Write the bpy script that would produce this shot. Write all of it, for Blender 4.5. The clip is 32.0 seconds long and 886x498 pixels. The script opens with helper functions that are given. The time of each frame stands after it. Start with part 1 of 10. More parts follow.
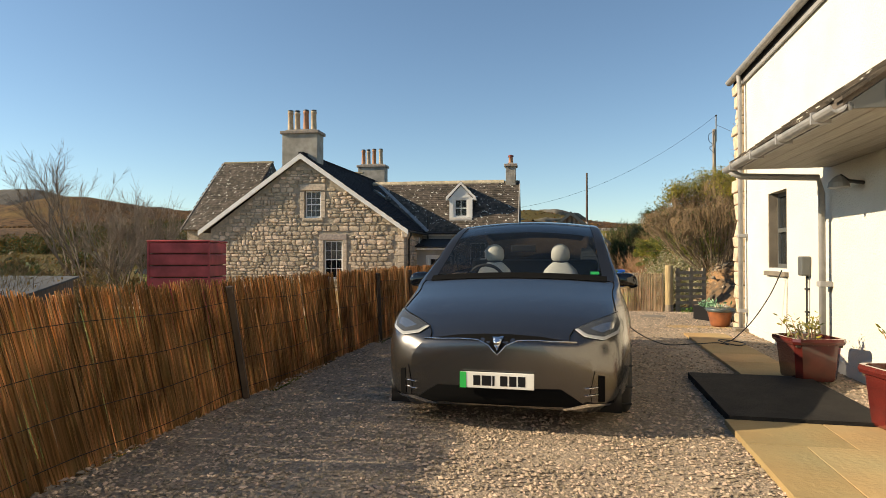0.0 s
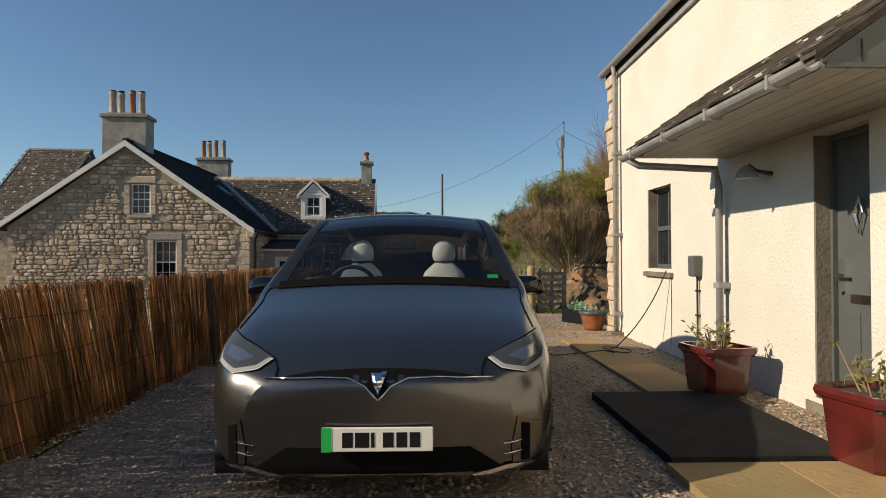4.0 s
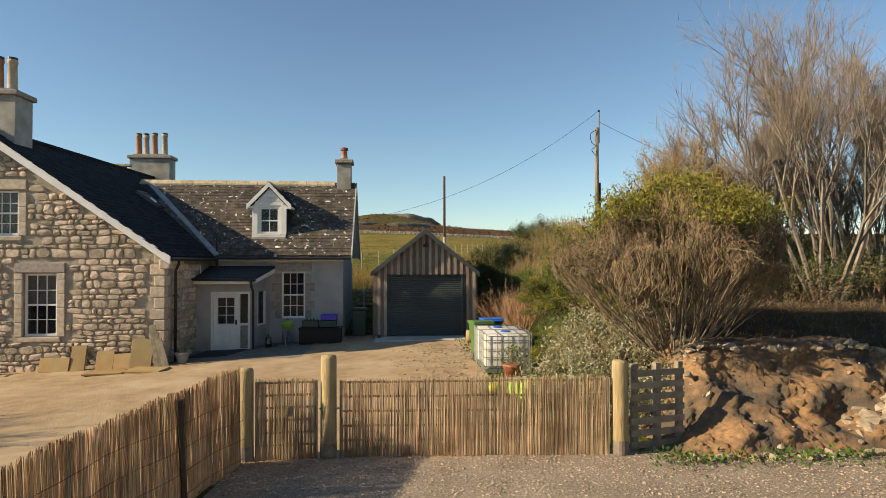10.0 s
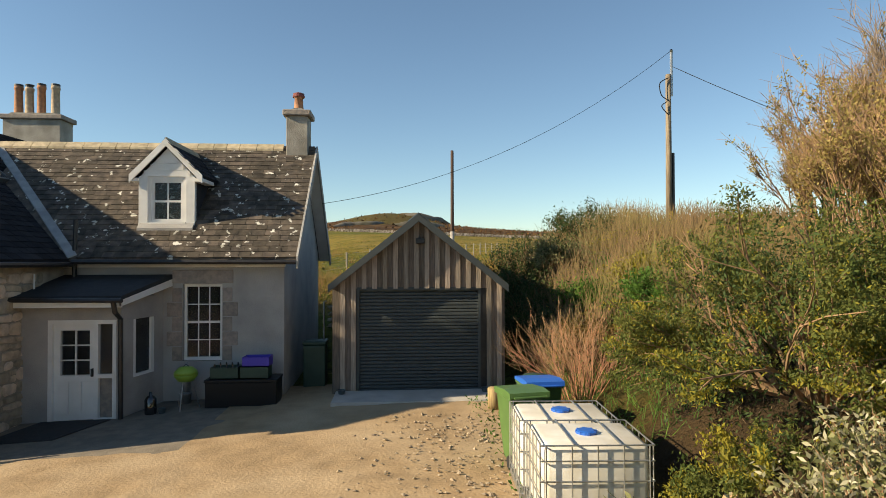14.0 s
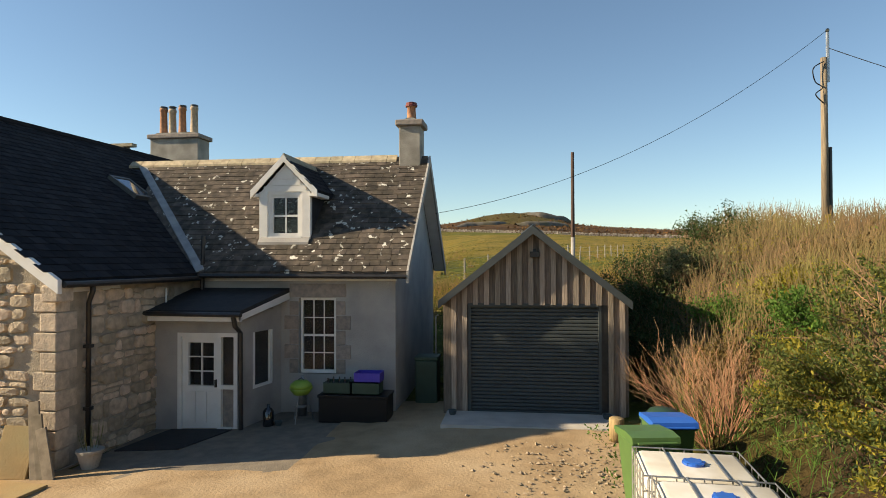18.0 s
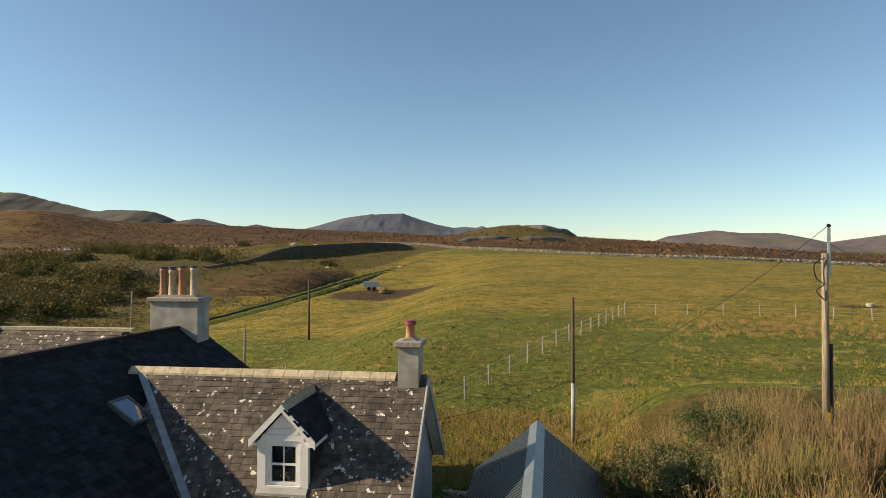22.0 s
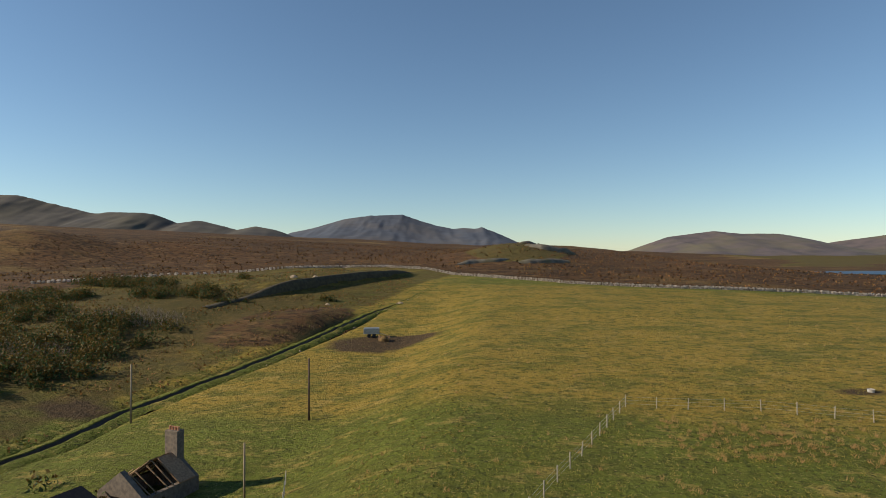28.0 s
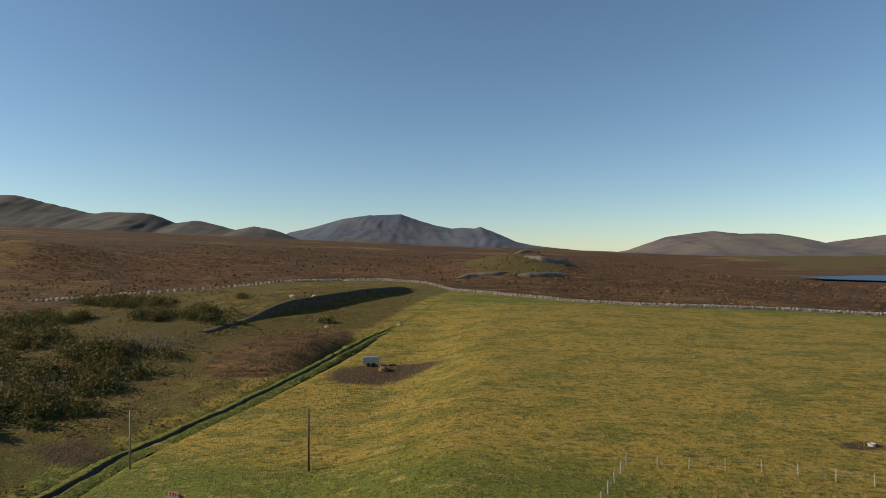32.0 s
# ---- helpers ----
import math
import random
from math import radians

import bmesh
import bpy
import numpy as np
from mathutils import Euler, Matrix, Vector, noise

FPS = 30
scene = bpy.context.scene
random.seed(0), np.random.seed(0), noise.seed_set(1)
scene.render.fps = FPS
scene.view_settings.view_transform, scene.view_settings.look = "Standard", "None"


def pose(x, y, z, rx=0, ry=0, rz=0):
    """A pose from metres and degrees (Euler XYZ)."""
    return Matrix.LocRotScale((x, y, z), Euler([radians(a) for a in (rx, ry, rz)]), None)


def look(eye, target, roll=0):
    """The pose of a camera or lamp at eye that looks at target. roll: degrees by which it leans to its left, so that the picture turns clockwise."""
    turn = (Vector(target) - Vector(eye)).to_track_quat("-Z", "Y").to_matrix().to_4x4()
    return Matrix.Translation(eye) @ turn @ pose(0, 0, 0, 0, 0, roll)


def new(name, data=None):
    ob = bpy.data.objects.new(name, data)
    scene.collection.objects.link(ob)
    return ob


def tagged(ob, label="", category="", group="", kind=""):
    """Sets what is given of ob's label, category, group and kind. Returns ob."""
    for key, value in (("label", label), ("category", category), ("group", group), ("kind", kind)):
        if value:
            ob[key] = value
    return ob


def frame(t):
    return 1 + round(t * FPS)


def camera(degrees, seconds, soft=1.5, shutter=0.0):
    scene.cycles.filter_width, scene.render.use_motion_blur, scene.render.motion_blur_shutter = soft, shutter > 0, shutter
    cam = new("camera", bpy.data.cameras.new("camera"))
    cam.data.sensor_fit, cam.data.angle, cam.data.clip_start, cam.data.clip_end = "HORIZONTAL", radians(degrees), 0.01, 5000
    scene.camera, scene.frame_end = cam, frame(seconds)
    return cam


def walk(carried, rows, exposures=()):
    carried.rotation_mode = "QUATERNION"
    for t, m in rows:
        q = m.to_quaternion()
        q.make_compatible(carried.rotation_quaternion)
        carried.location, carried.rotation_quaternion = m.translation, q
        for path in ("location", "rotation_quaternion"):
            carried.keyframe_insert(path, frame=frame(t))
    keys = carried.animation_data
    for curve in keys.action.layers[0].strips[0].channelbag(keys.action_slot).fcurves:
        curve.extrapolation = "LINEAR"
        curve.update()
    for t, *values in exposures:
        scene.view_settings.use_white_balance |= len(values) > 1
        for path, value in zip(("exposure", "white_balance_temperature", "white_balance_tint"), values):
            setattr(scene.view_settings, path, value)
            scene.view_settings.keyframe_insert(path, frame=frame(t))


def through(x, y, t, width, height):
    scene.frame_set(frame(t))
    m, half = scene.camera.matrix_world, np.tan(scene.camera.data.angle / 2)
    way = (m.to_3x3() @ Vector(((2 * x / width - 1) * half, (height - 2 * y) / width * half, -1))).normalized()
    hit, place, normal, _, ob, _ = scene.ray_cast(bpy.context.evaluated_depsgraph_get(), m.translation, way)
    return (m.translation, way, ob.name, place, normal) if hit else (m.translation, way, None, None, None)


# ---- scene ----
cam = camera(72.13, 32.0, soft=0.85)
# seconds, x, y, z, yaw, pitch, roll
ROWS = [
    (0.0, 0.000, -0.000, 1.300, 8.66, 0.62, 0.02),
    (0.5, -0.017, 0.027, 1.302, 0.48, 0.64, 0.04),
    (1.0, -0.029, 0.039, 1.298, -3.76, 0.67, 0.05),
    (1.5, -0.040, 0.007, 1.295, -4.70, 0.68, 0.07),
    (2.0, -0.074, 0.008, 1.272, -5.12, 0.69, 0.10),
    (2.5, -0.121, 0.151, 1.284, -5.16, 0.69, 0.13),
    (4.5, -0.229, 1.953, 1.274, -5.13, 0.83, 0.16),
    (5.0, -0.188, 2.542, 1.325, -5.09, 0.85, 0.17),
    (5.5, -0.146, 3.192, 1.601, -5.12, 0.87, 0.17),
    (6.0, -0.102, 3.807, 1.627, -5.11, 0.89, 0.16),
    (6.5, -0.069, 4.386, 1.761, -5.16, 0.91, 0.13),
    (7.0, -0.020, 4.809, 1.852, -5.09, 0.91, 0.10),
    (7.5, -0.018, 5.168, 2.081, -5.18, 0.90, 0.08),
    (8.0, 0.057, 5.794, 2.165, -5.14, 0.89, 0.08),
    (8.5, 0.115, 6.573, 2.213, -5.14, 0.88, 0.08),
    (9.0, 0.219, 7.488, 2.302, -5.09, 0.89, 0.08),
    (9.5, 0.335, 8.487, 2.352, -5.07, 0.90, 0.07),
    (10.0, 0.476, 9.577, 2.466, -5.03, 0.88, 0.05),
    (10.5, 0.607, 10.678, 2.545, -5.00, 0.85, 0.05),
    (11.0, 0.676, 11.788, 2.580, -5.05, 0.82, 0.06),
    (11.5, 0.769, 12.940, 2.583, -5.08, 0.81, 0.08),
    (12.0, 0.874, 14.181, 2.559, -5.09, 0.82, 0.09),
    (12.5, 1.045, 15.382, 2.564, -5.02, 0.85, 0.08),
    (13.0, 1.177, 16.633, 2.554, -5.07, 0.88, 0.08),
    (13.5, 1.325, 17.777, 2.563, -5.02, 0.90, 0.09),
    (14.0, 1.358, 18.372, 2.540, -4.09, 0.91, 0.12),
    (14.5, 1.381, 18.585, 2.532, -0.64, 0.90, 0.12),
    (15.0, 1.447, 18.652, 2.548, 1.60, 0.90, 0.10),
    (15.5, 1.435, 18.647, 2.527, 1.83, 0.90, 0.07),
    (17.5, 1.579, 18.894, 2.500, 7.42, 0.88, 0.19),
    (18.0, 1.564, 19.061, 2.864, 7.43, 0.88, 0.20),
    (18.5, 1.586, 19.073, 3.592, 7.46, 0.88, 0.21),
    (19.0, 1.610, 19.073, 4.327, 7.49, 0.88, 0.21),
    (19.5, 1.633, 19.064, 5.069, 7.53, 0.89, 0.19),
    (20.0, 1.652, 19.053, 5.813, 7.57, 0.89, 0.15),
    (20.5, 1.662, 19.045, 6.558, 7.60, 0.88, 0.10),
    (21.0, 1.664, 19.038, 7.300, 7.61, 0.88, 0.05),
    (21.5, 1.664, 19.031, 8.039, 7.62, 0.89, 0.02),
    (22.0, 1.669, 19.019, 8.783, 7.63, 0.90, 0.01),
    (22.5, 1.678, 19.008, 9.540, 7.64, 0.91, 0.04),
    (23.0, 1.690, 19.011, 10.319, 7.65, 0.91, 0.09),
    (23.5, 1.705, 19.029, 11.134, 7.64, 0.90, 0.13),
    (24.0, 1.719, 19.046, 11.999, 7.64, 0.89, 0.17),
    (24.5, 1.728, 19.043, 12.885, 7.63, 0.88, 0.20),
    (25.0, 1.732, 19.021, 13.738, 7.63, 0.88, 0.19),
    (25.5, 1.734, 18.994, 14.541, 7.63, 0.89, 0.16),
    (26.0, 1.730, 18.970, 15.338, 7.64, 0.89, 0.11),
    (26.5, 1.717, 18.948, 16.162, 7.64, 0.88, 0.07),
    (28.5, 1.606, 19.063, 19.124, 7.59, 0.86, 0.15),
    (29.0, 1.572, 19.056, 19.891, 7.57, 0.85, 0.10),
    (29.5, 1.534, 19.048, 20.658, 7.55, 0.84, 0.06),
    (30.0, 1.504, 19.045, 21.411, 7.53, 0.82, 0.02),
    (30.5, 1.489, 19.052, 22.148, 7.52, 0.81, 0.01),
    (31.0, 1.482, 19.072, 22.892, 7.51, 0.80, 0.02),
    (31.5, 1.473, 19.103, 23.672, 7.49, 0.78, 0.07),
    (32.0, 1.462, 19.141, 24.489, 7.47, 0.75, 0.14),
]
walk(cam, [(t, pose(x, y, z, 90 + pitch, roll, yaw)) for t, x, y, z, yaw, pitch, roll in ROWS],
     [(0.0, 0.78, 7150, 10), (0.5, 0.44, 6900, 10), (1.0, 0.12, 6600, 11), (2.0, 0.04, 6450, 11), (4.5, 0.14, 6500, 10), (6.0, 0.14, 6550, 9), (8.0, 0.18, 6700, 10), (9.0, 0.5, 7000, 9), (10.0, 0.68, 7100, 9),
      (13.0, 0.78, 7200, 8), (15.5, 0.8, 7250, 9), (18.0, 0.82, 7350, 10), (19.0, 0.92, 7450, 10), (20.5, 0.84, 7450, 10), (22.0, 0.68, 7350, 10), (24.0, 0.49, 7100, 10), (26.0, 0.36, 6750, 10), (28.5, 0.28, 6700, 10), (32.0, 0.26, 6700, 10)])

# ---- light ----
SUN = Vector((-0.86, -0.165, 0.43)).normalized()
world = bpy.data.worlds.new("world")
scene.world = world
world.use_nodes = True
wn = world.node_tree
sky = wn.nodes.new("ShaderNodeTexSky")
sky.sky_type = "NISHITA"
sky.sun_disc = False
sky.sun_elevation = math.asin(SUN.z)
sky.sun_rotation = math.atan2(SUN.x, SUN.y)
sky.air_density, sky.dust_density, sky.ozone_density = 1.0, 0.15, 3.2
sky.altitude = 600
tint = wn.nodes.new("ShaderNodeMix")
tint.data_type, tint.blend_type = "RGBA", "MULTIPLY"
tint.inputs["Factor"].default_value = 1.0
tint.inputs["B"].default_value = (0.915, 0.957, 0.935, 1)
wn.links.new(sky.outputs[0], tint.inputs["A"])
wn.links.new(tint.outputs["Result"], wn.nodes["Background"].inputs[0])
wn.nodes["Background"].inputs[1].default_value = 0.098
sun = new("sun", bpy.data.lights.new("sun", "SUN"))
sun.data.energy, sun.data.angle, sun.data.color = 5.0, radians(0.53), (1.0, 0.86, 0.65)
sun.matrix_world = look(SUN * 50, (0, 0, 0))

# ---- materials ----
def material(name, colour, rough=0.8, metal=0.0, colour2=None, scale=6.0, detail=6.0, bump=0.0, bump_scale=None, colour3=None, scale3=0.6, mix3=0.5, low3=0.45, high3=0.7,
             low=0.35, high=0.65, per_piece=0.0, coat=0.0, spec=None, stretch=None, world_space=True):
    """A procedural surface: two or three tones by noise at two scales, a bump, and a shift from piece to piece."""
    m = bpy.data.materials.new(name)
    m.use_nodes = True
    nt = m.node_tree
    L = nt.links.new
    p = nt.nodes["Principled BSDF"]
    p.inputs["Roughness"].default_value, p.inputs["Metallic"].default_value = rough, metal
    p.inputs["Coat Weight"].default_value = coat
    p.inputs["Coat Roughness"].default_value = 0.04
    if spec is not None:
        p.inputs["Specular IOR Level"].default_value = spec
    if world_space:
        co = nt.nodes.new("ShaderNodeNewGeometry").outputs["Position"]
    else:
        co = nt.nodes.new("ShaderNodeTexCoord").outputs["Object"]
    if stretch:
        mp = nt.nodes.new("ShaderNodeMapping")
        mp.inputs["Scale"].default_value = stretch
        L(co, mp.inputs["Vector"])
        co = mp.outputs[0]

    def noise_of(s, d=detail):
        n = nt.nodes.new("ShaderNodeTexNoise")
        n.inputs["Scale"].default_value, n.inputs["Detail"].default_value = s, d
        L(co, n.inputs["Vector"])
        return n.outputs[0]

    def ramp(src, a, b):
        r = nt.nodes.new("ShaderNodeMapRange")
        r.inputs["From Min"].default_value, r.inputs["From Max"].default_value = a, b
        L(src, r.inputs["Value"])
        return r.outputs[0]

    def mix(fac, a, b, kind="MIX"):
        x = nt.nodes.new("ShaderNodeMix")
        x.data_type, x.blend_type = "RGBA", kind
        for sock, v in ((x.inputs["Factor"], fac), (x.inputs["A"], a), (x.inputs["B"], b)):
            if isinstance(v, (int, float)):
                sock.default_value = v
            elif isinstance(v, tuple):
                sock.default_value = (*v, 1)
            else:
                L(v, sock)
        return x.outputs["Result"]

    c = colour
    if colour2:
        c = mix(ramp(noise_of(scale), low, high), colour, colour2)
    if colour3:
        f3 = ramp(noise_of(scale3, 4), low3, high3)
        mm = nt.nodes.new("ShaderNodeMath")
        mm.operation = "MULTIPLY"
        mm.inputs[1].default_value = mix3
        L(f3, mm.inputs[0])
        c = mix(mm.outputs[0], c, colour3)
    if per_piece:
        info = nt.nodes.new("ShaderNodeObjectInfo").outputs["Random"]
        isl = nt.nodes.new("ShaderNodeNewGeometry").outputs["Random Per Island"]
        ad = nt.nodes.new("ShaderNodeMath")
        L(info, ad.inputs[0])
        L(isl, ad.inputs[1])
        fr = nt.nodes.new("ShaderNodeMath")
        fr.operation = "FRACT"
        L(ad.outputs[0], fr.inputs[0])
        hs = nt.nodes.new("ShaderNodeHueSaturation")
        mr = nt.nodes.new("ShaderNodeMapRange")
        mr.inputs["To Min"].default_value, mr.inputs["To Max"].default_value = 1 - per_piece, 1 + per_piece
        L(fr.outputs[0], mr.inputs["Value"])
        L(mr.outputs[0], hs.inputs["Value"])
        mh = nt.nodes.new("ShaderNodeMapRange")
        mh.inputs["To Min"].default_value, mh.inputs["To Max"].default_value = 0.5 + 0.03 * per_piece, 0.5 - 0.03 * per_piece
        L(fr.outputs[0], mh.inputs["Value"])
        L(mh.outputs[0], hs.inputs["Hue"])
        if isinstance(c, tuple):
            hs.inputs["Color"].default_value = (*c, 1)
        else:
            L(c, hs.inputs["Color"])
        c = hs.outputs[0]
    if isinstance(c, tuple):
        p.inputs["Base Color"].default_value = (*c, 1)
    else:
        L(c, p.inputs["Base Color"])
    if bump:
        b = nt.nodes.new("ShaderNodeBump")
        b.inputs["Strength"].default_value = min(1.0, bump)
        b.inputs["Distance"].default_value = 0.02 * max(1.0, bump)
        L(noise_of(bump_scale or scale * 3, 8), b.inputs["Height"])
        L(b.outputs[0], p.inputs["Normal"])
    return m


def glass_like(name, colour, rough=0.03, alpha=0.25):
    m = bpy.data.materials.new(name)
    m.use_nodes = True
    p = m.node_tree.nodes["Principled BSDF"]
    p.inputs["Base Color"].default_value = (*colour, 1)
    p.inputs["Roughness"].default_value = rough
    p.inputs["Alpha"].default_value = alpha
    p.inputs["Specular IOR Level"].default_value = 0.6
    return m


MAT = {}


def ground_material():
    """Pasture, moor, rough grass and mud, mixed by the zones of the ground."""
    m = bpy.data.materials.new("pasture_and_moor")
    m.use_nodes = True
    nt = m.node_tree
    L = nt.links.new
    p = nt.nodes["Principled BSDF"]
    p.inputs["Roughness"].default_value = 0.95
    p.inputs["Specular IOR Level"].default_value = 0.15
    pos = nt.nodes.new("ShaderNodeNewGeometry").outputs["Position"]
    attr = nt.nodes.new("ShaderNodeAttribute")
    attr.attribute_name = "zone"
    sep = nt.nodes.new("ShaderNodeSeparateColor")
    L(attr.outputs["Color"], sep.inputs[0])

    def nz(s, d=6, stretch=None):
        co = pos
        if stretch:
            mp = nt.nodes.new("ShaderNodeMapping")
            mp.inputs["Scale"].default_value = stretch
            L(pos, mp.inputs["Vector"])
            co = mp.outputs[0]
        n = nt.nodes.new("ShaderNodeTexNoise")
        n.inputs["Scale"].default_value, n.inputs["Detail"].default_value, n.inputs["Roughness"].default_value = s, d, 0.65
        L(co, n.inputs["Vector"])
        return n.outputs[0]

    def rng_(src, a, b, lo=0.0, hi=1.0):
        r = nt.nodes.new("ShaderNodeMapRange")
        for k, v in (("From Min", a), ("From Max", b), ("To Min", lo), ("To Max", hi)):
            r.inputs[k].default_value = v
        L(src, r.inputs["Value"])
        return r.outputs[0]

    def mix(f, a, b):
        x = nt.nodes.new("ShaderNodeMix")
        x.data_type = "RGBA"
        L(f, x.inputs["Factor"])
        for s, v in ((x.inputs["A"], a), (x.inputs["B"], b)):
            if isinstance(v, tuple):
                s.default_value = (*v, 1)
            else:
                L(v, s)
        return x.outputs["Result"]

    def add(a, b):
        x = nt.nodes.new("ShaderNodeMath")
        L(a, x.inputs[0])
        L(b, x.inputs[1])
        return x.outputs[0]

    lush = rng_(add(attr.outputs["Alpha"], rng_(nz(0.045, 6), 0.0, 1.0, -0.6, 0.6)), 0.25, 0.75)
    grass = mix(lush, (0.255, 0.180, 0.034), (0.110, 0.128, 0.020))
    grass = mix(rng_(nz(0.10, 9, (1, 2.0, 1)), 0.47, 0.58, 0, 0.75), grass, (0.098, 0.106, 0.018))
    grass = mix(rng_(nz(0.22, 10, (1, 1.7, 1)), 0.54, 0.64, 0, 0.7), grass, (0.31, 0.225, 0.066))
    grass = mix(rng_(nz(0.75, 10, (1, 1.6, 1)), 0.50, 0.60, 0, 0.8), grass, (0.070, 0.078, 0.013))
    grass = mix(rng_(nz(1.9, 10), 0.56, 0.64, 0, 0.85), grass, (0.036, 0.038, 0.010))
    grass = mix(rng_(nz(3.1, 10), 0.58, 0.66, 0, 0.7), grass, (0.36, 0.29, 0.10))
    moor = mix(rng_(nz(0.02, 8, (1, 2.5, 1)), 0.38, 0.62), (0.118, 0.060, 0.024), (0.062, 0.036, 0.016))
    moor = mix(rng_(nz(0.10, 10, (1, 2.5, 1)), 0.52, 0.66, 0, 0.8), moor, (0.19, 0.115, 0.050))
    moor = mix(rng_(nz(0.35, 10, (1, 2, 1)), 0.48, 0.58, 0, 0.85), moor, (0.026, 0.017, 0.010))
    moor = mix(rng_(nz(0.006, 4, (1, 2, 1)), 0.56, 0.66, 0, 0.7), moor, (0.20, 0.135, 0.045))
    rough = mix(rng_(nz(0.15, 8), 0.35, 0.65), (0.098, 0.070, 0.021), (0.066, 0.060, 0.016))
    rough = mix(rng_(nz(0.6, 10), 0.5, 0.68), rough, (0.145, 0.10, 0.034))
    rough = mix(rng_(nz(1.1, 10), 0.52, 0.66, 0, 0.8), rough, (0.05, 0.045, 0.014))
    mud = mix(rng_(nz(0.8, 6), 0.4, 0.6), (0.080, 0.052, 0.026), (0.055, 0.038, 0.021))
    wob = rng_(nz(0.25, 5), 0.0, 1.0, -0.35, 0.35)
    c = mix(rng_(add(sep.outputs[1], wob), 0.35, 0.65), grass, rough)
    c = mix(rng_(add(sep.outputs[0], wob), 0.4, 0.6), c, moor)
    c = mix(rng_(add(sep.outputs[2], wob), 0.35, 0.6), c, mud)
    L(c, p.inputs["Base Color"])
    b = nt.nodes.new("ShaderNodeBump")
    b.inputs["Strength"].default_value, b.inputs["Distance"].default_value = 1.0, 0.6
    L(nz(1.4, 10), b.inputs["Height"])
    L(b.outputs[0], p.inputs["Normal"])
    return m


def leafy(name, colour, colour2, through=0.35, rough=0.7, scale=3.0, per=0.3):
    """Thin plant matter that lets some light through."""
    m = material(name, colour, rough, colour2=colour2, scale=scale, per_piece=per, spec=0.25)
    nt = m.node_tree
    p = nt.nodes["Principled BSDF"]
    tr = nt.nodes.new("ShaderNodeBsdfTranslucent")
    mx = nt.nodes.new("ShaderNodeMixShader")
    mx.inputs[0].default_value = through
    src = p.inputs["Base Color"].links[0].from_socket
    nt.links.new(src, tr.inputs["Color"])
    nt.links.new(p.outputs[0], mx.inputs[1])
    nt.links.new(tr.outputs[0], mx.inputs[2])
    nt.links.new(mx.outputs[0], nt.nodes["Material Output"].inputs["Surface"])
    return m


MAT["grass_field"] = ground_material()
MAT["render_white"] = material("white_render", (0.70, 0.665, 0.585), 0.92, colour2=(0.63, 0.60, 0.525), scale=1.3, bump=0.75, bump_scale=48, colour3=(0.60, 0.555, 0.465), scale3=0.35, mix3=0.35)
MAT["render_grey"] = material("grey_render", (0.40, 0.385, 0.36), 0.92, colour2=(0.31, 0.30, 0.285), scale=1.6, colour3=(0.5, 0.47, 0.43), scale3=0.7, mix3=0.5, bump=0.7, bump_scale=45)
MAT["stone"] = material("granite_rubble", (0.54, 0.43, 0.31), 0.9, colour2=(0.33, 0.27, 0.20), scale=7, colour3=(0.64, 0.53, 0.40), scale3=2.0, mix3=0.5, per_piece=0.36, bump=0.9, bump_scale=22)
MAT["mortar"] = material("lime_mortar", (0.40, 0.34, 0.26), 0.95, colour2=(0.27, 0.24, 0.19), scale=5, bump=0.8, bump_scale=40)
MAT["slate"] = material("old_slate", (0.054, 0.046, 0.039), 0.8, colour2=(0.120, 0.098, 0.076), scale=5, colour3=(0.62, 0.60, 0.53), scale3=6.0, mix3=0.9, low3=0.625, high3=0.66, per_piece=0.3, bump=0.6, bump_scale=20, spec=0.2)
MAT["ridge_stone"] = material("ridge_tile", (0.50, 0.42, 0.28), 0.9, colour2=(0.34, 0.28, 0.19), scale=6, per_piece=0.15, bump=0.5)
MAT["lead"] = material("lead_flashing", (0.22, 0.225, 0.23), 0.55, colour2=(0.32, 0.32, 0.31), scale=4, bump=0.2)
MAT["pane"] = glass_like("window_pane", (0.03, 0.036, 0.042), 0.02, 0.36)
MAT["dark_room"] = material("dim_interior", (0.10, 0.09, 0.08), 0.95, colour2=(0.06, 0.055, 0.05), scale=2)
MAT["curtain"] = material("pale_blind", (0.62, 0.58, 0.50), 0.9, colour2=(0.5, 0.47, 0.4), scale=6)
MAT["sky_pane"] = material("skylight_glass", (0.35, 0.37, 0.40), 0.06, metal=0.9)
MAT["quoin"] = material("dressed_granite", (0.55, 0.45, 0.34), 0.9, colour2=(0.38, 0.32, 0.25), scale=9, per_piece=0.12, bump=0.7, bump_scale=30)
MAT["dressing"] = material("worn_dressing", (0.36, 0.30, 0.25), 0.92, colour2=(0.24, 0.21, 0.19), scale=9, per_piece=0.15, bump=0.8, bump_scale=28)
MAT["roof_steel"] = material("profiled_steel", (0.045, 0.058, 0.066), 0.42, metal=0.3, colour2=(0.055, 0.068, 0.075), scale=3)
MAT["flash_steel"] = material("galvanised_flashing", (0.17, 0.20, 0.22), 0.4, metal=0.5, colour2=(0.21, 0.24, 0.255), scale=3)
MAT["felt"] = material("roofing_felt", (0.020, 0.021, 0.023), 0.85, colour2=(0.03, 0.03, 0.03), scale=6, bump=0.3)
MAT["frame_grey"] = material("grey_joinery", (0.085, 0.09, 0.088), 0.45, colour2=(0.10, 0.104, 0.10), scale=5)
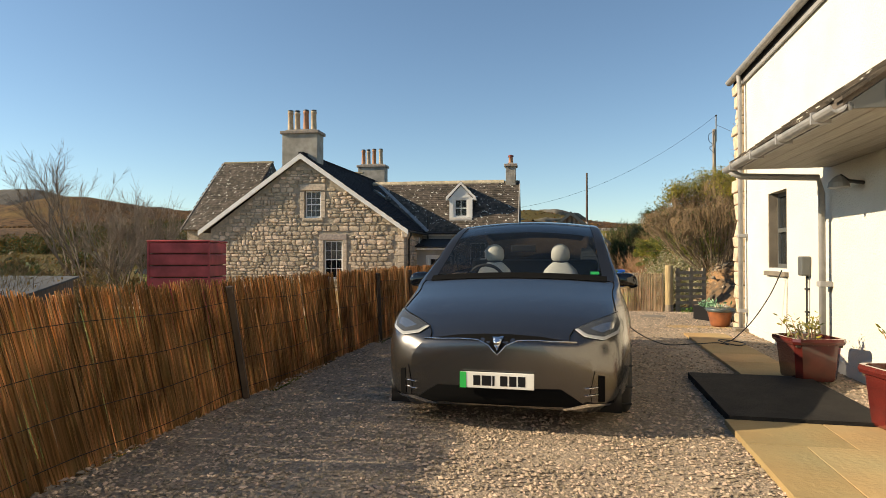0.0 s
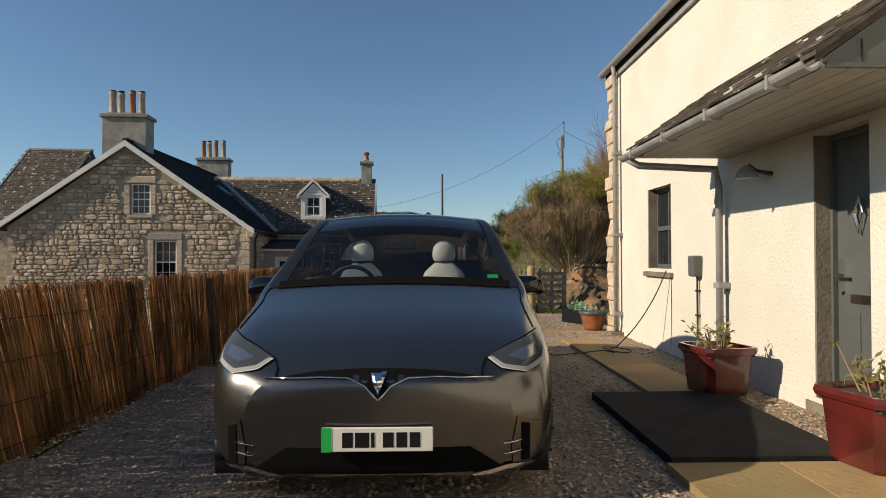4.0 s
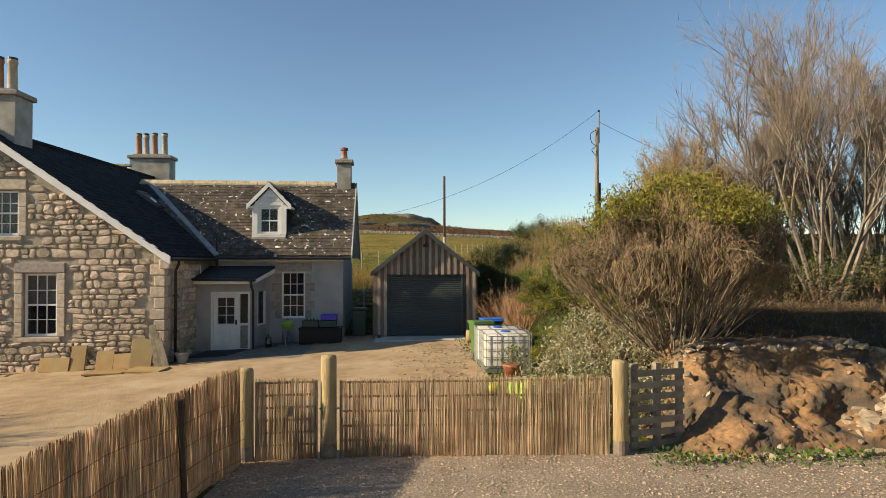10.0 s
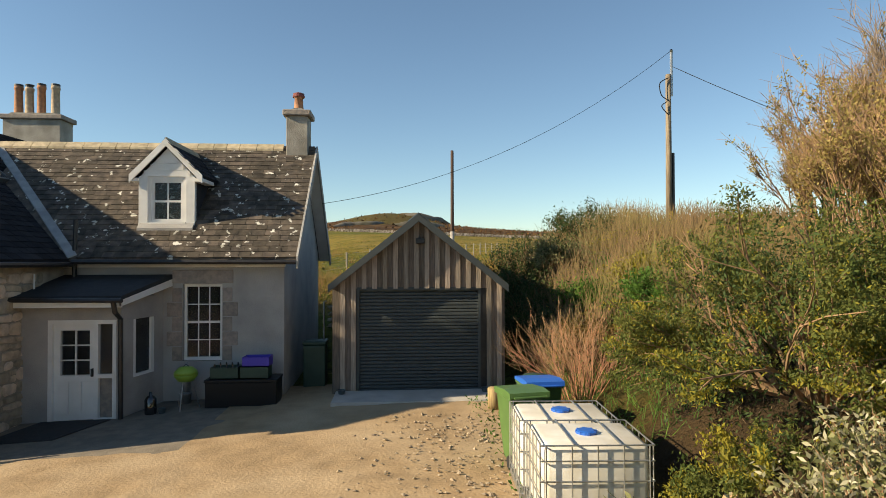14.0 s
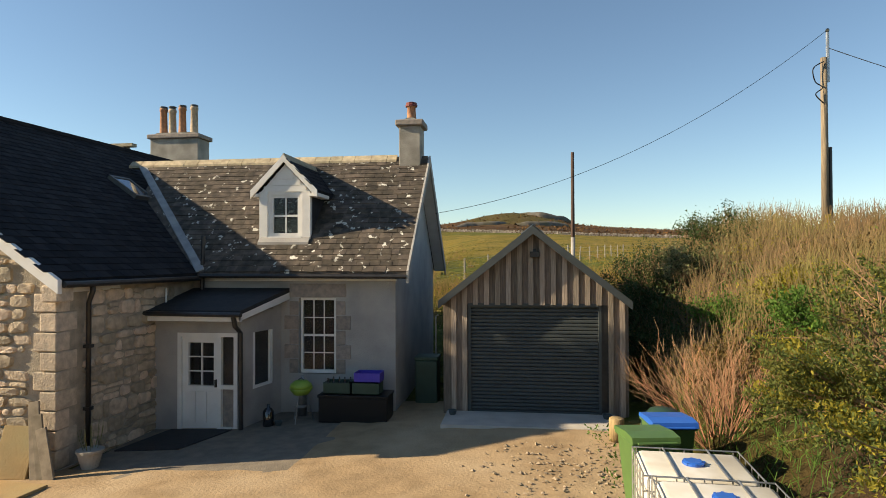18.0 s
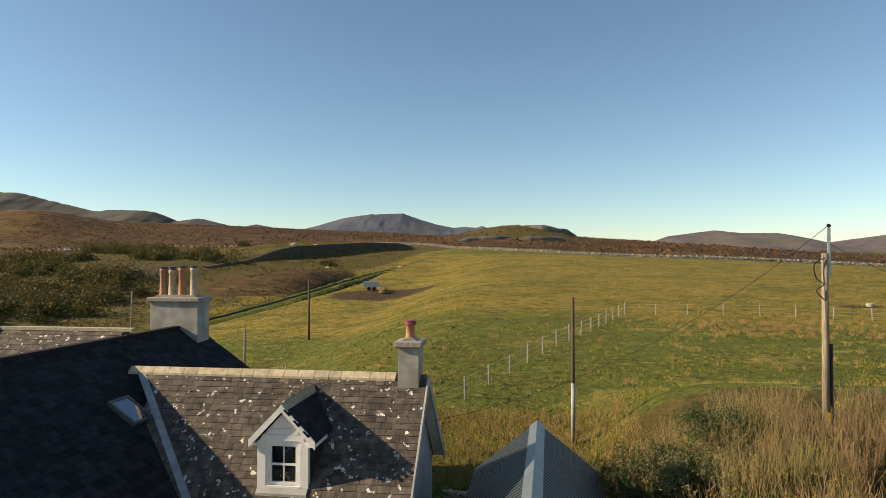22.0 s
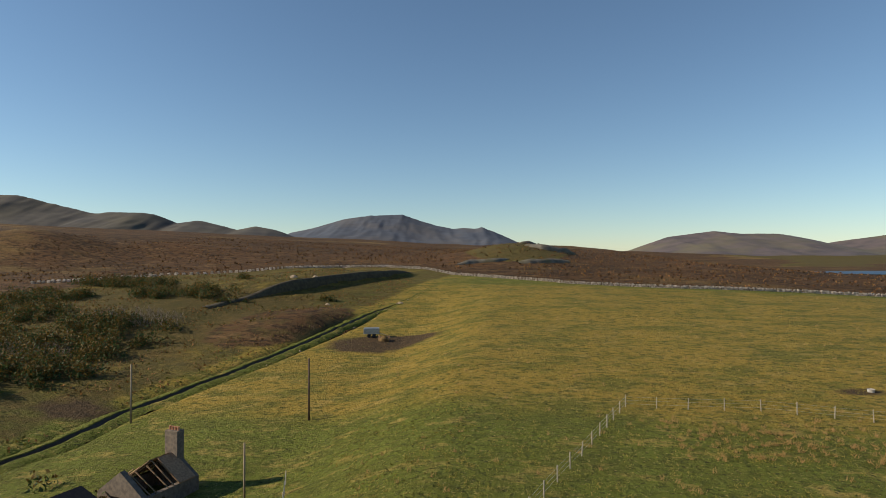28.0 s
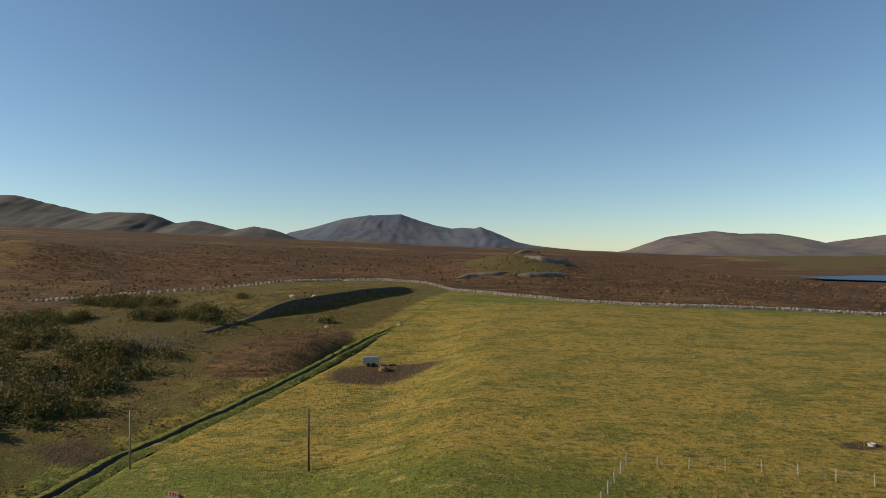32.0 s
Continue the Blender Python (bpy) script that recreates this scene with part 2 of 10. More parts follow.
MAT["soffit"] = material("grey_soffit_boards", (0.33, 0.30, 0.25), 0.6, colour2=(0.25, 0.23, 0.19), scale=6, stretch=(8, 0.6, 8), per_piece=0.1)
MAT["sandstone"] = material("sandstone_flag", (0.37, 0.235, 0.095), 0.85, colour2=(0.28, 0.18, 0.075), scale=2.5, colour3=(0.27, 0.23, 0.115), scale3=0.8, mix3=0.8, per_piece=0.18, bump=0.35, bump_scale=24)
MAT["concrete"] = material("concrete", (0.22, 0.185, 0.14), 0.92, colour2=(0.155, 0.13, 0.10), scale=4, bump=0.4, bump_scale=30)
MAT["warm_stone"] = material("warm_rubble", (0.58, 0.46, 0.33), 0.9, colour2=(0.42, 0.32, 0.22), scale=9, per_piece=0.15, bump=0.8, bump_scale=20)

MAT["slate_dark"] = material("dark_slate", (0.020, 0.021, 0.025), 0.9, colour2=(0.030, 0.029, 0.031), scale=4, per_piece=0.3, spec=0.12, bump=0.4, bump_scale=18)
MAT["white_paint"] = material("white_paint", (0.78, 0.77, 0.74), 0.5, colour2=(0.70, 0.69, 0.66), scale=3, bump=0.15)
MAT["black_pipe"] = material("black_pipe", (0.015, 0.015, 0.016), 0.4, colour2=(0.03, 0.028, 0.027), scale=9)
MAT["grey_pipe"] = material("grey_gutter", (0.22, 0.22, 0.215), 0.5, colour2=(0.30, 0.29, 0.28), scale=8)
MAT["anthracite"] = material("anthracite_steel", (0.048, 0.058, 0.060), 0.6, colour2=(0.055, 0.066, 0.068), scale=6)
# Darker copy of the larch, with the recessed boards' shade put into its colour.
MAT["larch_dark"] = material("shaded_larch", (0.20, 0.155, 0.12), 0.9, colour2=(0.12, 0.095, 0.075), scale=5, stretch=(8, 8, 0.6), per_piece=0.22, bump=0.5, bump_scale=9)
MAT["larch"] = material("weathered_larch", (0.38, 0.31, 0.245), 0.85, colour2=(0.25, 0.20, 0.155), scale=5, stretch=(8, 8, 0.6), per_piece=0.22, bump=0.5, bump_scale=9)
MAT["dark_glass"] = material("window_glass", (0.012, 0.014, 0.016), 0.04, spec=1.0)
MAT["pot_clay"] = material("chimney_clay", (0.46, 0.22, 0.11), 0.85, colour2=(0.30, 0.15, 0.09), scale=9, bump=0.3)
MAT["pot_buff"] = material("buff_clay", (0.52, 0.40, 0.27), 0.85, colour2=(0.36, 0.28, 0.2), scale=9, bump=0.3)
MAT["cement"] = material("cement_harl", (0.40, 0.37, 0.32), 0.95, colour2=(0.27, 0.25, 0.215), scale=2.5, colour3=(0.17, 0.16, 0.13), scale3=1.4, mix3=0.5, bump=0.7, bump_scale=30)
MAT["gravel"] = material("gravel", (0.34, 0.265, 0.19), 0.95, colour2=(0.18, 0.14, 0.105), scale=30, colour3=(0.45, 0.37, 0.27), scale3=1.2, mix3=0.35, bump=1.0, bump_scale=45)
MAT["sand"] = material("sandy_earth", (0.37, 0.255, 0.14), 0.95, colour2=(0.27, 0.185, 0.10), scale=3, colour3=(0.47, 0.355, 0.225), scale3=0.7, mix3=0.7, bump=0.6, bump_scale=20)
MAT["reed"] = leafy("reed_screen", (0.56, 0.36, 0.185), (0.27, 0.16, 0.075), 0.68, 0.6, 2.2, 0.45)
MAT["reed_pale"] = leafy("pale_reed", (0.70, 0.53, 0.345), (0.47, 0.33, 0.20), 0.42, 0.7, 3.0, 0.35)
MAT["car_paint"] = material("metallic_grey_paint", (0.048, 0.048, 0.050), 0.32, metal=0.75, coat=1.0)
MAT["post"] = material("round_timber", (0.42, 0.31, 0.15), 0.8, colour2=(0.28, 0.20, 0.10), scale=5, stretch=(6, 6, 0.6), bump=0.4)

# ---- mesh tools ----
def bm_box(bm, x0, x1, y0, y1, z0, z1, m=None):
    vs = [bm.verts.new(v) for v in ((x0, y0, z0), (x1, y0, z0), (x1, y1, z0), (x0, y1, z0), (x0, y0, z1), (x1, y0, z1), (x1, y1, z1), (x0, y1, z1))]
    if m is not None:
        for v in vs:
            v.co = m @ v.co
    for f in ((3, 2, 1, 0), (4, 5, 6, 7), (0, 1, 5, 4), (1, 2, 6, 5), (2, 3, 7, 6), (3, 0, 4, 7)):
        bm.faces.new([vs[i] for i in f])
    return bm


def box(x0, x1, y0, y1, z0, z1, bevel=0.0):
    bm = bm_box(bmesh.new(), x0, x1, y0, y1, z0, z1)
    if bevel:
        bmesh.ops.bevel(bm, geom=bm.edges[:], offset=bevel, segments=2, affect="EDGES", profile=0.5)
    return bm


def prism(outline, y0, y1, axis="y"):
    """A solid from an outline (a, b) drawn out along an axis: y gives (x, z), x gives (y, z), z gives (x, y)."""
    bm = bmesh.new()

    def at(a, b, c):
        return {"y": (a, c, b), "x": (c, a, b), "z": (a, b, c)}[axis]

    lo = [bm.verts.new(at(a, b, y0)) for a, b in outline]
    hi = [bm.verts.new(at(a, b, y1)) for a, b in outline]
    bm.faces.new(lo)
    bm.faces.new(hi[::-1])
    n = len(outline)
    for i in range(n):
        j = (i + 1) % n
        bm.faces.new((lo[j], lo[i], hi[i], hi[j]))
    bmesh.ops.recalc_face_normals(bm, faces=bm.faces[:])
    return bm


def bm_tube(bm, pts, radii, seg=8, caps=True):
    """A tube through points, with a radius at each."""
    pts = [Vector(p) for p in pts]
    if isinstance(radii, (int, float)):
        radii = [radii] * len(pts)
    rings = []
    side = None
    for i, p in enumerate(pts):
        d = (pts[min(i + 1, len(pts) - 1)] - pts[max(i - 1, 0)]).normalized()
        if side is None:
            side = d.orthogonal().normalized()
        side = (side - d * side.dot(d))
        side = side.normalized() if side.length > 1e-6 else d.orthogonal().normalized()
        up = d.cross(side)
        rings.append([bm.verts.new(p + (side * math.cos(2 * math.pi * k / seg) + up * math.sin(2 * math.pi * k / seg)) * radii[i]) for k in range(seg)])
    for a, b in zip(rings, rings[1:]):
        for k in range(seg):
            bm.faces.new((a[k], a[(k + 1) % seg], b[(k + 1) % seg], b[k]))
    if caps and seg > 2:
        bm.faces.new(rings[0][::-1])
        bm.faces.new(rings[-1])
    return bm


def tube(pts, radii, seg=8, caps=True):
    return bm_tube(bmesh.new(), pts, radii, seg, caps)


def lathe(profile, seg=20, centre=(0, 0, 0)):
    """A turned solid from (radius, z) pairs."""
    bm = bmesh.new()
    cx, cy, cz = centre
    rings = []
    for r, z in profile:
        rings.append([bm.verts.new((cx + r * math.cos(2 * math.pi * k / seg), cy + r * math.sin(2 * math.pi * k / seg), cz + z)) for k in range(seg)])
    for a, b in zip(rings, rings[1:]):
        for k in range(seg):
            bm.faces.new((a[k], a[(k + 1) % seg], b[(k + 1) % seg], b[k]))
    bm.faces.new(rings[0][::-1])
    bm.faces.new(rings[-1])
    return bm


def mesh_of(name, bm, mat, smooth=False):
    me = bpy.data.meshes.new(name)
    if smooth:
        for f in bm.faces:
            f.smooth = True
    bm.to_mesh(me)
    bm.free()
    me.materials.append(MAT[mat] if isinstance(mat, str) else mat)
    return me


def thing(name, label, category, at=(0, 0, 0), group="", kind="", rz=0.0):
    ob = new(name)
    ob.empty_display_size = 0.1
    ob.matrix_world = pose(*at, 0, 0, rz)
    return tagged(ob, label, category, group, kind)


def part(name, bm, mat, parent=None, label="", smooth=False, kind=""):
    ob = new(name, mesh_of(name, bm, mat, smooth) if isinstance(bm, bmesh.types.BMesh) else bm)
    if parent is not None:
        ob.parent = parent
    return tagged(ob, label, kind=kind)


def solid(name, bm, mat, label="", category="", kind="", smooth=False, group=""):
    return tagged(part(name, bm, mat, None, "", smooth), label, category, group, kind)


def from_lists(name, verts, faces, mat, parent=None, smooth=False, kind=""):
    me = bpy.data.meshes.new(name)
    me.from_pydata(verts, [], faces)
    me.materials.append(MAT[mat] if isinstance(mat, str) else mat)
    if smooth:
        me.polygons.foreach_set("use_smooth", [True] * len(me.polygons))
    ob = new(name, me)
    if parent is not None:
        ob.parent = parent
    return tagged(ob, kind=kind)


def lerp_knots(v, knots):
    return float(np.interp(v, [k[0] for k in knots], [k[1] for k in knots]))


def smooth01(v, a, b):
    u = min(1.0, max(0.0, (v - a) / (b - a)))
    return u * u * (3 - 2 * u)


# ---- ground ----
RISE = ((-80, 0), (11, 0), (15, -0.12), (18, -0.33), (21, -0.42), (34, -0.46), (37, -0.30), (39, 0.02), (41, 0.48), (43, 0.93), (45, 1.28), (48, 1.62), (52, 1.95), (57, 2.25), (62, 2.5), (84, 3.05), (145, 6.0), (224, 11.3), (300, 17.5), (420, 24), (700, 33), (1300, 42), (4500, 46))


VALLEY = ((60, 5.2), (72, 5.2), (88, 4.2), (105, 3.9), (122, 4.5), (145, 3.4), (215, 0))


def hump(x, y, cx, cy, rx, ry, h, turn=0.0):
    c, s = math.cos(turn), math.sin(turn)
    u, v = ((x - cx) * c + (y - cy) * s) / rx, (-(x - cx) * s + (y - cy) * c) / ry
    return h * math.exp(-(u * u + v * v))


def burn_x(y):
    """The course of the stream in the left valley."""
    return lerp_knots(y, ((60, -64), (78, -57), (86, -53.6), (96, -53.4), (104, -50.8), (114, -46.6), (122, -44.4), (132, -42), (144, -39.3), (166, -35), (176, -31.8), (198, -27.6), (232, -19.3), (260, -16)))


def ground_z(x, y):
    z = lerp_knots(y, RISE)
    far = smooth01(y, 36, 60)
    z -= lerp_knots(y, VALLEY) * smooth01(-x, 4, 24) * far
    b = x - burn_x(y)
    z -= 2.6 * math.exp(-(b / 16.0) ** 2) * far * (1 - smooth01(y, 95, 125))
    z -= 1.3 * math.exp(-(b / 2.2) ** 2) * far * (1 - smooth01(y, 150, 175))
    # rough slope with a turf bank west of the stream
    z += 3.6 * smooth01(-b, 12, 50) * smooth01(y, 102, 150) * (1 - smooth01(y, 175, 250))
    z += hump(x, y, -50, 149, 11, 17, 2.6, -0.35) * smooth01(-b, 0, 8)
    d = -(x + 68) * 0.879 + (y - 179) * 0.477
    v = (x + 68) * 0.477 + (y - 179) * 0.879
    z += 2.4 * smooth01(d, -2.0, 1.5) * smooth01(v, -12, 10) * (1 - smooth01(v, 52, 72)) * (1 - smooth01(d, 8, 45))
    # rocky knoll behind the field wall
    z += hump(x, y, -4, 330, 26, 46, 6.6) + hump(x, y, 4, 405, 20, 20, 4.0)
    # shrub bank beside the yard
    e = smooth01(x, 3.6, 7.5) * smooth01(y, 19.0, 22.5)
    z += e * (0.65 * (1 - smooth01(y, 41, 56)) + 1.4 * smooth01(y, 26, 38) * (1 - smooth01(y, 40, 54)))
    z += 1.15 * smooth01(y, 19.0, 19.9) * smooth01(x, 4.3, 5.4 + 0.2 * max(0.0, y - 19)) * (1 - smooth01(y, 41, 56))
    if y > 150:
        z += 0.5 * far * noise.noise((x * 0.03, y * 0.03, 0.0)) + 0.0035 * (y - 150) * noise.noise((x * 0.008, y * 0.008, 3.0))
    elif y > 40:
        z += 0.12 * noise.noise((x * 0.12, y * 0.12, 0.0)) * smooth01(y, 40, 50)
    # the yard falls to the west
    if 16 < y < 42 and x < 1.5:
        z -= 0.036 * min(1.5 - x, 13.0) * smooth01(y, 16, 22) * (1 - smooth01(y, 36, 42)) * (1 - smooth01(-x, 20, 34))
    # moor rises to the west, falls to the loch in the east
    z += 0.05 * max(0.0, -x - 60) * smooth01(y, 250, 420)
    z -= 0.045 * max(0.0, min(x, 500) - 10) * smooth01(y, 110, 230)
    z += hump(x, y, -250, 292, 46, 34, 15.0) + hump(x, y, -190, 330, 60, 26, 4.0)
    q = smooth01(x, 60, 210) * smooth01(y, 250, 430) * (1 - smooth01(y, 800, 1400))
    z += (3.8 + 1.2 * noise.noise((x * 0.012, y * 0.012, 5.0)) - z) * q - hump(x, y, 360, 612, 110, 80, 3.0)
    if y < 12:
        z -= 3.0 * smooth01(-x, 8, 40)
    return z


def graded(lo, hi, fine_lo, fine_hi, step, grow):
    v = [fine_lo]
    while v[-1] < fine_hi:
        v.append(v[-1] + step)
    s = step
    while v[-1] < hi:
        s *= grow
        v.append(v[-1] + s)
    s = step
    while v[0] > lo:
        s *= grow
        v.insert(0, v[0] - s)
    return v


def finer(v, lo, hi, step):
    """Splits the wide gaps of a list between lo and hi."""
    out = []
    for a, b in zip(v, v[1:]):
        n = max(1, math.ceil((b - a) / step)) if lo < a < hi else 1
        out.extend(a + (b - a) * k / n for k in range(n))
    return out + [v[-1]]


gx = finer(graded(-4200, 4200, -26, 22, 0.55, 1.065), -125, 60, 1.6)
gy = finer(graded(-1500, 4600, -8, 60, 0.55, 1.04), 58, 260, 1.7)
gv = [(x, y, ground_z(x, y)) for y in gy for x in gx]
nx = len(gx)
gf = [(j * nx + i, j * nx + i + 1, (j + 1) * nx + i + 1, (j + 1) * nx + i) for j in range(len(gy) - 1) for i in range(nx - 1)]
def wall_y(x):
    """The line of the dry-stone wall between the pasture and the moor."""
    return lerp_knots(x, ((-150, 190), (-122, 211), (-110, 242), (-97, 259), (-75, 265), (-55, 266), (-37, 257), (-24, 237), (-3.4, 226), (15, 216), (49, 215), (83, 219), (110, 220), (400, 214)))


def far_field(x, y):
    """Yellow rough grazing beyond the moor, with a ragged edge."""
    e = 130 * noise.noise((x * 0.006, y * 0.004, 2.0)) + 60 * noise.noise((x * 0.02, y * 0.015, 4.0))
    return smooth01(x + e, 330, 460) * smooth01(y + e - 0.12 * (x - 400), 930, 1010)


def zone(x, y):
    """Shares of moor, rough grass and trodden or shade-darkened earth, and how green the sward is."""
    moor = smooth01(y, wall_y(x) - 2, wall_y(x) + 2)
    moor = max(moor, smooth01(-x, 118, 140) * smooth01(y, 90, 130), smooth01(-x, 40, 80) * (1 - smooth01(y, 30, 70)))
    moor *= 1 - far_field(x, y)
    b = x - burn_x(y)
    rough = 0.6 * smooth01(-b, 2, 8) * smooth01(y, 60, 80)
    rough = max(rough, smooth01(-b, 12, 26) * smooth01(y, 92, 104) * (1 - smooth01(y, 165, 195)))
    rough = max(rough, smooth01(x, 3.5, 5) * smooth01(y, 18, 20) * (1 - smooth01(y, 41, 46)), (1 - smooth01(y, 5, 16)) * smooth01(-x, 9, 16))
    mud = hump(x, y, -28, 135, 9, 7, 1.1) + hump(x, y, -20, 139, 7, 3.5, 0.7) + hump(x, y, 38.5, 92, 3.4, 2.0, 0.8) + 0.9 * math.exp(-(b / 1.6) ** 2) * smooth01(y, 60, 75) * (1 - smooth01(y, 150, 175))
    mud += 0.75 * hump(x, y, -60, 96, 7, 5, 1.0)
    # Dark earth under the trees: litter, with the trees' shade put into its colour.
    mud += smooth01(x, 4.0, 5.0) * smooth01(y, 17.0, 18.0) * (1 - smooth01(y, 25, 30)) * (1 - smooth01(x, 14, 20))
    rough = max(rough, smooth01(hump(x, y, -50, 148, 12, 20, 1.0, -0.35), 0.25, 0.5) * smooth01(-b, 1, 4))
    moor = max(moor, 0.56 * smooth01(hump(x, y, -50, 148, 12, 20, 1.0, -0.35), 0.2, 0.4) * smooth01(-b, 1, 4))
    kn = smooth01(hump(x, y, -2, 335, 26, 60, 1.0), 0.25, 0.5)
    moor *= 1 - kn
    rough = max(rough, kn, far_field(x, y))
    green = 1 - smooth01(y + 0.25 * x, 72, 96)
    green = max(green, 0.75 * smooth01(-x - 16, 0, 10) * (1 - smooth01(y, 74, 100)), 0.7 * smooth01(y, 198, 214) * (1 - smooth01(-x, 10, 40)))
    green = max(green, 0.8 * smooth01(-b, 4, 10) * (1 - smooth01(-b, 16, 30)) * smooth01(y, 150, 175))
    return moor, rough, min(1.0, mud), green


ground = tagged(from_lists("ground", gv, gf, "grass_field", smooth=True), "rough pasture and brown moor reaching to the hills", "ground", kind="structure")
za = ground.data.color_attributes.new("zone", "FLOAT_COLOR", "POINT")
zv = []
for x, y, _ in gv:
    zv.extend(zone(x, y))
za.data.foreach_set("color", zv)


# ---- building pieces ----
def strip_wall(top, base, holes, y0, y1, m=None):
    """A wall in x and z, y0 to y1 thick, under a top line of (x, z), with openings (x0, x1, z0, z1)."""
    xs = sorted({x for x, _ in top} | {h[0] for h in holes} | {h[1] for h in holes})
    bm = bmesh.new()

    def ztop(x):
        return lerp_knots(x, top)

    for a, b in zip(xs, xs[1:]):
        mid = (a + b) / 2
        cuts = sorted((h[2], h[3]) for h in holes if h[0] < mid < h[1])
        lo = base
        spans = []
        for c0, c1 in cuts:
            spans.append((lo, lo, c0, c0))
            lo = c1
        spans.append((lo, lo, ztop(a), ztop(b)))
        for za, zb, zc, zd in spans:
            vs = [bm.verts.new(v) for v in ((a, y0, za), (b, y0, zb), (b, y0, zd), (a, y0, zc), (a, y1, za), (b, y1, zb), (b, y1, zd), (a, y1, zc))]
            for f in ((0, 1, 2, 3), (5, 4, 7, 6), (0, 4, 5, 1), (3, 2, 6, 7), (1, 5, 6, 2), (4, 0, 3, 7)):
                bm.faces.new([vs[i] for i in f])
    bmesh.ops.remove_doubles(bm, verts=bm.verts[:], dist=0.0005)
    if m is not None:
        bmesh.ops.transform(bm, matrix=m, verts=bm.verts[:])
    return bm


def stone_bm(pts, proud, rng):
    """One rubble stone on the plane y = 0 facing -y from corner points (x, z)."""
    n = len(pts)
    cx, cz = sum(p[0] for p in pts) / n, sum(p[1] for p in pts) / n
    bm = bmesh.new()
    lo, hi = [], []
    for x, z in pts:
        lo.append(bm.verts.new((x, 0.01, z)))
        k = 0.82 + 0.08 * rng.random()
        hi.append(bm.verts.new((cx + (x - cx) * k, -proud * (0.75 + 0.4 * rng.random()), cz + (z - cz) * k)))
    c = bm.verts.new((cx, -proud * (1.0 + 0.4 * rng.random()), cz))
    for i in range(n):
        j = (i + 1) % n
        bm.faces.new((lo[i], lo[j], hi[j], hi[i]))
        bm.faces.new((hi[i], hi[j], c))
    return bm


def rubble(x0, x1, z0, z1, inside, rng, course=0.24, length=0.36):
    """Outlines of rubble stones in uneven courses; inside(x, z) says where the wall is."""
    out = []
    rows = []
    z = z0
    while z < z1:
        rows.append(z)
        z += course * (0.6 + 0.8 * rng.random())
    rows.append(z)

    def wave(i, x):
        return rows[i] + 0.07 * noise.noise((x * 1.3, i * 3.1, z0)) + 0.03 * noise.noise((x * 4.0, i * 1.7, 5.0))

    for i in range(len(rows) - 1):
        h = rows[i + 1] - rows[i]
        x = x0 - rng.random() * 0.3
        while x < x1:
            w = length * (0.45 + 1.1 * rng.random()) * (0.7 + 1.2 * h)
            a, b = x + 0.012, x + w - 0.012
            x += w
            sl, sr = 0.05 * (rng.random() - 0.5), 0.05 * (rng.random() - 0.5)
            if h > 0.2 and w > 0.16 and rng.random() < 0.22:
                q = 0.35 + 0.3 * rng.random()
                bands = ((0.0, q), (q, 1.0))
            else:
                bands = ((0.0, 1.0),)
            for q0, q1 in bands:
                def at(u, v):
                    xx = a + (b - a) * u + (sl * (1 - u) + sr * u) * (v - 0.5) * 2
                    lo, hi = wave(i, xx) + 0.012, wave(i + 1, xx) - 0.012
                    vv = q0 + (q1 - q0) * v
                    g = 0.008 if len(bands) > 1 else 0.0
                    return xx, lo + (hi - lo) * vv + (g if v < 0.5 and q0 > 0 else 0) - (g if v > 0.5 and q1 < 1 else 0)

                r = 0.12 + 0.16 * rng.random()
                pts = [at(r, 0), at(1 - r, 0), at(1, r), at(1, 1 - r), at(1 - r, 1), at(r, 1), at(0, 1 - r), at(0, r)]
                if all(inside(px, pz) for px, pz in pts):
                    out.append(pts)
    return out


def lay_stones(parent, outlines, m, mat, proud, rng, keep, name="stone"):
    """The first stones by the order of keep as parts, the rest as one part."""
    outlines = sorted(outlines, key=keep)
    rest = bmesh.new()
    for i, pts in enumerate(outlines):
        bm = stone_bm(pts, proud * (0.6 + 0.8 * rng.random()), rng)
        bmesh.ops.transform(bm, matrix=m, verts=bm.verts[:])
        if i < 300:
            part(name, bm, mat, parent)
        else:
            me = bpy.data.meshes.new("tmp")
            bm.to_mesh(me)
            bm.free()
            rest.from_mesh(me)
            bpy.data.meshes.remove(me)
    if len(outlines) > 300:
        part("rubble_infill", rest, mat, parent, kind="stuff")
    else:
        rest.free()


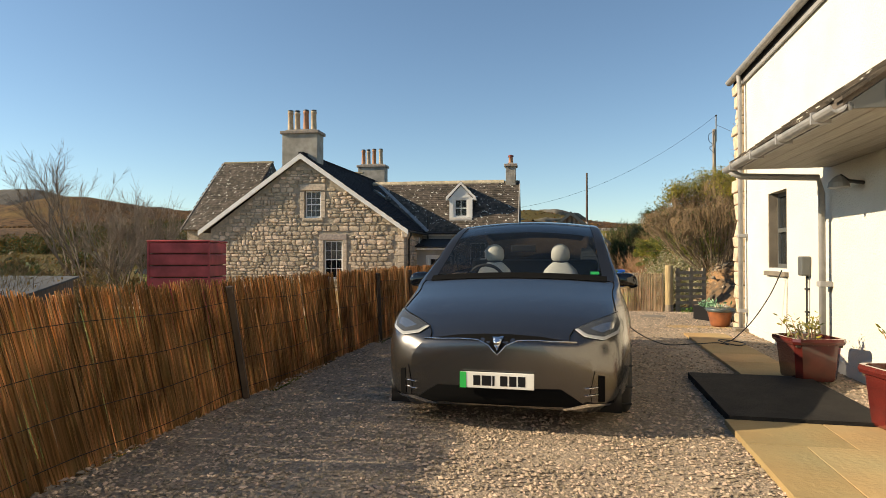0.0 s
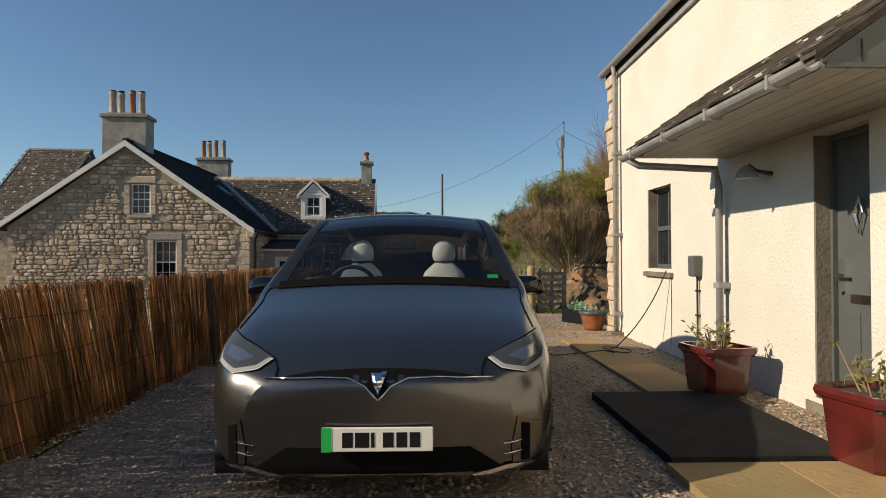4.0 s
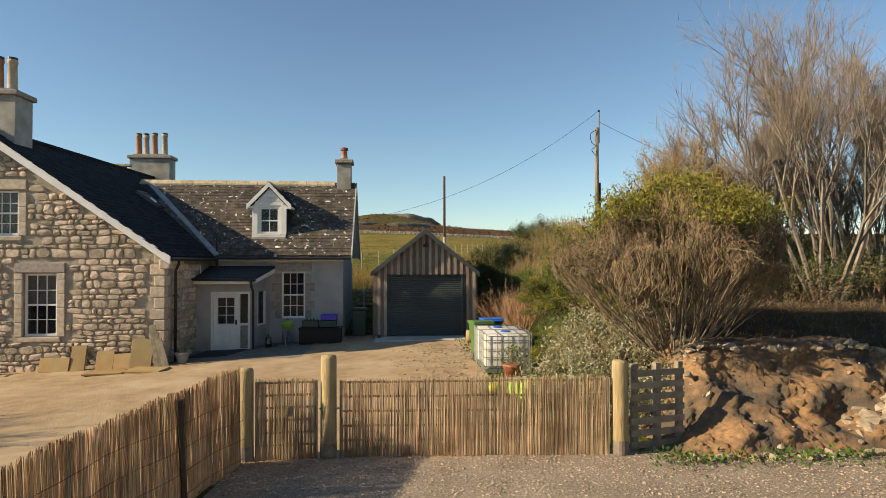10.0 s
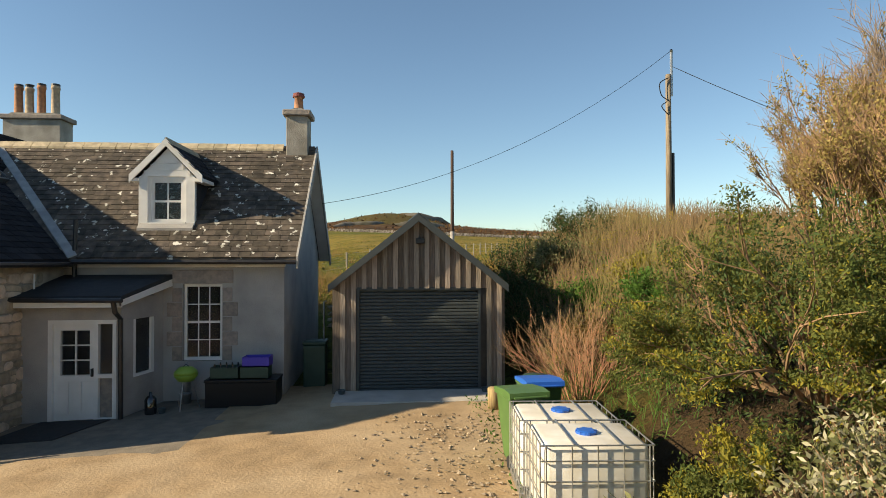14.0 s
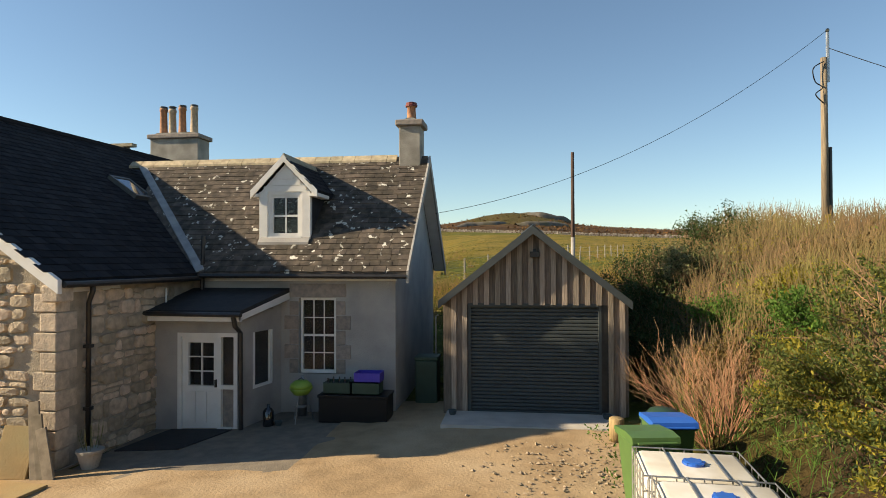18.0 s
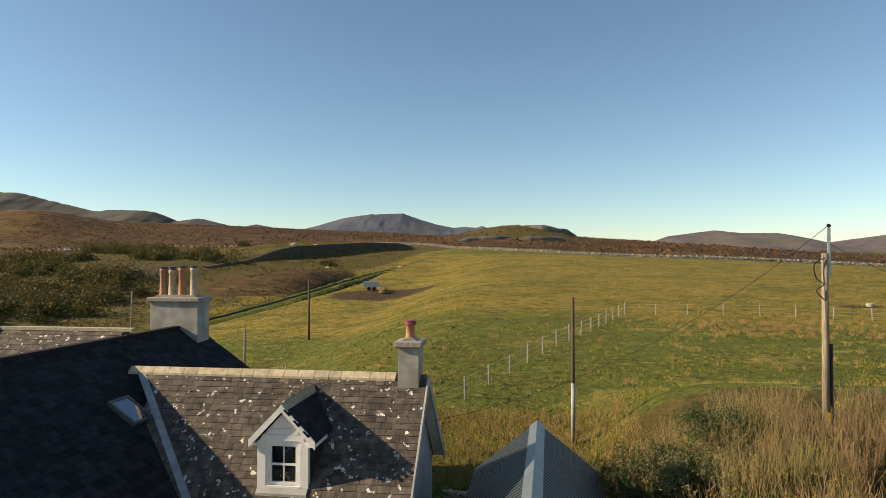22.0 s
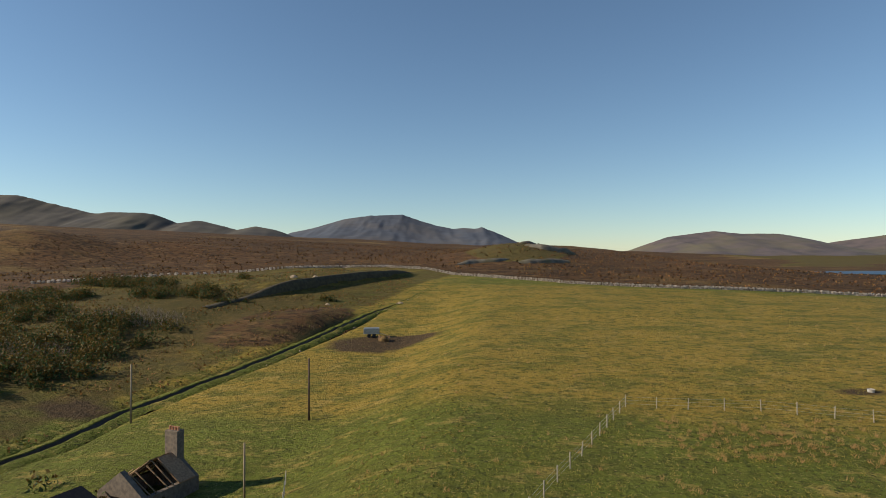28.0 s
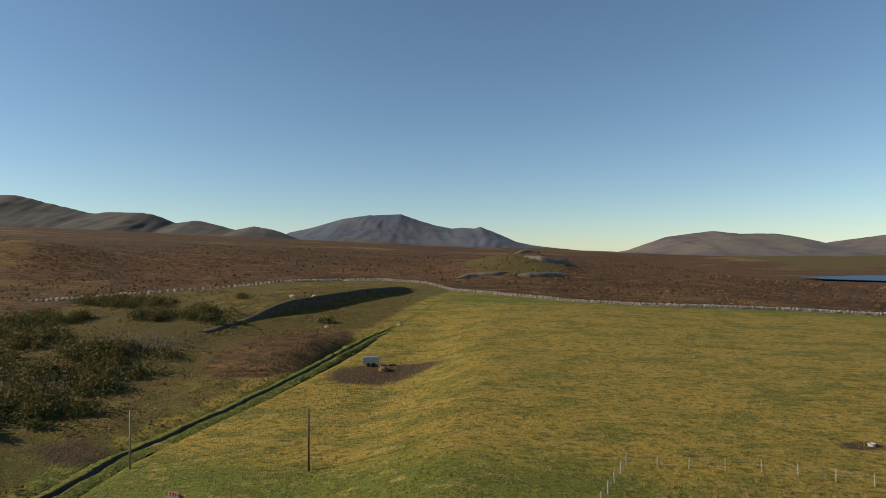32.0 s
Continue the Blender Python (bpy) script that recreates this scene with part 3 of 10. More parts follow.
def slates(parent, p0, u, v, left, right, length, wide, gauge, mat, rng, pieces=0, name="slate"):
    """Courses of slates on the plane through p0 with u along the eaves and v up the slope; left(v) and right(v) bound them."""
    p0, u, v = Vector(p0), Vector(u).normalized(), Vector(v).normalized()
    nrm = u.cross(v).normalized()
    if nrm.z < 0:
        nrm = -nrm
    verts, faces = [], []
    shared = []
    for k in range(4):
        w, g = wide * (0.88 + 0.08 * k), gauge
        e = [0.02 * rng.random() for _ in range(2)]
        bm = bmesh.new()
        vs = [bm.verts.new(c) for c in ((0.004, -e[0], 0.004), (w - 0.004, -e[1], 0.004), (w - 0.004, g * 1.1, 0.002), (0.004, g * 1.1, 0.002), (0.006, -e[0], 0.022), (w - 0.006, -e[1], 0.02), (w - 0.004, g * 1.1, 0.006), (0.004, g * 1.1, 0.006))]
        for f in ((4, 5, 6, 7), (0, 1, 5, 4), (1, 2, 6, 5), (3, 0, 4, 7)):
            bm.faces.new([vs[i] for i in f])
        shared.append((w, mesh_of(name, bm, mat)))
    basis = Matrix((u, v, nrm)).transposed().to_4x4()
    n = 0
    row = 0
    d = 0.0
    while d < length - gauge * 0.5:
        a, b = left(d), right(d)
        s = a - (wide * 0.5 if row % 2 else 0) - 0.1 * rng.random() * wide
        while s < b - 0.03:
            w, me = shared[rng.randrange(4)]
            if s > a - wide * 0.6:
                at = p0 + u * min(s, b - w + 0.02) + v * d + nrm * (0.004 * rng.random() + (0.005 if s > b - w + 0.02 else 0))
                if n < pieces:
                    ob = part(name, me, mat, parent)
                    ob.matrix_local = Matrix.Translation(at) @ basis @ pose(0, 0, 0, 0, 0, 1.2 * (rng.random() - 0.5))
                else:
                    base = len(verts)
                    for q in me.vertices:
                        verts.append(tuple(at + basis.to_3x3() @ q.co))
                    faces.extend(tuple(base + i for i in f) for f in ((4, 5, 6, 7), (0, 1, 5, 4), (1, 2, 6, 5), (3, 0, 4, 7)))
                n += 1
            s += w
        d += gauge
        row += 1
    if verts:
        from_lists("slate_infill", verts, faces, mat, parent, kind="stuff")


def sash(parent, x0, x1, z0, z1, y, cols, rows, m=None, bar=0.022, frame=0.06, blind=False):
    """A white sash window facing -y at the wall's plane y, with panes set in."""
    m = m or Matrix()
    bm = bmesh.new()
    for a, b, c, d in ((x0, x0 + frame, z0, z1), (x1 - frame, x1, z0, z1), (x0 + frame, x1 - frame, z1 - frame, z1), (x0 + frame, x1 - frame, z0, z0 + frame * 1.3)):
        bm_box(bm, a, b, y - 0.03, y + 0.05, c, d)
    zm = (z0 + z1) / 2
    bm_box(bm, x0 + frame, x1 - frame, y - 0.015, y + 0.04, zm - 0.025, zm + 0.025)
    bmesh.ops.transform(bm, matrix=m, verts=bm.verts[:])
    win = part("window", bm, "white_paint", parent, "white-painted timber sash window with small panes")
    bm = bmesh.new()
    for i in range(1, cols):
        x = x0 + frame + (x1 - x0 - 2 * frame) * i / cols
        bm_box(bm, x - bar / 2, x + bar / 2, y - 0.01, y + 0.03, z0 + frame, z1 - frame)
    bmesh.ops.transform(bm, matrix=m, verts=bm.verts[:])
    part("glazing_bar", bm, "white_paint", win)
    bm = bmesh.new()
    for j in range(1, rows):
        if j * 2 == rows:
            continue
        z = z0 + frame + (z1 - z0 - 2 * frame) * j / rows
        bm_box(bm, x0 + frame, x1 - frame, y - 0.008, y + 0.028, z - bar / 2, z + bar / 2)
    bmesh.ops.transform(bm, matrix=m, verts=bm.verts[:])
    part("glazing_bar", bm, "white_paint", win)
    bm = bm_box(bmesh.new(), x0 - 0.05, x1 + 0.05, y - 0.1, y + 0.06, z0 - 0.06, z0)
    bmesh.ops.transform(bm, matrix=m, verts=bm.verts[:])
    part("window_sill", bm, "white_paint", win)
    for i in range(cols):
        for j in range(rows):
            a = x0 + frame + (x1 - x0 - 2 * frame) * i / cols
            b = x0 + frame + (x1 - x0 - 2 * frame) * (i + 1) / cols
            c = z0 + frame + (z1 - z0 - 2 * frame) * j / rows
            d = z0 + frame + (z1 - z0 - 2 * frame) * (j + 1) / rows
            tilt = 0.004 * math.sin(i * 3.1 + j * 1.7)
            bm = bm_box(bmesh.new(), a, b, y + 0.008 + tilt, y + 0.013 + tilt, c, d)
            bmesh.ops.transform(bm, matrix=m, verts=bm.verts[:])
            part("pane", bm, "pane", win)
    if blind:
        bm = bm_box(bmesh.new(), x0 + 0.02, x1 - 0.02, y + 0.10, y + 0.115, zm if blind < 2 else z0 + 0.05, z1 - 0.02)
        bmesh.ops.transform(bm, matrix=m, verts=bm.verts[:])
        part("blind", bm, "curtain", win, "pale roller blind half drawn, in the upper gable the sky's reflection")
    return win


def chimney(parent, x0, x1, y0, y1, z0, z1, pots, mat="cement", label=""):
    st = part("chimney", box(x0, x1, y0, y1, z0, z1 - 0.14, 0.015), mat, parent, label)
    part("cope", box(x0 - 0.09, x1 + 0.09, y0 - 0.09, y1 + 0.09, z1 - 0.14, z1 + 0.02, 0.03), "dressing", st)
    part("flaunching", prism([(x0 + 0.05, z1 + 0.02), (x1 - 0.05, z1 + 0.02), (x1 - 0.2, z1 + 0.1), (x0 + 0.2, z1 + 0.1)], y0 + 0.1, y1 - 0.1), "cement", st)
    for x, r, h, pm, cap in pots:
        yc = (y0 + y1) / 2
        prof = [(r * 1.05, 0), (r * 1.05, 0.06), (r, 0.08), (r * 0.86, h * 0.86), (r * 1.02, h * 0.88), (r * 1.02, h * 0.95), (r * 0.9, h), (r * 0.7, h), (r * 0.68, h * 0.6)]
        pot = part("chimney_pot", lathe(prof, 16, (x, yc, z1 + 0.06)), pm, st, "clay chimney pot", True)
        if cap == "cowl":
            part("cowl", lathe([(r * 0.75, 0), (r * 0.75, 0.07), (r * 1.0, 0.075), (r * 1.0, 0.10), (0.04, 0.13)], 14, (x, yc, z1 + 0.06 + h)), "black_pipe", pot)
        elif cap == "red":
            part("cowl", lathe([(r * 1.25, 0), (r * 1.3, 0.04), (r * 1.15, 0.06), (r * 1.2, 0.1), (r * 0.6, 0.13)], 14, (x, yc, z1 + 0.02 + h)), "red_cap", pot, "dark red cowl")
        else:
            part("soot_rim", lathe([(r * 0.98, 0), (r * 0.98, 0.06), (r * 0.7, 0.07)], 14, (x, yc, z1 + 0.055 + h)), "black_pipe", pot)
    return st


MAT["red_cap"] = material("red_cowl", (0.22, 0.055, 0.05), 0.6, colour2=(0.15, 0.04, 0.04), scale=12)

# ---- the stone cottage ----
rng = random.Random(7)
cottage = thing("cottage", "granite rubble cottage with slate roofs, grey rendered wing and dormer", "house", (0, 0, 0))
SK = 0.05


def skew(x, y):
    return x + SK * (y - 28.35)


SKEW = Matrix(((1, SK, 0, -SK * 28.35), (0, 1, 0, 0), (0, 0, 1, 0), (0, 0, 0, 1)))
WU, WL = (-11.17, -10.33, 3.14, 4.47), (-10.2, -9.24, 0.18, 2.04)
gable_top = [(-16.1, 2.62), (-11.3, 6.08), (-6.2, 2.62)]
gable = part("gable_wall", strip_wall(gable_top, -1.3, [WU, WL], 28.39, 28.8), "mortar", cottage, "sunlit gable of squared granite rubble")
part("back_gable", strip_wall(gable_top, -1.3, [], 39.95, 40.35, SKEW), "stone", cottage)
bm = bmesh.new()
bm_box(bm, -6.6, -6.24, 28.8, 39.95, -1.3, 2.6)
bmesh.ops.transform(bm, matrix=SKEW, verts=bm.verts[:])
side = part("side_wall", bm, "mortar", cottage, "shaded rubble side wall")
bm = bm_box(bmesh.new(), -16.1, -15.7, 28.8, 39.95, -1.3, 2.6)
bmesh.ops.transform(bm, matrix=SKEW, verts=bm.verts[:])
part("rear_side_wall", bm, "stone", cottage)
bm = bm_box(bmesh.new(), -15.7, -6.6, 28.8, 39.9, -0.9, -0.8)
bm_box(bm, -15.7, -6.6, 28.82, 39.9, 2.35, 2.45)
bm_box(bm, -15.7, -6.6, 31.2, 31.3, -0.8, 2.3)
bm_box(bm, -12.6, -10.0, 30.6, 30.7, 2.5, 4.9)
part("inner_room", bm, "dark_room", cottage, "dim interior behind the windows")


def in_gable(x, z):
    if not (-16.1 < x < -6.21) or z < -1.2 or z > lerp_knots(x, gable_top) - 0.05:
        return False
    for h in (WU, WL):
        if h[0] - 0.24 < x < h[1] + 0.24 and h[2] - 0.16 < z < h[3] + 0.34:
            return False
    if x > -6.62:
        return False
    return True


front = Matrix.Translation((0, 28.385, 0))
lay_stones(gable, rubble(-16.1, -6.2, -1.2, 6.1, in_gable, rng, 0.205, 0.34), front, "stone", 0.042, rng, lambda p: abs(p[0][0] + 8.5) + abs(p[0][1] - 1.5))
# corner stones and window dressings
for i in range(11):
    z = -1.0 + i * 0.33
    w = 0.42 if i % 2 else 0.3
    part("quoin", box(-6.19 - w, -6.185, 28.345, 28.345 + (0.32 if i % 2 else 0.5), z + 0.01, z + 0.32, 0.018), "quoin", gable)
for h in (WU, WL):
    part("lintel", box(h[0] - 0.22, h[1] + 0.22, 28.34, 28.42, h[3] + 0.015, h[3] + 0.31, 0.02), "dressing" if h is WL else "quoin", gable, "dressed stone lintel")
    part("stone_sill", box(h[0] - 0.1, h[1] + 0.1, 28.33, 28.45, h[2] - 0.15, h[2] - 0.015, 0.02), "quoin", gable)
    k = 0
    z = h[2]
    while z < h[3] - 0.1:
        hh = min(0.42, h[3] - z)
        wl = 0.22
        part("rybat", box(h[0] - wl, h[0] - 0.005, 28.345, 28.55, z + 0.006, z + hh - 0.006, 0.015), "quoin", gable)
        part("rybat", box(h[1] + 0.005, h[1] + wl, 28.345, 28.55, z + 0.006, z + hh - 0.006, 0.015), "quoin", gable)
        z += hh
        k += 1
# Full-height pale sheet added here: the sky reflected in this window's panes.
sash(cottage, WU[0] + 0.02, WU[1] - 0.02, WU[2], WU[3] - 0.01, 28.50, 3, 4, blind=2)
sash(cottage, WL[0] + 0.02, WL[1] - 0.02, WL[2], WL[3] - 0.01, 28.50, 3, 4, blind=True)
# side wall stones
eastm = SKEW @ Matrix.Translation((-6.235, 0, 0)) @ Matrix.Rotation(radians(90), 4, "Z")


def in_side(u, z):
    return 28.9 < u < 31.75 and -1.2 < z < 2.42


lay_stones(side, rubble(28.8, 31.8, -1.2, 2.45, in_side, rng, 0.22, 0.36), eastm, "stone", 0.03, rng, lambda p: 0)
# roofs of the stone block
EV, RG = (-5.98, 2.50), (-11.3, 6.30)
for sgn in (1, -1):
    e = EV if sgn > 0 else (-11.3 - (EV[0] + 11.3), EV[1])
    bm = prism([(e[0], e[1] - 0.05), (e[0], e[1] + 0.03), (RG[0], RG[1]), (RG[0], RG[1] - 0.12)], 28.2, 40.5)
    bmesh.ops.transform(bm, matrix=SKEW, verts=bm.verts[:])
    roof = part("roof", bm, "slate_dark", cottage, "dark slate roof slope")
    slope = Vector((RG[0] - e[0], 0, RG[1] - e[1] - 0.03))
    if sgn > 0:
        slates(roof, (skew(e[0], 28.2), 28.2, e[1] + 0.035), (SK, 1, 0), slope, lambda d: 0.0, lambda d: 12.3, slope.length, 0.30, 0.21, "slate_dark", rng, 0)
bm = bm_box(bmesh.new(), -11.42, -11.18, 28.2, 40.5, 6.26, 6.36)
bmesh.ops.transform(bm, matrix=SKEW, verts=bm.verts[:])
part("ridge", bm, "slate_dark", cottage)
# white barge boards on the gable
for sgn in (1, -1):
    x = EV[0] + 0.02 if sgn > 0 else -11.3 - (EV[0] + 0.02 + 11.3)
    part("barge_board", prism([(x, 2.30), (x, 2.53), (-11.3, 6.27), (-11.3, 6.02)], 28.10, 28.19), "white_paint", cottage, "white painted barge board")
part("skew_putt", box(-6.28, -5.98, 28.12, 28.5, 2.16, 2.44, 0.03), "quoin", cottage, "dressed stone at the eaves")
# gutter and pipe of the stone block
bm = tube([(skew(-5.92, 28.2), 28.2, 2.45), (skew(-5.92, 32.1), 32.1, 2.43)], 0.055, 8)
part("gutter", bm, "black_pipe", cottage)
bm = bm_box(bmesh.new(), -6.2, -6.16, 28.5, 31.9, 2.3, 2.44)
part("eaves_board", bm, "white_paint", cottage)
px = -6.08
part("downpipe", tube([(px + 0.1, 28.95, 2.42), (px + 0.1, 28.95, 2.3), (px, 28.98, 2.1), (px, 28.98, -0.75)], 0.045, 8), "black_pipe", cottage, smooth=True)
for z in (0.2, 1.3):
    part("pipe_bracket", box(px - 0.06, px + 0.06, 28.92, 29.04, z, z + 0.06), "black_pipe", cottage)
part("vent_pipe", tube([(-6.02, 31.25, 2.25), (-6.02, 31.25, 1.35)], 0.02, 6), "white_paint", cottage)
part("meter_box", box(-6.1, -6.0, 31.15, 31.38, 1.1, 1.34, 0.01), "black_pipe", cottage)
# skylight
sl = Vector((RG[0] - EV[0], 0, RG[1] - EV[1])).normalized()
lightm = Matrix.Translation((-8.74, 33.98, 4.70)) @ Matrix((Vector((SK, 1, 0)).normalized(), sl, Vector((SK, 1, 0)).cross(sl).normalized() * -1)).transposed().to_4x4()
bm = bmesh.new()
for a, b, c, d in ((-0.4, 0.4, -0.5, -0.42), (-0.4, 0.4, 0.42, 0.5), (-0.4, -0.33, -0.42, 0.42), (0.33, 0.4, -0.42, 0.42)):
    bm_box(bm, a * 0.95, b * 0.95, c * 0.95, d * 0.95, -0.12, 0.12)
bmesh.ops.transform(bm, matrix=lightm, verts=bm.verts[:])
bmesh.ops.recalc_face_normals(bm, faces=bm.faces[:])
skyl = part("skylight", bm, "frame_grey", cottage, "small conservation skylight")
bm = bm_box(bmesh.new(), -0.32, 0.32, -0.41, 0.41, -0.10, 0.10, lightm)
bmesh.ops.recalc_face_normals(bm, faces=bm.faces[:])
part("pane", bm, "sky_pane", skyl)
chimney(cottage, -12.50, -10.67, 28.75, 29.65, 4.9, 7.5, [(-12.24, 0.145, 1.02, "pot_buff", ""), (-11.88, 0.145, 0.95, "pot_buff", "cowl"), (-11.42, 0.145, 1.02, "pot_clay", ""), (-11.02, 0.145, 1.0, "pot_buff", "")], label="broad cement-rendered chimney stack")
chimney(cottage, -11.79, -9.95, 39.5, 40.3, 5.2, 7.36, [(-11.52, 0.14, 1.0, "pot_clay", ""), (-11.17, 0.14, 0.95, "pot_buff", "cowl"), (-10.78, 0.14, 1.03, "pot_clay", ""), (-10.32, 0.14, 1.03, "pot_buff", "")], label="cement-rendered chimney stack")
# the block behind with a lit slope
bm = prism([(32.6, 2.75), (37.0, 6.5), (41.2, 2.75)], -16.6, -10.9, "x")
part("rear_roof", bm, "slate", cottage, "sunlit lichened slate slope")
slv = Vector((0, 4.4, 3.75))
slates(cottage, (-16.6, 32.6, 2.77), (1, 0, 0), slv, lambda d: 0.0, lambda d: 5.6, slv.length, 0.3, 0.22, "slate", rng, 0)
part("rear_wall", box(-16.5, -11.2, 32.9, 40.9, -1.3, 2.9), "stone", cottage)
part("ridge", box(-16.6, -10.7, 36.88, 37.12, 6.46, 6.56), "ridge_stone", cottage)
bm = prism([(31.9, 2.75), (36.8, 7.28), (41.8, 2.75)], -19.9, -16.62, "x")
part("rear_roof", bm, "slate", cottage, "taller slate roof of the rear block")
slv = Vector((0, 4.9, 4.53))
slates(cottage, (-19.9, 31.9, 2.77), (1, 0, 0), slv, lambda d: 0.0, lambda d: 3.25, slv.length, 0.3, 0.22, "slate", rng, 0)
part("rear_wall", box(-19.7, -16.65, 32.2, 41.4, -1.3, 2.9), "stone", cottage)
part("ridge", box(-19.9, -16.6, 36.68, 36.92, 7.24, 7.34), "ridge_stone", cottage)
part("rear_fascia", prism([(31.85, 2.62), (36.8, 7.2), (36.8, 7.36), (31.85, 2.8)], -19.95, -19.9, "x"), "dressing", cottage)

# ---- the rendered wing ----
CY0, CY1, CZE, CZR = 32.1, 35.3, 2.55, 5.60
CW = (-3.49, -2.62, 0.26, 1.98)
wing = part("wing_wall", strip_wall([(-6.2, 2.62), (-1.25, 2.62)], -1.1, [CW], 32.40, 32.75), "render_grey", cottage, "grey rendered front wall of the wing")
part("wing_gable", prism([(32.75, -1.1), (38.2, -1.1), (38.2, 2.62), (35.3, 5.5), (32.75, 2.92), (32.75, 2.62)], -1.6, -1.25, "x"), "render_grey", cottage, "shaded rendered gable of the wing")
part("wing_back_wall", box(-6.0, -1.6, 37.9, 38.2, -1.1, 2.6), "render_grey", cottage)
part("wing_room", box(-6.0, -1.62, 34.6, 34.7, -1.0, 2.5), "dark_room", cottage)
bm = prism([(CY0, CZE - 0.06), (CY0, CZE + 0.02), (CY1, CZR), (38.5, CZE + 0.02), (38.5, CZE - 0.06), (CY1, CZR - 0.12)], -8.6, -0.93, "x")
wroof = part("wing_roof", bm, "slate", cottage, "old slate roof spotted with white lichen")
cs = Vector((0, CY1 - CY0, CZR - CZE - 0.02))


def valley_x(d):
    """Where the wing's slope meets the stone block's roof, d up the slope."""
    return -5.72 - 3.62 * d / cs.length


slates(wroof, (-10.0, CY0, CZE + 0.025), (1, 0, 0), cs, lambda d: valley_x(d) + 10.0 + 0.1, lambda d: 9.06, cs.length, 0.27, 0.185, "slate", rng, 300)
va = [Vector((valley_x(d) + 0.0, CY0 + cs.y * d / cs.length, CZE + cs.z * d / cs.length + 0.045)) for d in (0.0, cs.length)]
dv = (va[1] - va[0]).normalized()
acr = dv.cross(Vector((0, -0.6, 0.8))).normalized() * 0.09
bm = bmesh.new()
vs = [bm.verts.new(p + o) for p in va for o in (-acr, acr)] + [bm.verts.new(p + o + Vector((0, 0, 0.03))) for p in va for o in (-acr, acr)]
for f in ((4, 5, 7, 6), (0, 1, 5, 4), (1, 3, 7, 5), (3, 2, 6, 7), (2, 0, 4, 6)):
    bm.faces.new([vs[i] for i in f])
bmesh.ops.recalc_face_normals(bm, faces=bm.faces[:])
part("valley_flashing", bm, "lead", cottage, "grey lead valley strip")
x = -9.6
while x < -1.85:
    w = 0.34 + 0.14 * rng.random()
    bm = prism([(CY1 - 0.16, CZR - 0.12), (CY1 - 0.15, CZR - 0.06), (CY1, CZR + 0.09), (CY1 + 0.15, CZR - 0.06), (CY1 + 0.16, CZR - 0.12)], x, min(x + w - 0.012, -1.8), "x")
    part("ridge_tile", bm, "ridge_stone", wroof)
    x += w
part("barge_board", prism([(CY0 - 0.06, CZE - 0.22), (CY0 - 0.06, CZE + 0.05), (CY1, CZR + 0.04), (38.55, CZE + 0.05), (38.55, CZE - 0.22), (CY1, CZR - 0.22)], -0.93, -0.885, "x"), "render_grey", cottage)
part("soffit", prism([(CY0, CZE - 0.09), (CY0, CZE - 0.065), (CY1, CZR - 0.125), (38.5, CZE - 0.065), (38.5, CZE - 0.09), (CY1, CZR - 0.15)], -1.245, -0.935, "x"), "white_paint", cottage, "pale boards under the verge")
part("gutter", tube([(-5.7, CY0 - 0.05, CZE - 0.06), (-0.93, CY0 - 0.05, CZE - 0.08)], 0.05, 8), "black_pipe", cottage)
part("eaves_board", box(-6.1, -1.22, 32.36, 32.4, 2.36, 2.56), "white_paint", cottage)
chimney(cottage, -1.69, -1.12, 35.0, 35.66, 4.6, 6.55, [(-1.41, 0.13, 0.42, "pot_clay", "red")], label="narrow cement chimney with one red pot")
sash(cottage, CW[0] + 0.01, CW[1] - 0.01, CW[2], CW[3], 32.52, 3, 4)
for h, dz in ((CW[3] + 0.02, 0.3),):
    part("lintel", box(CW[0] - 0.22, CW[1] + 0.24, 32.375, 32.44, h, h + dz, 0.015), "dressing", wing, "exposed worn stone lintel")
for k in range(5):
    z = CW[2] + 0.33 * k
    w = 0.34 if k % 2 else 0.22
    for sgn in (-1, 1):
        x = CW[0] if sgn < 0 else CW[1]
        part("rybat", box(min(x + sgn * 0.01, x + sgn * w), max(x + sgn * 0.01, x + sgn * w), 32.378, 32.5, z + 0.01, z + 0.32, 0.012), "dressing", wing)
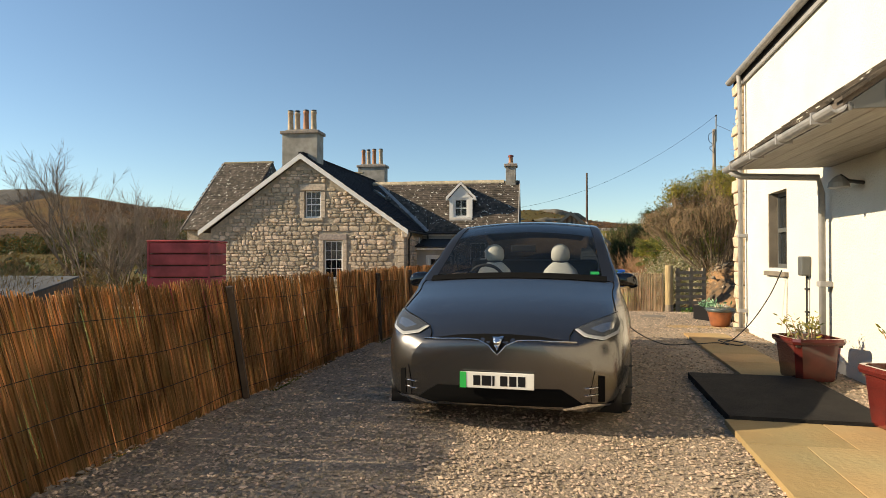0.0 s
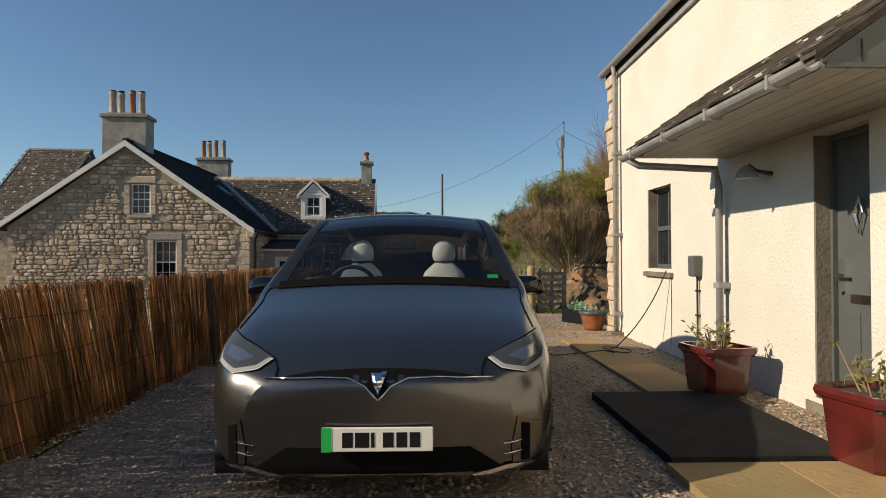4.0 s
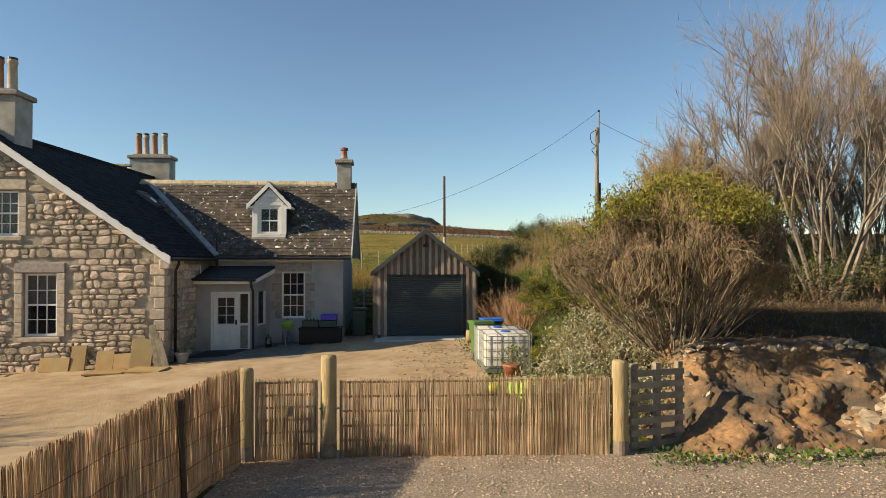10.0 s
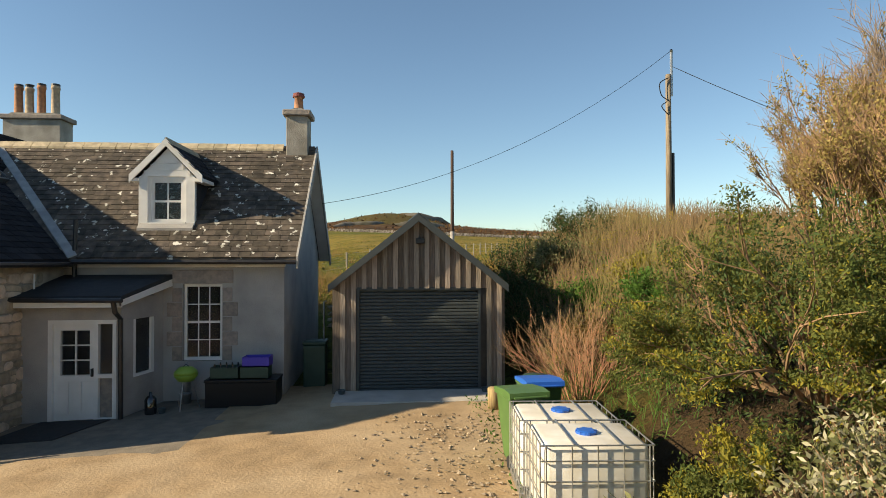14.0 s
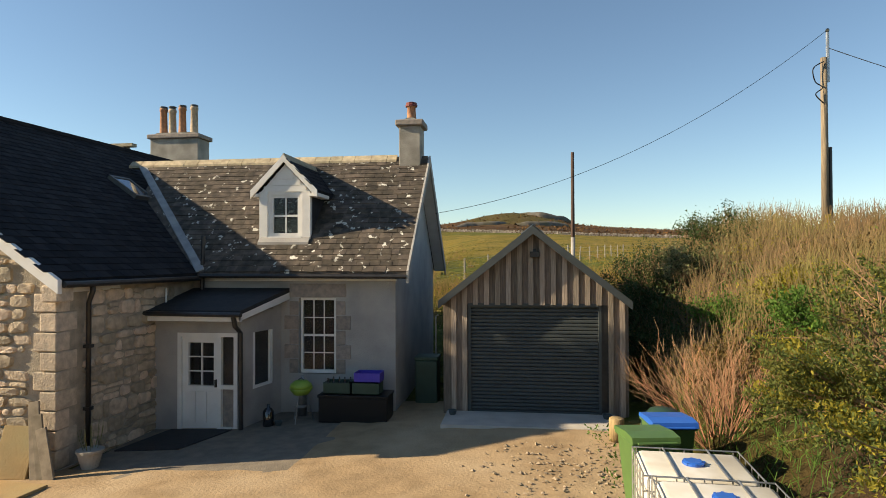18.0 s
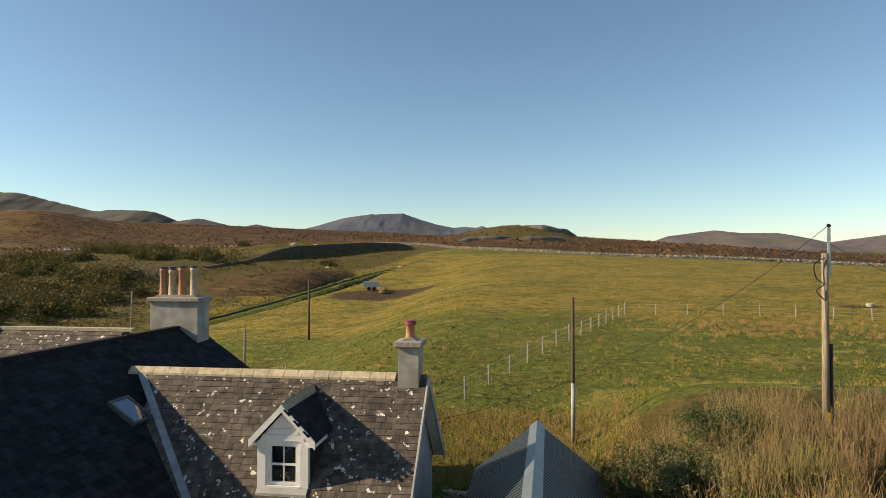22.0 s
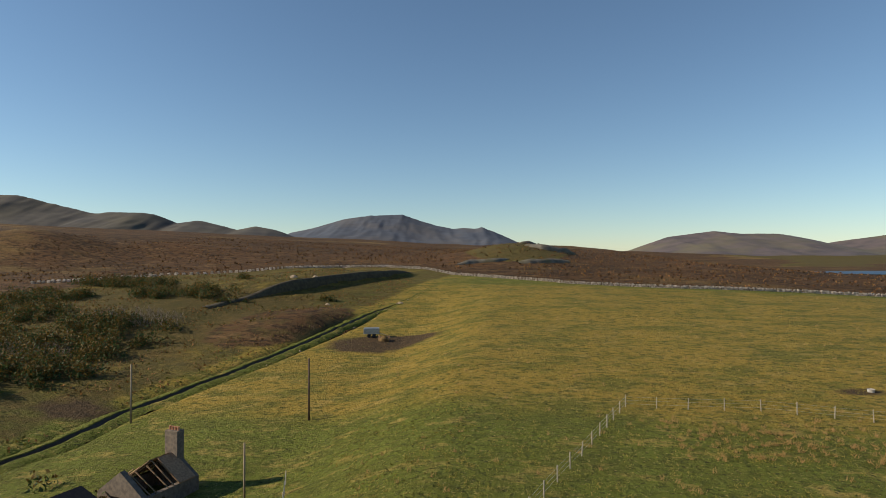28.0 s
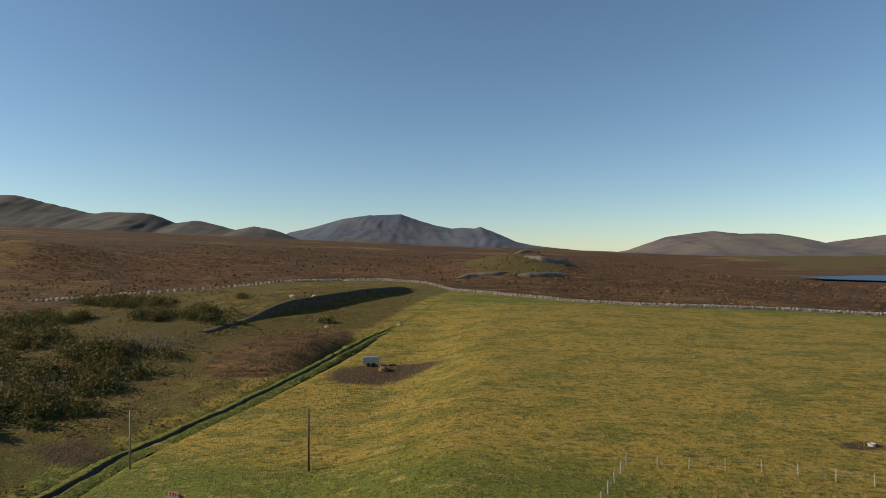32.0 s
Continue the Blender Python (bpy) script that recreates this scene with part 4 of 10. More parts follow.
# dormer
DX, DF = -4.02, 32.90
dm = part("dormer", strip_wall([(DX - 0.62, 4.45), (DX, 5.12), (DX + 0.62, 4.45)], 3.2, [(DX - 0.36, DX + 0.36, 3.40, 4.38)], DF, DF + 0.12), "white_paint", cottage, "white painted dormer with gabled front")
for sgn in (-1, 1):
    cx = DX + sgn * 0.59
    part("dormer_cheek", prism([(DF + 0.12, 3.35), (DF + 0.12, 4.45), (DF + 1.3, 4.45)], cx - 0.03, cx + 0.03, "x"), "slate_dark", dm, "dark slated dormer cheek")
    bm = prism([(DX, 5.30), (DX, 5.18), (DX + sgn * 0.80, 4.38), (DX + sgn * 0.80, 4.48)], DF - 0.08, 35.1)
    dr = part("dormer_roof", bm, "slate_dark", dm)
    slv = Vector((-sgn * 0.80, 0, 0.82))
    if sgn > 0:
        slates(dr, (DX + 0.80, DF - 0.08, 4.485), (0, 1, 0), slv, lambda d: 0.0, lambda d: 1.35 + 0.9 * d, slv.length, 0.24, 0.17, "slate_dark", rng, 0)
    part("barge_board", prism([(DX, 5.33), (DX, 5.16), (DX + sgn * 0.82, 4.30), (DX + sgn * 0.82, 4.49)], DF - 0.12, DF - 0.078), "white_paint", dm)
    part("corner_board", box(DX + sgn * 0.53 - 0.10, DX + sgn * 0.53 + 0.10, DF - 0.035, DF - 0.002, 3.28, 4.46), "white_paint", dm)
    part("eaves_return", box(min(DX + sgn * 0.62, DX + sgn * 0.82), max(DX + sgn * 0.62, DX + sgn * 0.82), DF - 0.08, DF + 0.8, 4.34, 4.42), "white_paint", dm)
part("ridge_tile", prism([(DX - 0.13, 5.2), (DX, 5.37), (DX + 0.13, 5.2)], DF - 0.1, 35.05), "ridge_stone", dm)
for k in range(3):
    w = 0.52 - 0.15 * k
    part("lining_board", box(DX - w, DX + w, DF - 0.028 + 0.004 * k, DF - 0.002, 4.46 + k * 0.15, 4.60 + k * 0.15), "white_paint", dm)
part("apron_flashing", prism([(DF - 0.16, 3.20), (DF - 0.01, 3.34), (DF - 0.01, 3.40), (DF - 0.16, 3.26)], DX - 0.62, DX + 0.62, "x"), "render_grey", dm, "pale mortar apron below the dormer")
sash(dm, DX - 0.36, DX + 0.36, 3.40, 4.38, DF + 0.05, 2, 2, bar=0.03)
# porch
def ppart(name, bm, mat, parent=None, label="", smooth=False):
    """A porch part: the porch stands out from the wing and its side splays a little."""
    for v in bm.verts:
        x, y = v.co.x, v.co.y
        y = y - 0.5 if y < 31.5 else 31.0 + (y - 31.5) * 1.556
        k = min(1.0, max(0.0, (x + 6.2) / 0.35))
        v.co.x = x + 0.24 * k + 0.214 * (y - 31.0) * min(1.0, max(0.0, (x + 6.2) / 1.75))
        v.co.y = y
    return part(name, bm, mat, parent, label, smooth)


porch = ppart("porch_wall", strip_wall([(-6.2, 1.66), (-4.45, 1.66)], -1.1, [(-5.84, -4.53, -0.72, 1.33)], 31.50, 31.62), "render_grey", cottage, "rendered lean-to entrance porch")
bm = bmesh.new()
bm_box(bm, -4.57, -4.45, 31.62, 31.75, -1.1, 1.66)
bm_box(bm, -4.57, -4.45, 32.2, 32.4, -1.1, 1.9)
bm_box(bm, -4.57, -4.45, 31.75, 32.2, -1.1, 0.1)
bm_box(bm, -4.57, -4.45, 31.75, 32.2, 1.3, 1.75)
ppart("porch_side", bm, "render_grey", porch)
ppart("side_window_frame", box(-4.5, -4.46, 31.75, 32.2, 0.1, 0.16), "white_paint", porch)
ppart("side_window_frame", box(-4.5, -4.46, 31.75, 31.81, 0.16, 1.3), "white_paint", porch)
ppart("side_window_frame", box(-4.5, -4.46, 32.14, 32.2, 0.16, 1.3), "white_paint", porch)
ppart("pane", box(-4.52, -4.51, 31.8, 32.15, 0.15, 1.3), "pane", porch)
ppart("porch_roof", prism([(31.2, 1.74), (31.2, 1.82), (32.4, 2.2), (32.4, 2.1)], -6.25, -4.25, "x"), "felt", cottage, "black felt porch roof")
ppart("porch_fascia", prism([(31.2, 1.62), (31.2, 1.74), (32.4, 2.1), (32.4, 1.94)], -4.29, -4.25, "x"), "white_paint", cottage)
ppart("porch_fascia", box(-6.2, -4.25, 31.2, 31.24, 1.6, 1.735), "white_paint", cottage)
ppart("porch_gutter", tube([(-6.2, 31.14, 1.76), (-4.2, 31.14, 1.74)], 0.05, 8), "black_pipe", cottage)
ppart("porch_downpipe", tube([(-4.36, 31.14, 1.72), (-4.36, 31.2, 1.5), (-4.4, 31.42, 1.35), (-4.4, 31.44, -0.85)], 0.045, 8), "black_pipe", cottage)
part("soil_pipe", tube([(-5.75, 32.3, 3.4), (-5.75, 32.25, 2.5), (-5.75, 32.25, 2.0)], 0.05, 8), "black_pipe", cottage, "rusty black soil pipe")
door = ppart("porch_door", strip_wall([(-5.76, 1.25), (-4.96, 1.25)], -0.70, [(-5.64, -5.08, 0.22, 1.12)], 31.54, 31.60), "white_paint", cottage, "white half-glazed door with six panes")
for i in range(2):
    for j in range(3):
        a, c = -5.64 + i * 0.28, 0.22 + j * 0.30
        ppart("pane", box(a + 0.012, a + 0.268, 31.565, 31.572, c + 0.012, c + 0.288), "pane", door)
ppart("glazing_bar", box(-5.372, -5.348, 31.55, 31.585, 0.22, 1.12), "white_paint", door)
for j in (1, 2):
    ppart("glazing_bar", box(-5.64, -5.08, 31.552, 31.583, 0.208 + j * 0.3, 0.232 + j * 0.3), "white_paint", door)
for i in range(3):
    ppart("door_panel", box(-5.68 + i * 0.24, -5.47 + i * 0.24, 31.528, 31.54, -0.55, 0.1, 0.004), "white_paint", door)
ppart("door_handle", box(-5.03, -4.99, 31.5, 31.54, 0.2, 0.36, 0.006), "black_pipe", door)
ppart("door_frame", strip_wall([(-5.84, 1.33), (-4.53, 1.33)], -0.72, [(-5.76, -4.96, -0.72, 1.25), (-4.88, -4.6, 0.25, 1.25), (-4.88, -4.6, -0.62, 0.17)], 31.49, 31.56), "white_paint", cottage)
ppart("pane", box(-4.88, -4.6, 31.54, 31.546, 0.25, 1.25), "pane", cottage)
ppart("side_panel", box(-4.88, -4.6, 31.54, 31.56, -0.62, 0.17), "dressing", cottage)
ppart("porch_floor", box(-6.2, -4.5, 31.6, 32.4, -0.85, -0.74), "concrete", cottage)

# ---- garage ----
garage = thing("garage", "larch-clad garage with dark roller door and steel roof", "garage", (0, 0, 0))
GS = Matrix(((1, 0.04, 0, -0.04 * 32.1), (0, 1, 0, 0), (0, 0, 1, 0), (0, 0, 0, 1)))
gtop = [(-0.14, 1.91), (1.79, 3.44), (3.75, 1.91)]
part("frame_wall", strip_wall(gtop, -0.7, [(0.42, 3.18, -0.7, 1.86)], 32.14, 32.24), "black_pipe", garage)
for x0, x1 in ((-0.14, -0.04), (3.65, 3.75)):
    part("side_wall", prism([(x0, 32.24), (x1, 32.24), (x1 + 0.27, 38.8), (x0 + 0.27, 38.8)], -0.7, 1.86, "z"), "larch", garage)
part("back_wall", strip_wall([(a + 0.27, b) for a, b in gtop], -0.7, [], 38.7, 38.8), "larch", garage)
x = -0.14
k = 0
while x < 3.74:
    w = min(0.235, 3.75 - x)
    a, b = x + 0.006, x + w - 0.006
    wide = k % 2 == 0
    y0 = 32.115
    base = -0.55 if (b < 0.44 or a > 3.16) else 1.87
    tops = [lerp_knots(a, gtop) - 0.02, lerp_knots(b, gtop) - 0.02]
    mid = [(a, base), (b, base), (b, tops[1])] + ([(1.79, 3.42)] if a < 1.79 < b else []) + [(a, tops[0])]
    if tops[0] > base + 0.03 or tops[1] > base + 0.03:
        # Boards between the battens take the darker larch for the shade of their recess.
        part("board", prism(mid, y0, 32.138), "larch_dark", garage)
    c = x + w
    if c < 3.72:
        base2 = -0.55 if (c < 0.42 or c > 3.2) else 1.87
        tp = lerp_knots(c, gtop) - 0.03
        part("batten", box(c - 0.052, c + 0.052, 32.078, 32.118, base2, tp), "larch", garage)
    x += w
    k += 1
door = part("roller_door", box(0.44, 3.16, 32.235, 32.25, -0.5, 1.86), "anthracite", garage, "anthracite roller shutter of ribbed slats")
z = -0.46
while z < 1.8:
    part("shutter_slat", prism([(32.20, z + 0.005), (32.185, z + 0.02), (32.185, z + 0.06), (32.20, z + 0.073), (32.232, z + 0.073), (32.232, z + 0.005)], 0.45, 3.15, "x"), "anthracite", door)
    z += 0.0775
part("guide_rail", box(0.40, 0.46, 32.13, 32.23, -0.5, 1.86), "anthracite", garage)
part("guide_rail", box(3.14, 3.2, 32.13, 32.23, -0.5, 1.86), "anthracite", garage)
part("door_head", box(0.40, 3.2, 32.10, 32.2, 1.84, 1.9), "anthracite", garage)
for sgn in (-1, 1):
    ex = 1.79 + sgn * 2.0
    bm = bmesh.new()
    n = 34
    for i in range(n):
        y0, y1 = 31.9 + i * 7.05 / n, 31.9 + (i + 1) * 7.05 / n
        ym = y0 + (y1 - y0) * 0.55
        for ya, yb, h in ((y0, ym, 0.0), (ym, y1, 0.022)):
            vs = [bm.verts.new((xx, yy, zz + h + d)) for d in (0.0, -0.03) for xx, zz, yy in ((ex, 1.91, ya), (ex, 1.91, yb), (1.79, 3.49, yb), (1.79, 3.49, ya))]
            for f in ((0, 1, 2, 3), (7, 6, 5, 4), (0, 4, 5, 1), (1, 5, 6, 2), (3, 2, 6, 7), (0, 3, 7, 4)):
                bm.faces.new([vs[j] for j in f])
    bmesh.ops.recalc_face_normals(bm, faces=bm.faces[:])
    bmesh.ops.transform(bm, matrix=GS, verts=bm.verts[:])
    part("roof_sheet", bm, "roof_steel", garage, "dark blue-grey ribbed steel roofing")
    part("verge_trim", prism([(ex, 1.80), (ex, 1.97), (1.79, 3.555), (1.79, 3.37)], 31.84, 31.92), "anthracite", garage)
    bm = prism([(1.79, 3.57), (1.79, 3.54), (1.79 + sgn * 0.24, 3.355), (1.79 + sgn * 0.24, 3.385)], 31.84, 38.98)
    bmesh.ops.transform(bm, matrix=GS, verts=bm.verts[:])
    part("ridge_flashing", bm, "flash_steel", garage, "pale folded ridge flashing")
flood = part("floodlight", box(1.72, 1.92, 31.96, 32.06, 2.88, 3.0, 0.01), "black_pipe", garage, "small black floodlight")
part("bracket", box(1.79, 1.85, 32.02, 32.09, 2.94, 3.06), "black_pipe", flood)


# ---- the parked car ----
from mathutils.bvhtree import BVHTree

MAT["car_paint"] = material("metallic_grey_paint", (0.130, 0.125, 0.121), 0.25, metal=0.92, coat=0.3)
MAT["car_glass"] = glass_like("tinted_glass", (0.006, 0.009, 0.010), 0.02, 0.34)
MAT["privacy_glass"] = glass_like("privacy_glass", (0.004, 0.005, 0.006), 0.02, 0.86)
MAT["roof_glass"] = material("black_roof_glass", (0.004, 0.005, 0.008), 0.03, spec=0.6)
MAT["car_black"] = material("black_trim", (0.010, 0.010, 0.011), 0.4, spec=0.25)
MAT["void_black"] = material("dark_recess", (0.006, 0.006, 0.006), 1.0, spec=0.05)
MAT["chrome"] = material("chrome", (0.75, 0.75, 0.76), 0.12, metal=1.0)
MAT["tyre"] = material("tyre_rubber", (0.016, 0.016, 0.017), 0.8, colour2=(0.024, 0.023, 0.022), scale=20)
MAT["rim"] = material("alloy_rim", (0.28, 0.28, 0.29), 0.3, metal=1.0)
MAT["seat_white"] = material("pale_seat_leather", (0.66, 0.68, 0.62), 0.55, colour2=(0.60, 0.62, 0.57), scale=8)
MAT["cabin"] = material("dark_cabin_trim", (0.012, 0.013, 0.014), 0.7)
MAT["plate"] = material("white_plate", (0.72, 0.71, 0.66), 0.4)
MAT["plate_green"] = material("green_band", (0.02, 0.42, 0.08), 0.4)
MAT["lamp_clear"] = glass_like("lamp_cover", (0.10, 0.11, 0.12), 0.03, 0.45)
MAT["lamp_white"] = material("lamp_strip", (0.80, 0.80, 0.78), 0.25)
MAT["sticker_green"] = material("green_sticker", (0.02, 0.55, 0.12), 0.5)
MAT["cable"] = material("black_cable", (0.012, 0.012, 0.012), 0.5)

car = thing("car", "dark metallic grey electric car parked on gravel, plugged in", "car", (-0.265, 4.37, 0.0), rz=-3.9)

# Y, centre height, top edge (x, z), shoulder (x, z), widest (x, z), sill (x, z), bottom
SECT = (
    (0.000, 0.715, 0.372, 0.700, 0.558, 0.665, 0.651, 0.520, 0.614, 0.300, 0.220),
    (0.070, 0.770, 0.437, 0.750, 0.679, 0.705, 0.763, 0.550, 0.744, 0.300, 0.200),
    (0.160, 0.815, 0.505, 0.790, 0.757, 0.745, 0.842, 0.580, 0.823, 0.300, 0.190),
    (0.320, 0.875, 0.576, 0.850, 0.822, 0.800, 0.898, 0.620, 0.879, 0.300, 0.190),
    (0.600, 0.950, 0.647, 0.925, 0.868, 0.865, 0.951, 0.660, 0.936, 0.300, 0.190),
    (1.00, 1.030, 0.75, 1.000, 0.92, 0.930, 0.995, 0.70, 0.98, 0.30, 0.19),
    (1.30, 1.098, 0.850, 1.064, 0.93, 0.985, 1.000, 0.72, 0.985, 0.30, 0.19),
    (1.80, 1.325, 0.828, 1.275, 0.93, 1.020, 1.000, 0.74, 0.985, 0.30, 0.19),
    (2.25, 1.550, 0.795, 1.480, 0.925, 1.045, 1.000, 0.75, 0.985, 0.30, 0.19),
    (2.70, 1.672, 0.768, 1.608, 0.92, 1.060, 1.000, 0.76, 0.985, 0.30, 0.19),
    (3.15, 1.705, 0.752, 1.652, 0.92, 1.075, 1.000, 0.77, 0.985, 0.30, 0.19),
    (3.65, 1.695, 0.735, 1.635, 0.91, 1.090, 1.000, 0.78, 0.985, 0.30, 0.19),
    (4.15, 1.600, 0.690, 1.540, 0.90, 1.100, 0.990, 0.80, 0.975, 0.30, 0.19),
    (4.55, 1.440, 0.630, 1.380, 0.87, 1.100, 0.960, 0.80, 0.94, 0.30, 0.22),
    (4.82, 1.270, 0.620, 1.210, 0.83, 1.060, 0.920, 0.80, 0.89, 0.32, 0.26),
    (4.98, 1.060, 0.60, 1.020, 0.78, 0.980, 0.860, 0.75, 0.82, 0.36, 0.32),
    (5.04, 0.860, 0.58, 0.840, 0.72, 0.820, 0.780, 0.65, 0.74, 0.42, 0.38),
)
SECT_Y = [r[0] for r in SECT]
SECT_A = np.array(SECT)


def spline(y):
    """A section at Y by a smooth curve through the stations."""
    i = max(0, min(len(SECT) - 2, int(np.searchsorted(SECT_Y, y)) - 1))
    p1, p2 = SECT_A[i], SECT_A[i + 1]
    h = p2[0] - p1[0]
    u = (y - p1[0]) / h
    m1 = (p2 - SECT_A[i - 1]) / (p2[0] - SECT_A[i - 1][0]) if i > 0 else (p2 - p1) / h
    m2 = (SECT_A[i + 2] - p1) / (SECT_A[i + 2][0] - p1[0]) if i + 2 < len(SECT) else (p2 - p1) / h
    return (2 * u**3 - 3 * u**2 + 1) * p1 + (u**3 - 2 * u**2 + u) * h * m1 + (-2 * u**3 + 3 * u**2) * p2 + (u**3 - u**2) * h * m2


def skin(y, s, side):
    """The body's surface at Y and the way s round its section, 0 at the centre of the top to 5 at the bottom."""
    _, zc, wt, zt, ws, zs, wm, zm, wb, zb, z0 = spline(y)
    pts = [(0, zc), (wt, zt), (ws, zs), (wm, zm), (wb, zb), (wb - 0.12, z0)]
    i = max(0, min(4, int(s)))
    u = s - i
    if i == 0:
        x, z = wt * u, zc + (zt - zc) * u * u
    else:
        a, b = np.array(pts[i]), np.array(pts[i + 1])
        pre, nxt = np.array(pts[i - 1]), np.array(pts[min(5, i + 2)])
        k = 0.35 if i == 1 else 0.5
        ma, mb = (b - pre) * k, (nxt - a) * 0.5
        if i == 4:
            mb = (b - a)
        x, z = (2 * u**3 - 3 * u**2 + 1) * a + (u**3 - 2 * u**2 + u) * ma + (-2 * u**3 + 3 * u**2) * b + (u**3 - u**2) * mb
    return (side * x, y, z)


def patch(y0, y1, s0, s1, ny, ns, sides=(1, -1), off=0.0, skip=None):
    bm = bmesh.new()
    for side in sides:
        g = []
        for j in range(ny + 1):
            row = []
            for i in range(ns + 1):
                yy, ss = y0 + (y1 - y0) * j / ny, s0 + (s1 - s0) * i / ns
                p = Vector(skin(yy, ss, side))
                if off:
                    q, r = Vector(skin(min(5.03, yy + 0.02), ss, side)), Vector(skin(yy, min(5, ss + 0.02), side))
                    n = (q - p).cross(r - p)
                    n = n.normalized() * side if n.length > 1e-9 else Vector((0, 0, 1))
                    p -= n * off
                row.append(bm.verts.new(p))
            g.append(row)
        for j in range(ny):
            for i in range(ns):
                f = (g[j][i], g[j + 1][i], g[j + 1][i + 1], g[j][i + 1])
                c = sum((v.co for v in f), Vector()) / 4
                if skip and skip(c):
                    continue
                bm.faces.new(f if side < 0 else f[::-1])
    bmesh.ops.remove_doubles(bm, verts=bm.verts[:], dist=0.0004)
    bmesh.ops.recalc_face_normals(bm, faces=bm.faces[:])
    return bm


def arch(c):
    return (abs(c.x) > 0.7) and (math.hypot(c.y - 0.93, c.z - 0.37) < 0.41 or math.hypot(c.y - 3.9, c.z - 0.37) < 0.41)


def car_part(name, bm, mat, label="", parent=None, thick=0.006):
    ob = part(name, bm, mat, parent or car, label, True)
    return ob


fascia = patch(0.0, 0.30, 0, 5, 16, 50)
nose = bmesh.new()
ring = [nose.verts.new(skin(0.0, 5 * i / 30, 1)) for i in range(31)]
ring2 = [nose.verts.new(skin(0.0, 5 * i / 30, -1)) for i in range(31)]
cols = [ring2]
for k in range(-7, 8):
    cols.append([nose.verts.new((ring[i].co.x * k / 8, -0.075 * (1 - (k / 8) ** 2) * math.sin(math.pi * i / 30) ** 0.6, ring[i].co.z)) for i in range(31)])
cols.append(ring)
for ca_, cb_ in zip(cols, cols[1:]):
    for i in range(30):
        if (ca_[i].co - cb_[i].co).length > 1e-5 or (ca_[i + 1].co - cb_[i + 1].co).length > 1e-5:
            nose.faces.new((ca_[i], cb_[i], cb_[i + 1], ca_[i + 1]))
tmp = bpy.data.meshes.new("tmp")
nose.to_mesh(tmp)
nose.free()
fascia.from_mesh(tmp)
bpy.data.meshes.remove(tmp)
bmesh.ops.remove_doubles(fascia, verts=fascia.verts[:], dist=0.001)
bmesh.ops.recalc_face_normals(fascia, faces=fascia.faces[:])
tree = BVHTree.FromBMesh(fascia)
full = patch(0.0, 1.4, 0, 5, 40, 50)
tree2 = BVHTree.FromBMesh(full)
full.free()
car_part("front_bumper", fascia, "car_paint", "smooth painted nose and bumper")


def on_front(x, z, off=0.004):
    for t in (tree, tree2):
        hit = t.ray_cast(Vector((x, -1.0, z)), Vector((0, 1, 0)))
        if hit[0] is not None:
            n = hit[1]
            if n.y > 0:
                n = -n
            return hit[0] + n * off
    return Vector((x, 0.3, z))


def decal(outline, mat, name, label="", parent=None, off=0.005, cuts=5):
    bm = bmesh.new()
    f = bm.faces.new([bm.verts.new((x, 0, z)) for x, z in outline])
    bmesh.ops.triangulate(bm, faces=[f])
    for _ in range(cuts):
        longe = [e for e in bm.edges if e.calc_length() > 0.045]
        if not longe:
            break
        bmesh.ops.subdivide_edges(bm, edges=longe, cuts=1)
        bmesh.ops.triangulate(bm, faces=bm.faces[:])
    for v in bm.verts:
        v.co = on_front(v.co.x, v.co.z, off)
    bmesh.ops.recalc_face_normals(bm, faces=bm.faces[:])
    return part(name, bm, mat, parent or car, label, True)


car_part("bonnet", patch(0.30, 1.30, 0, 1.0, 22, 24), "car_paint", "long sculpted bonnet")
car_part("front_wing", patch(0.30, 1.5, 1.0, 5, 34, 40, (1,), skip=arch), "car_paint")
car_part("front_wing", patch(0.30, 1.5, 1.0, 5, 34, 40, (-1,), skip=arch), "car_paint")
car_part("windscreen", patch(1.30, 2.72, 0, 0.94, 24, 24), "car_glass", "tall panoramic windscreen tinted towards its top")
car_part("tint_band", patch(2.28, 2.72, 0, 0.93, 10, 24, off=-0.010), "roof_glass", "dark tint at the top of the windscreen")
car_part("cowl", patch(1.28, 1.40, 0, 0.95, 4, 24, off=0.006), "void_black", "black windscreen base")
for side in (1, -1):
    car_part("shut_line", tube([Vector(skin(1.30 - 0.74 * i / 20, 1.03 + 0.85 * i / 20, side)) + Vector((0, 0, 0.001)) for i in range(21)], 0.005, 5), "void_black")
    car_part("pillar", patch(1.30, 2.72, 0.90, 1.08, 24, 4, (side,), off=0.004), "car_black")
    car_part("roof_rail", patch(2.72, 4.5, 0.9, 1.08, 24, 5, (side,), off=0.003), "car_paint")
    car_part("side_window", patch(1.5, 4.35, 1.08, 1.95, 30, 10, (side,)), "privacy_glass", "dark tinted side glass")
    car_part("waist_trim", patch(1.45, 4.4, 1.93, 2.05, 30, 2, (side,), off=0.004), "chrome")
    car_part("front_door", patch(1.5, 2.62, 2.0, 5, 22, 30, (side,)), "car_paint")
    car_part("rear_door", patch(2.63, 3.7, 2.0, 5, 22, 30, (side,), skip=arch), "car_paint")
    car_part("rear_wing", patch(3.71, 4.98, 1.98, 5, 30, 30, (side,), skip=arch), "car_paint")
car_part("roof", patch(2.72, 3.95, 0, 0.93, 20, 24), "roof_glass", "glossy black roof")
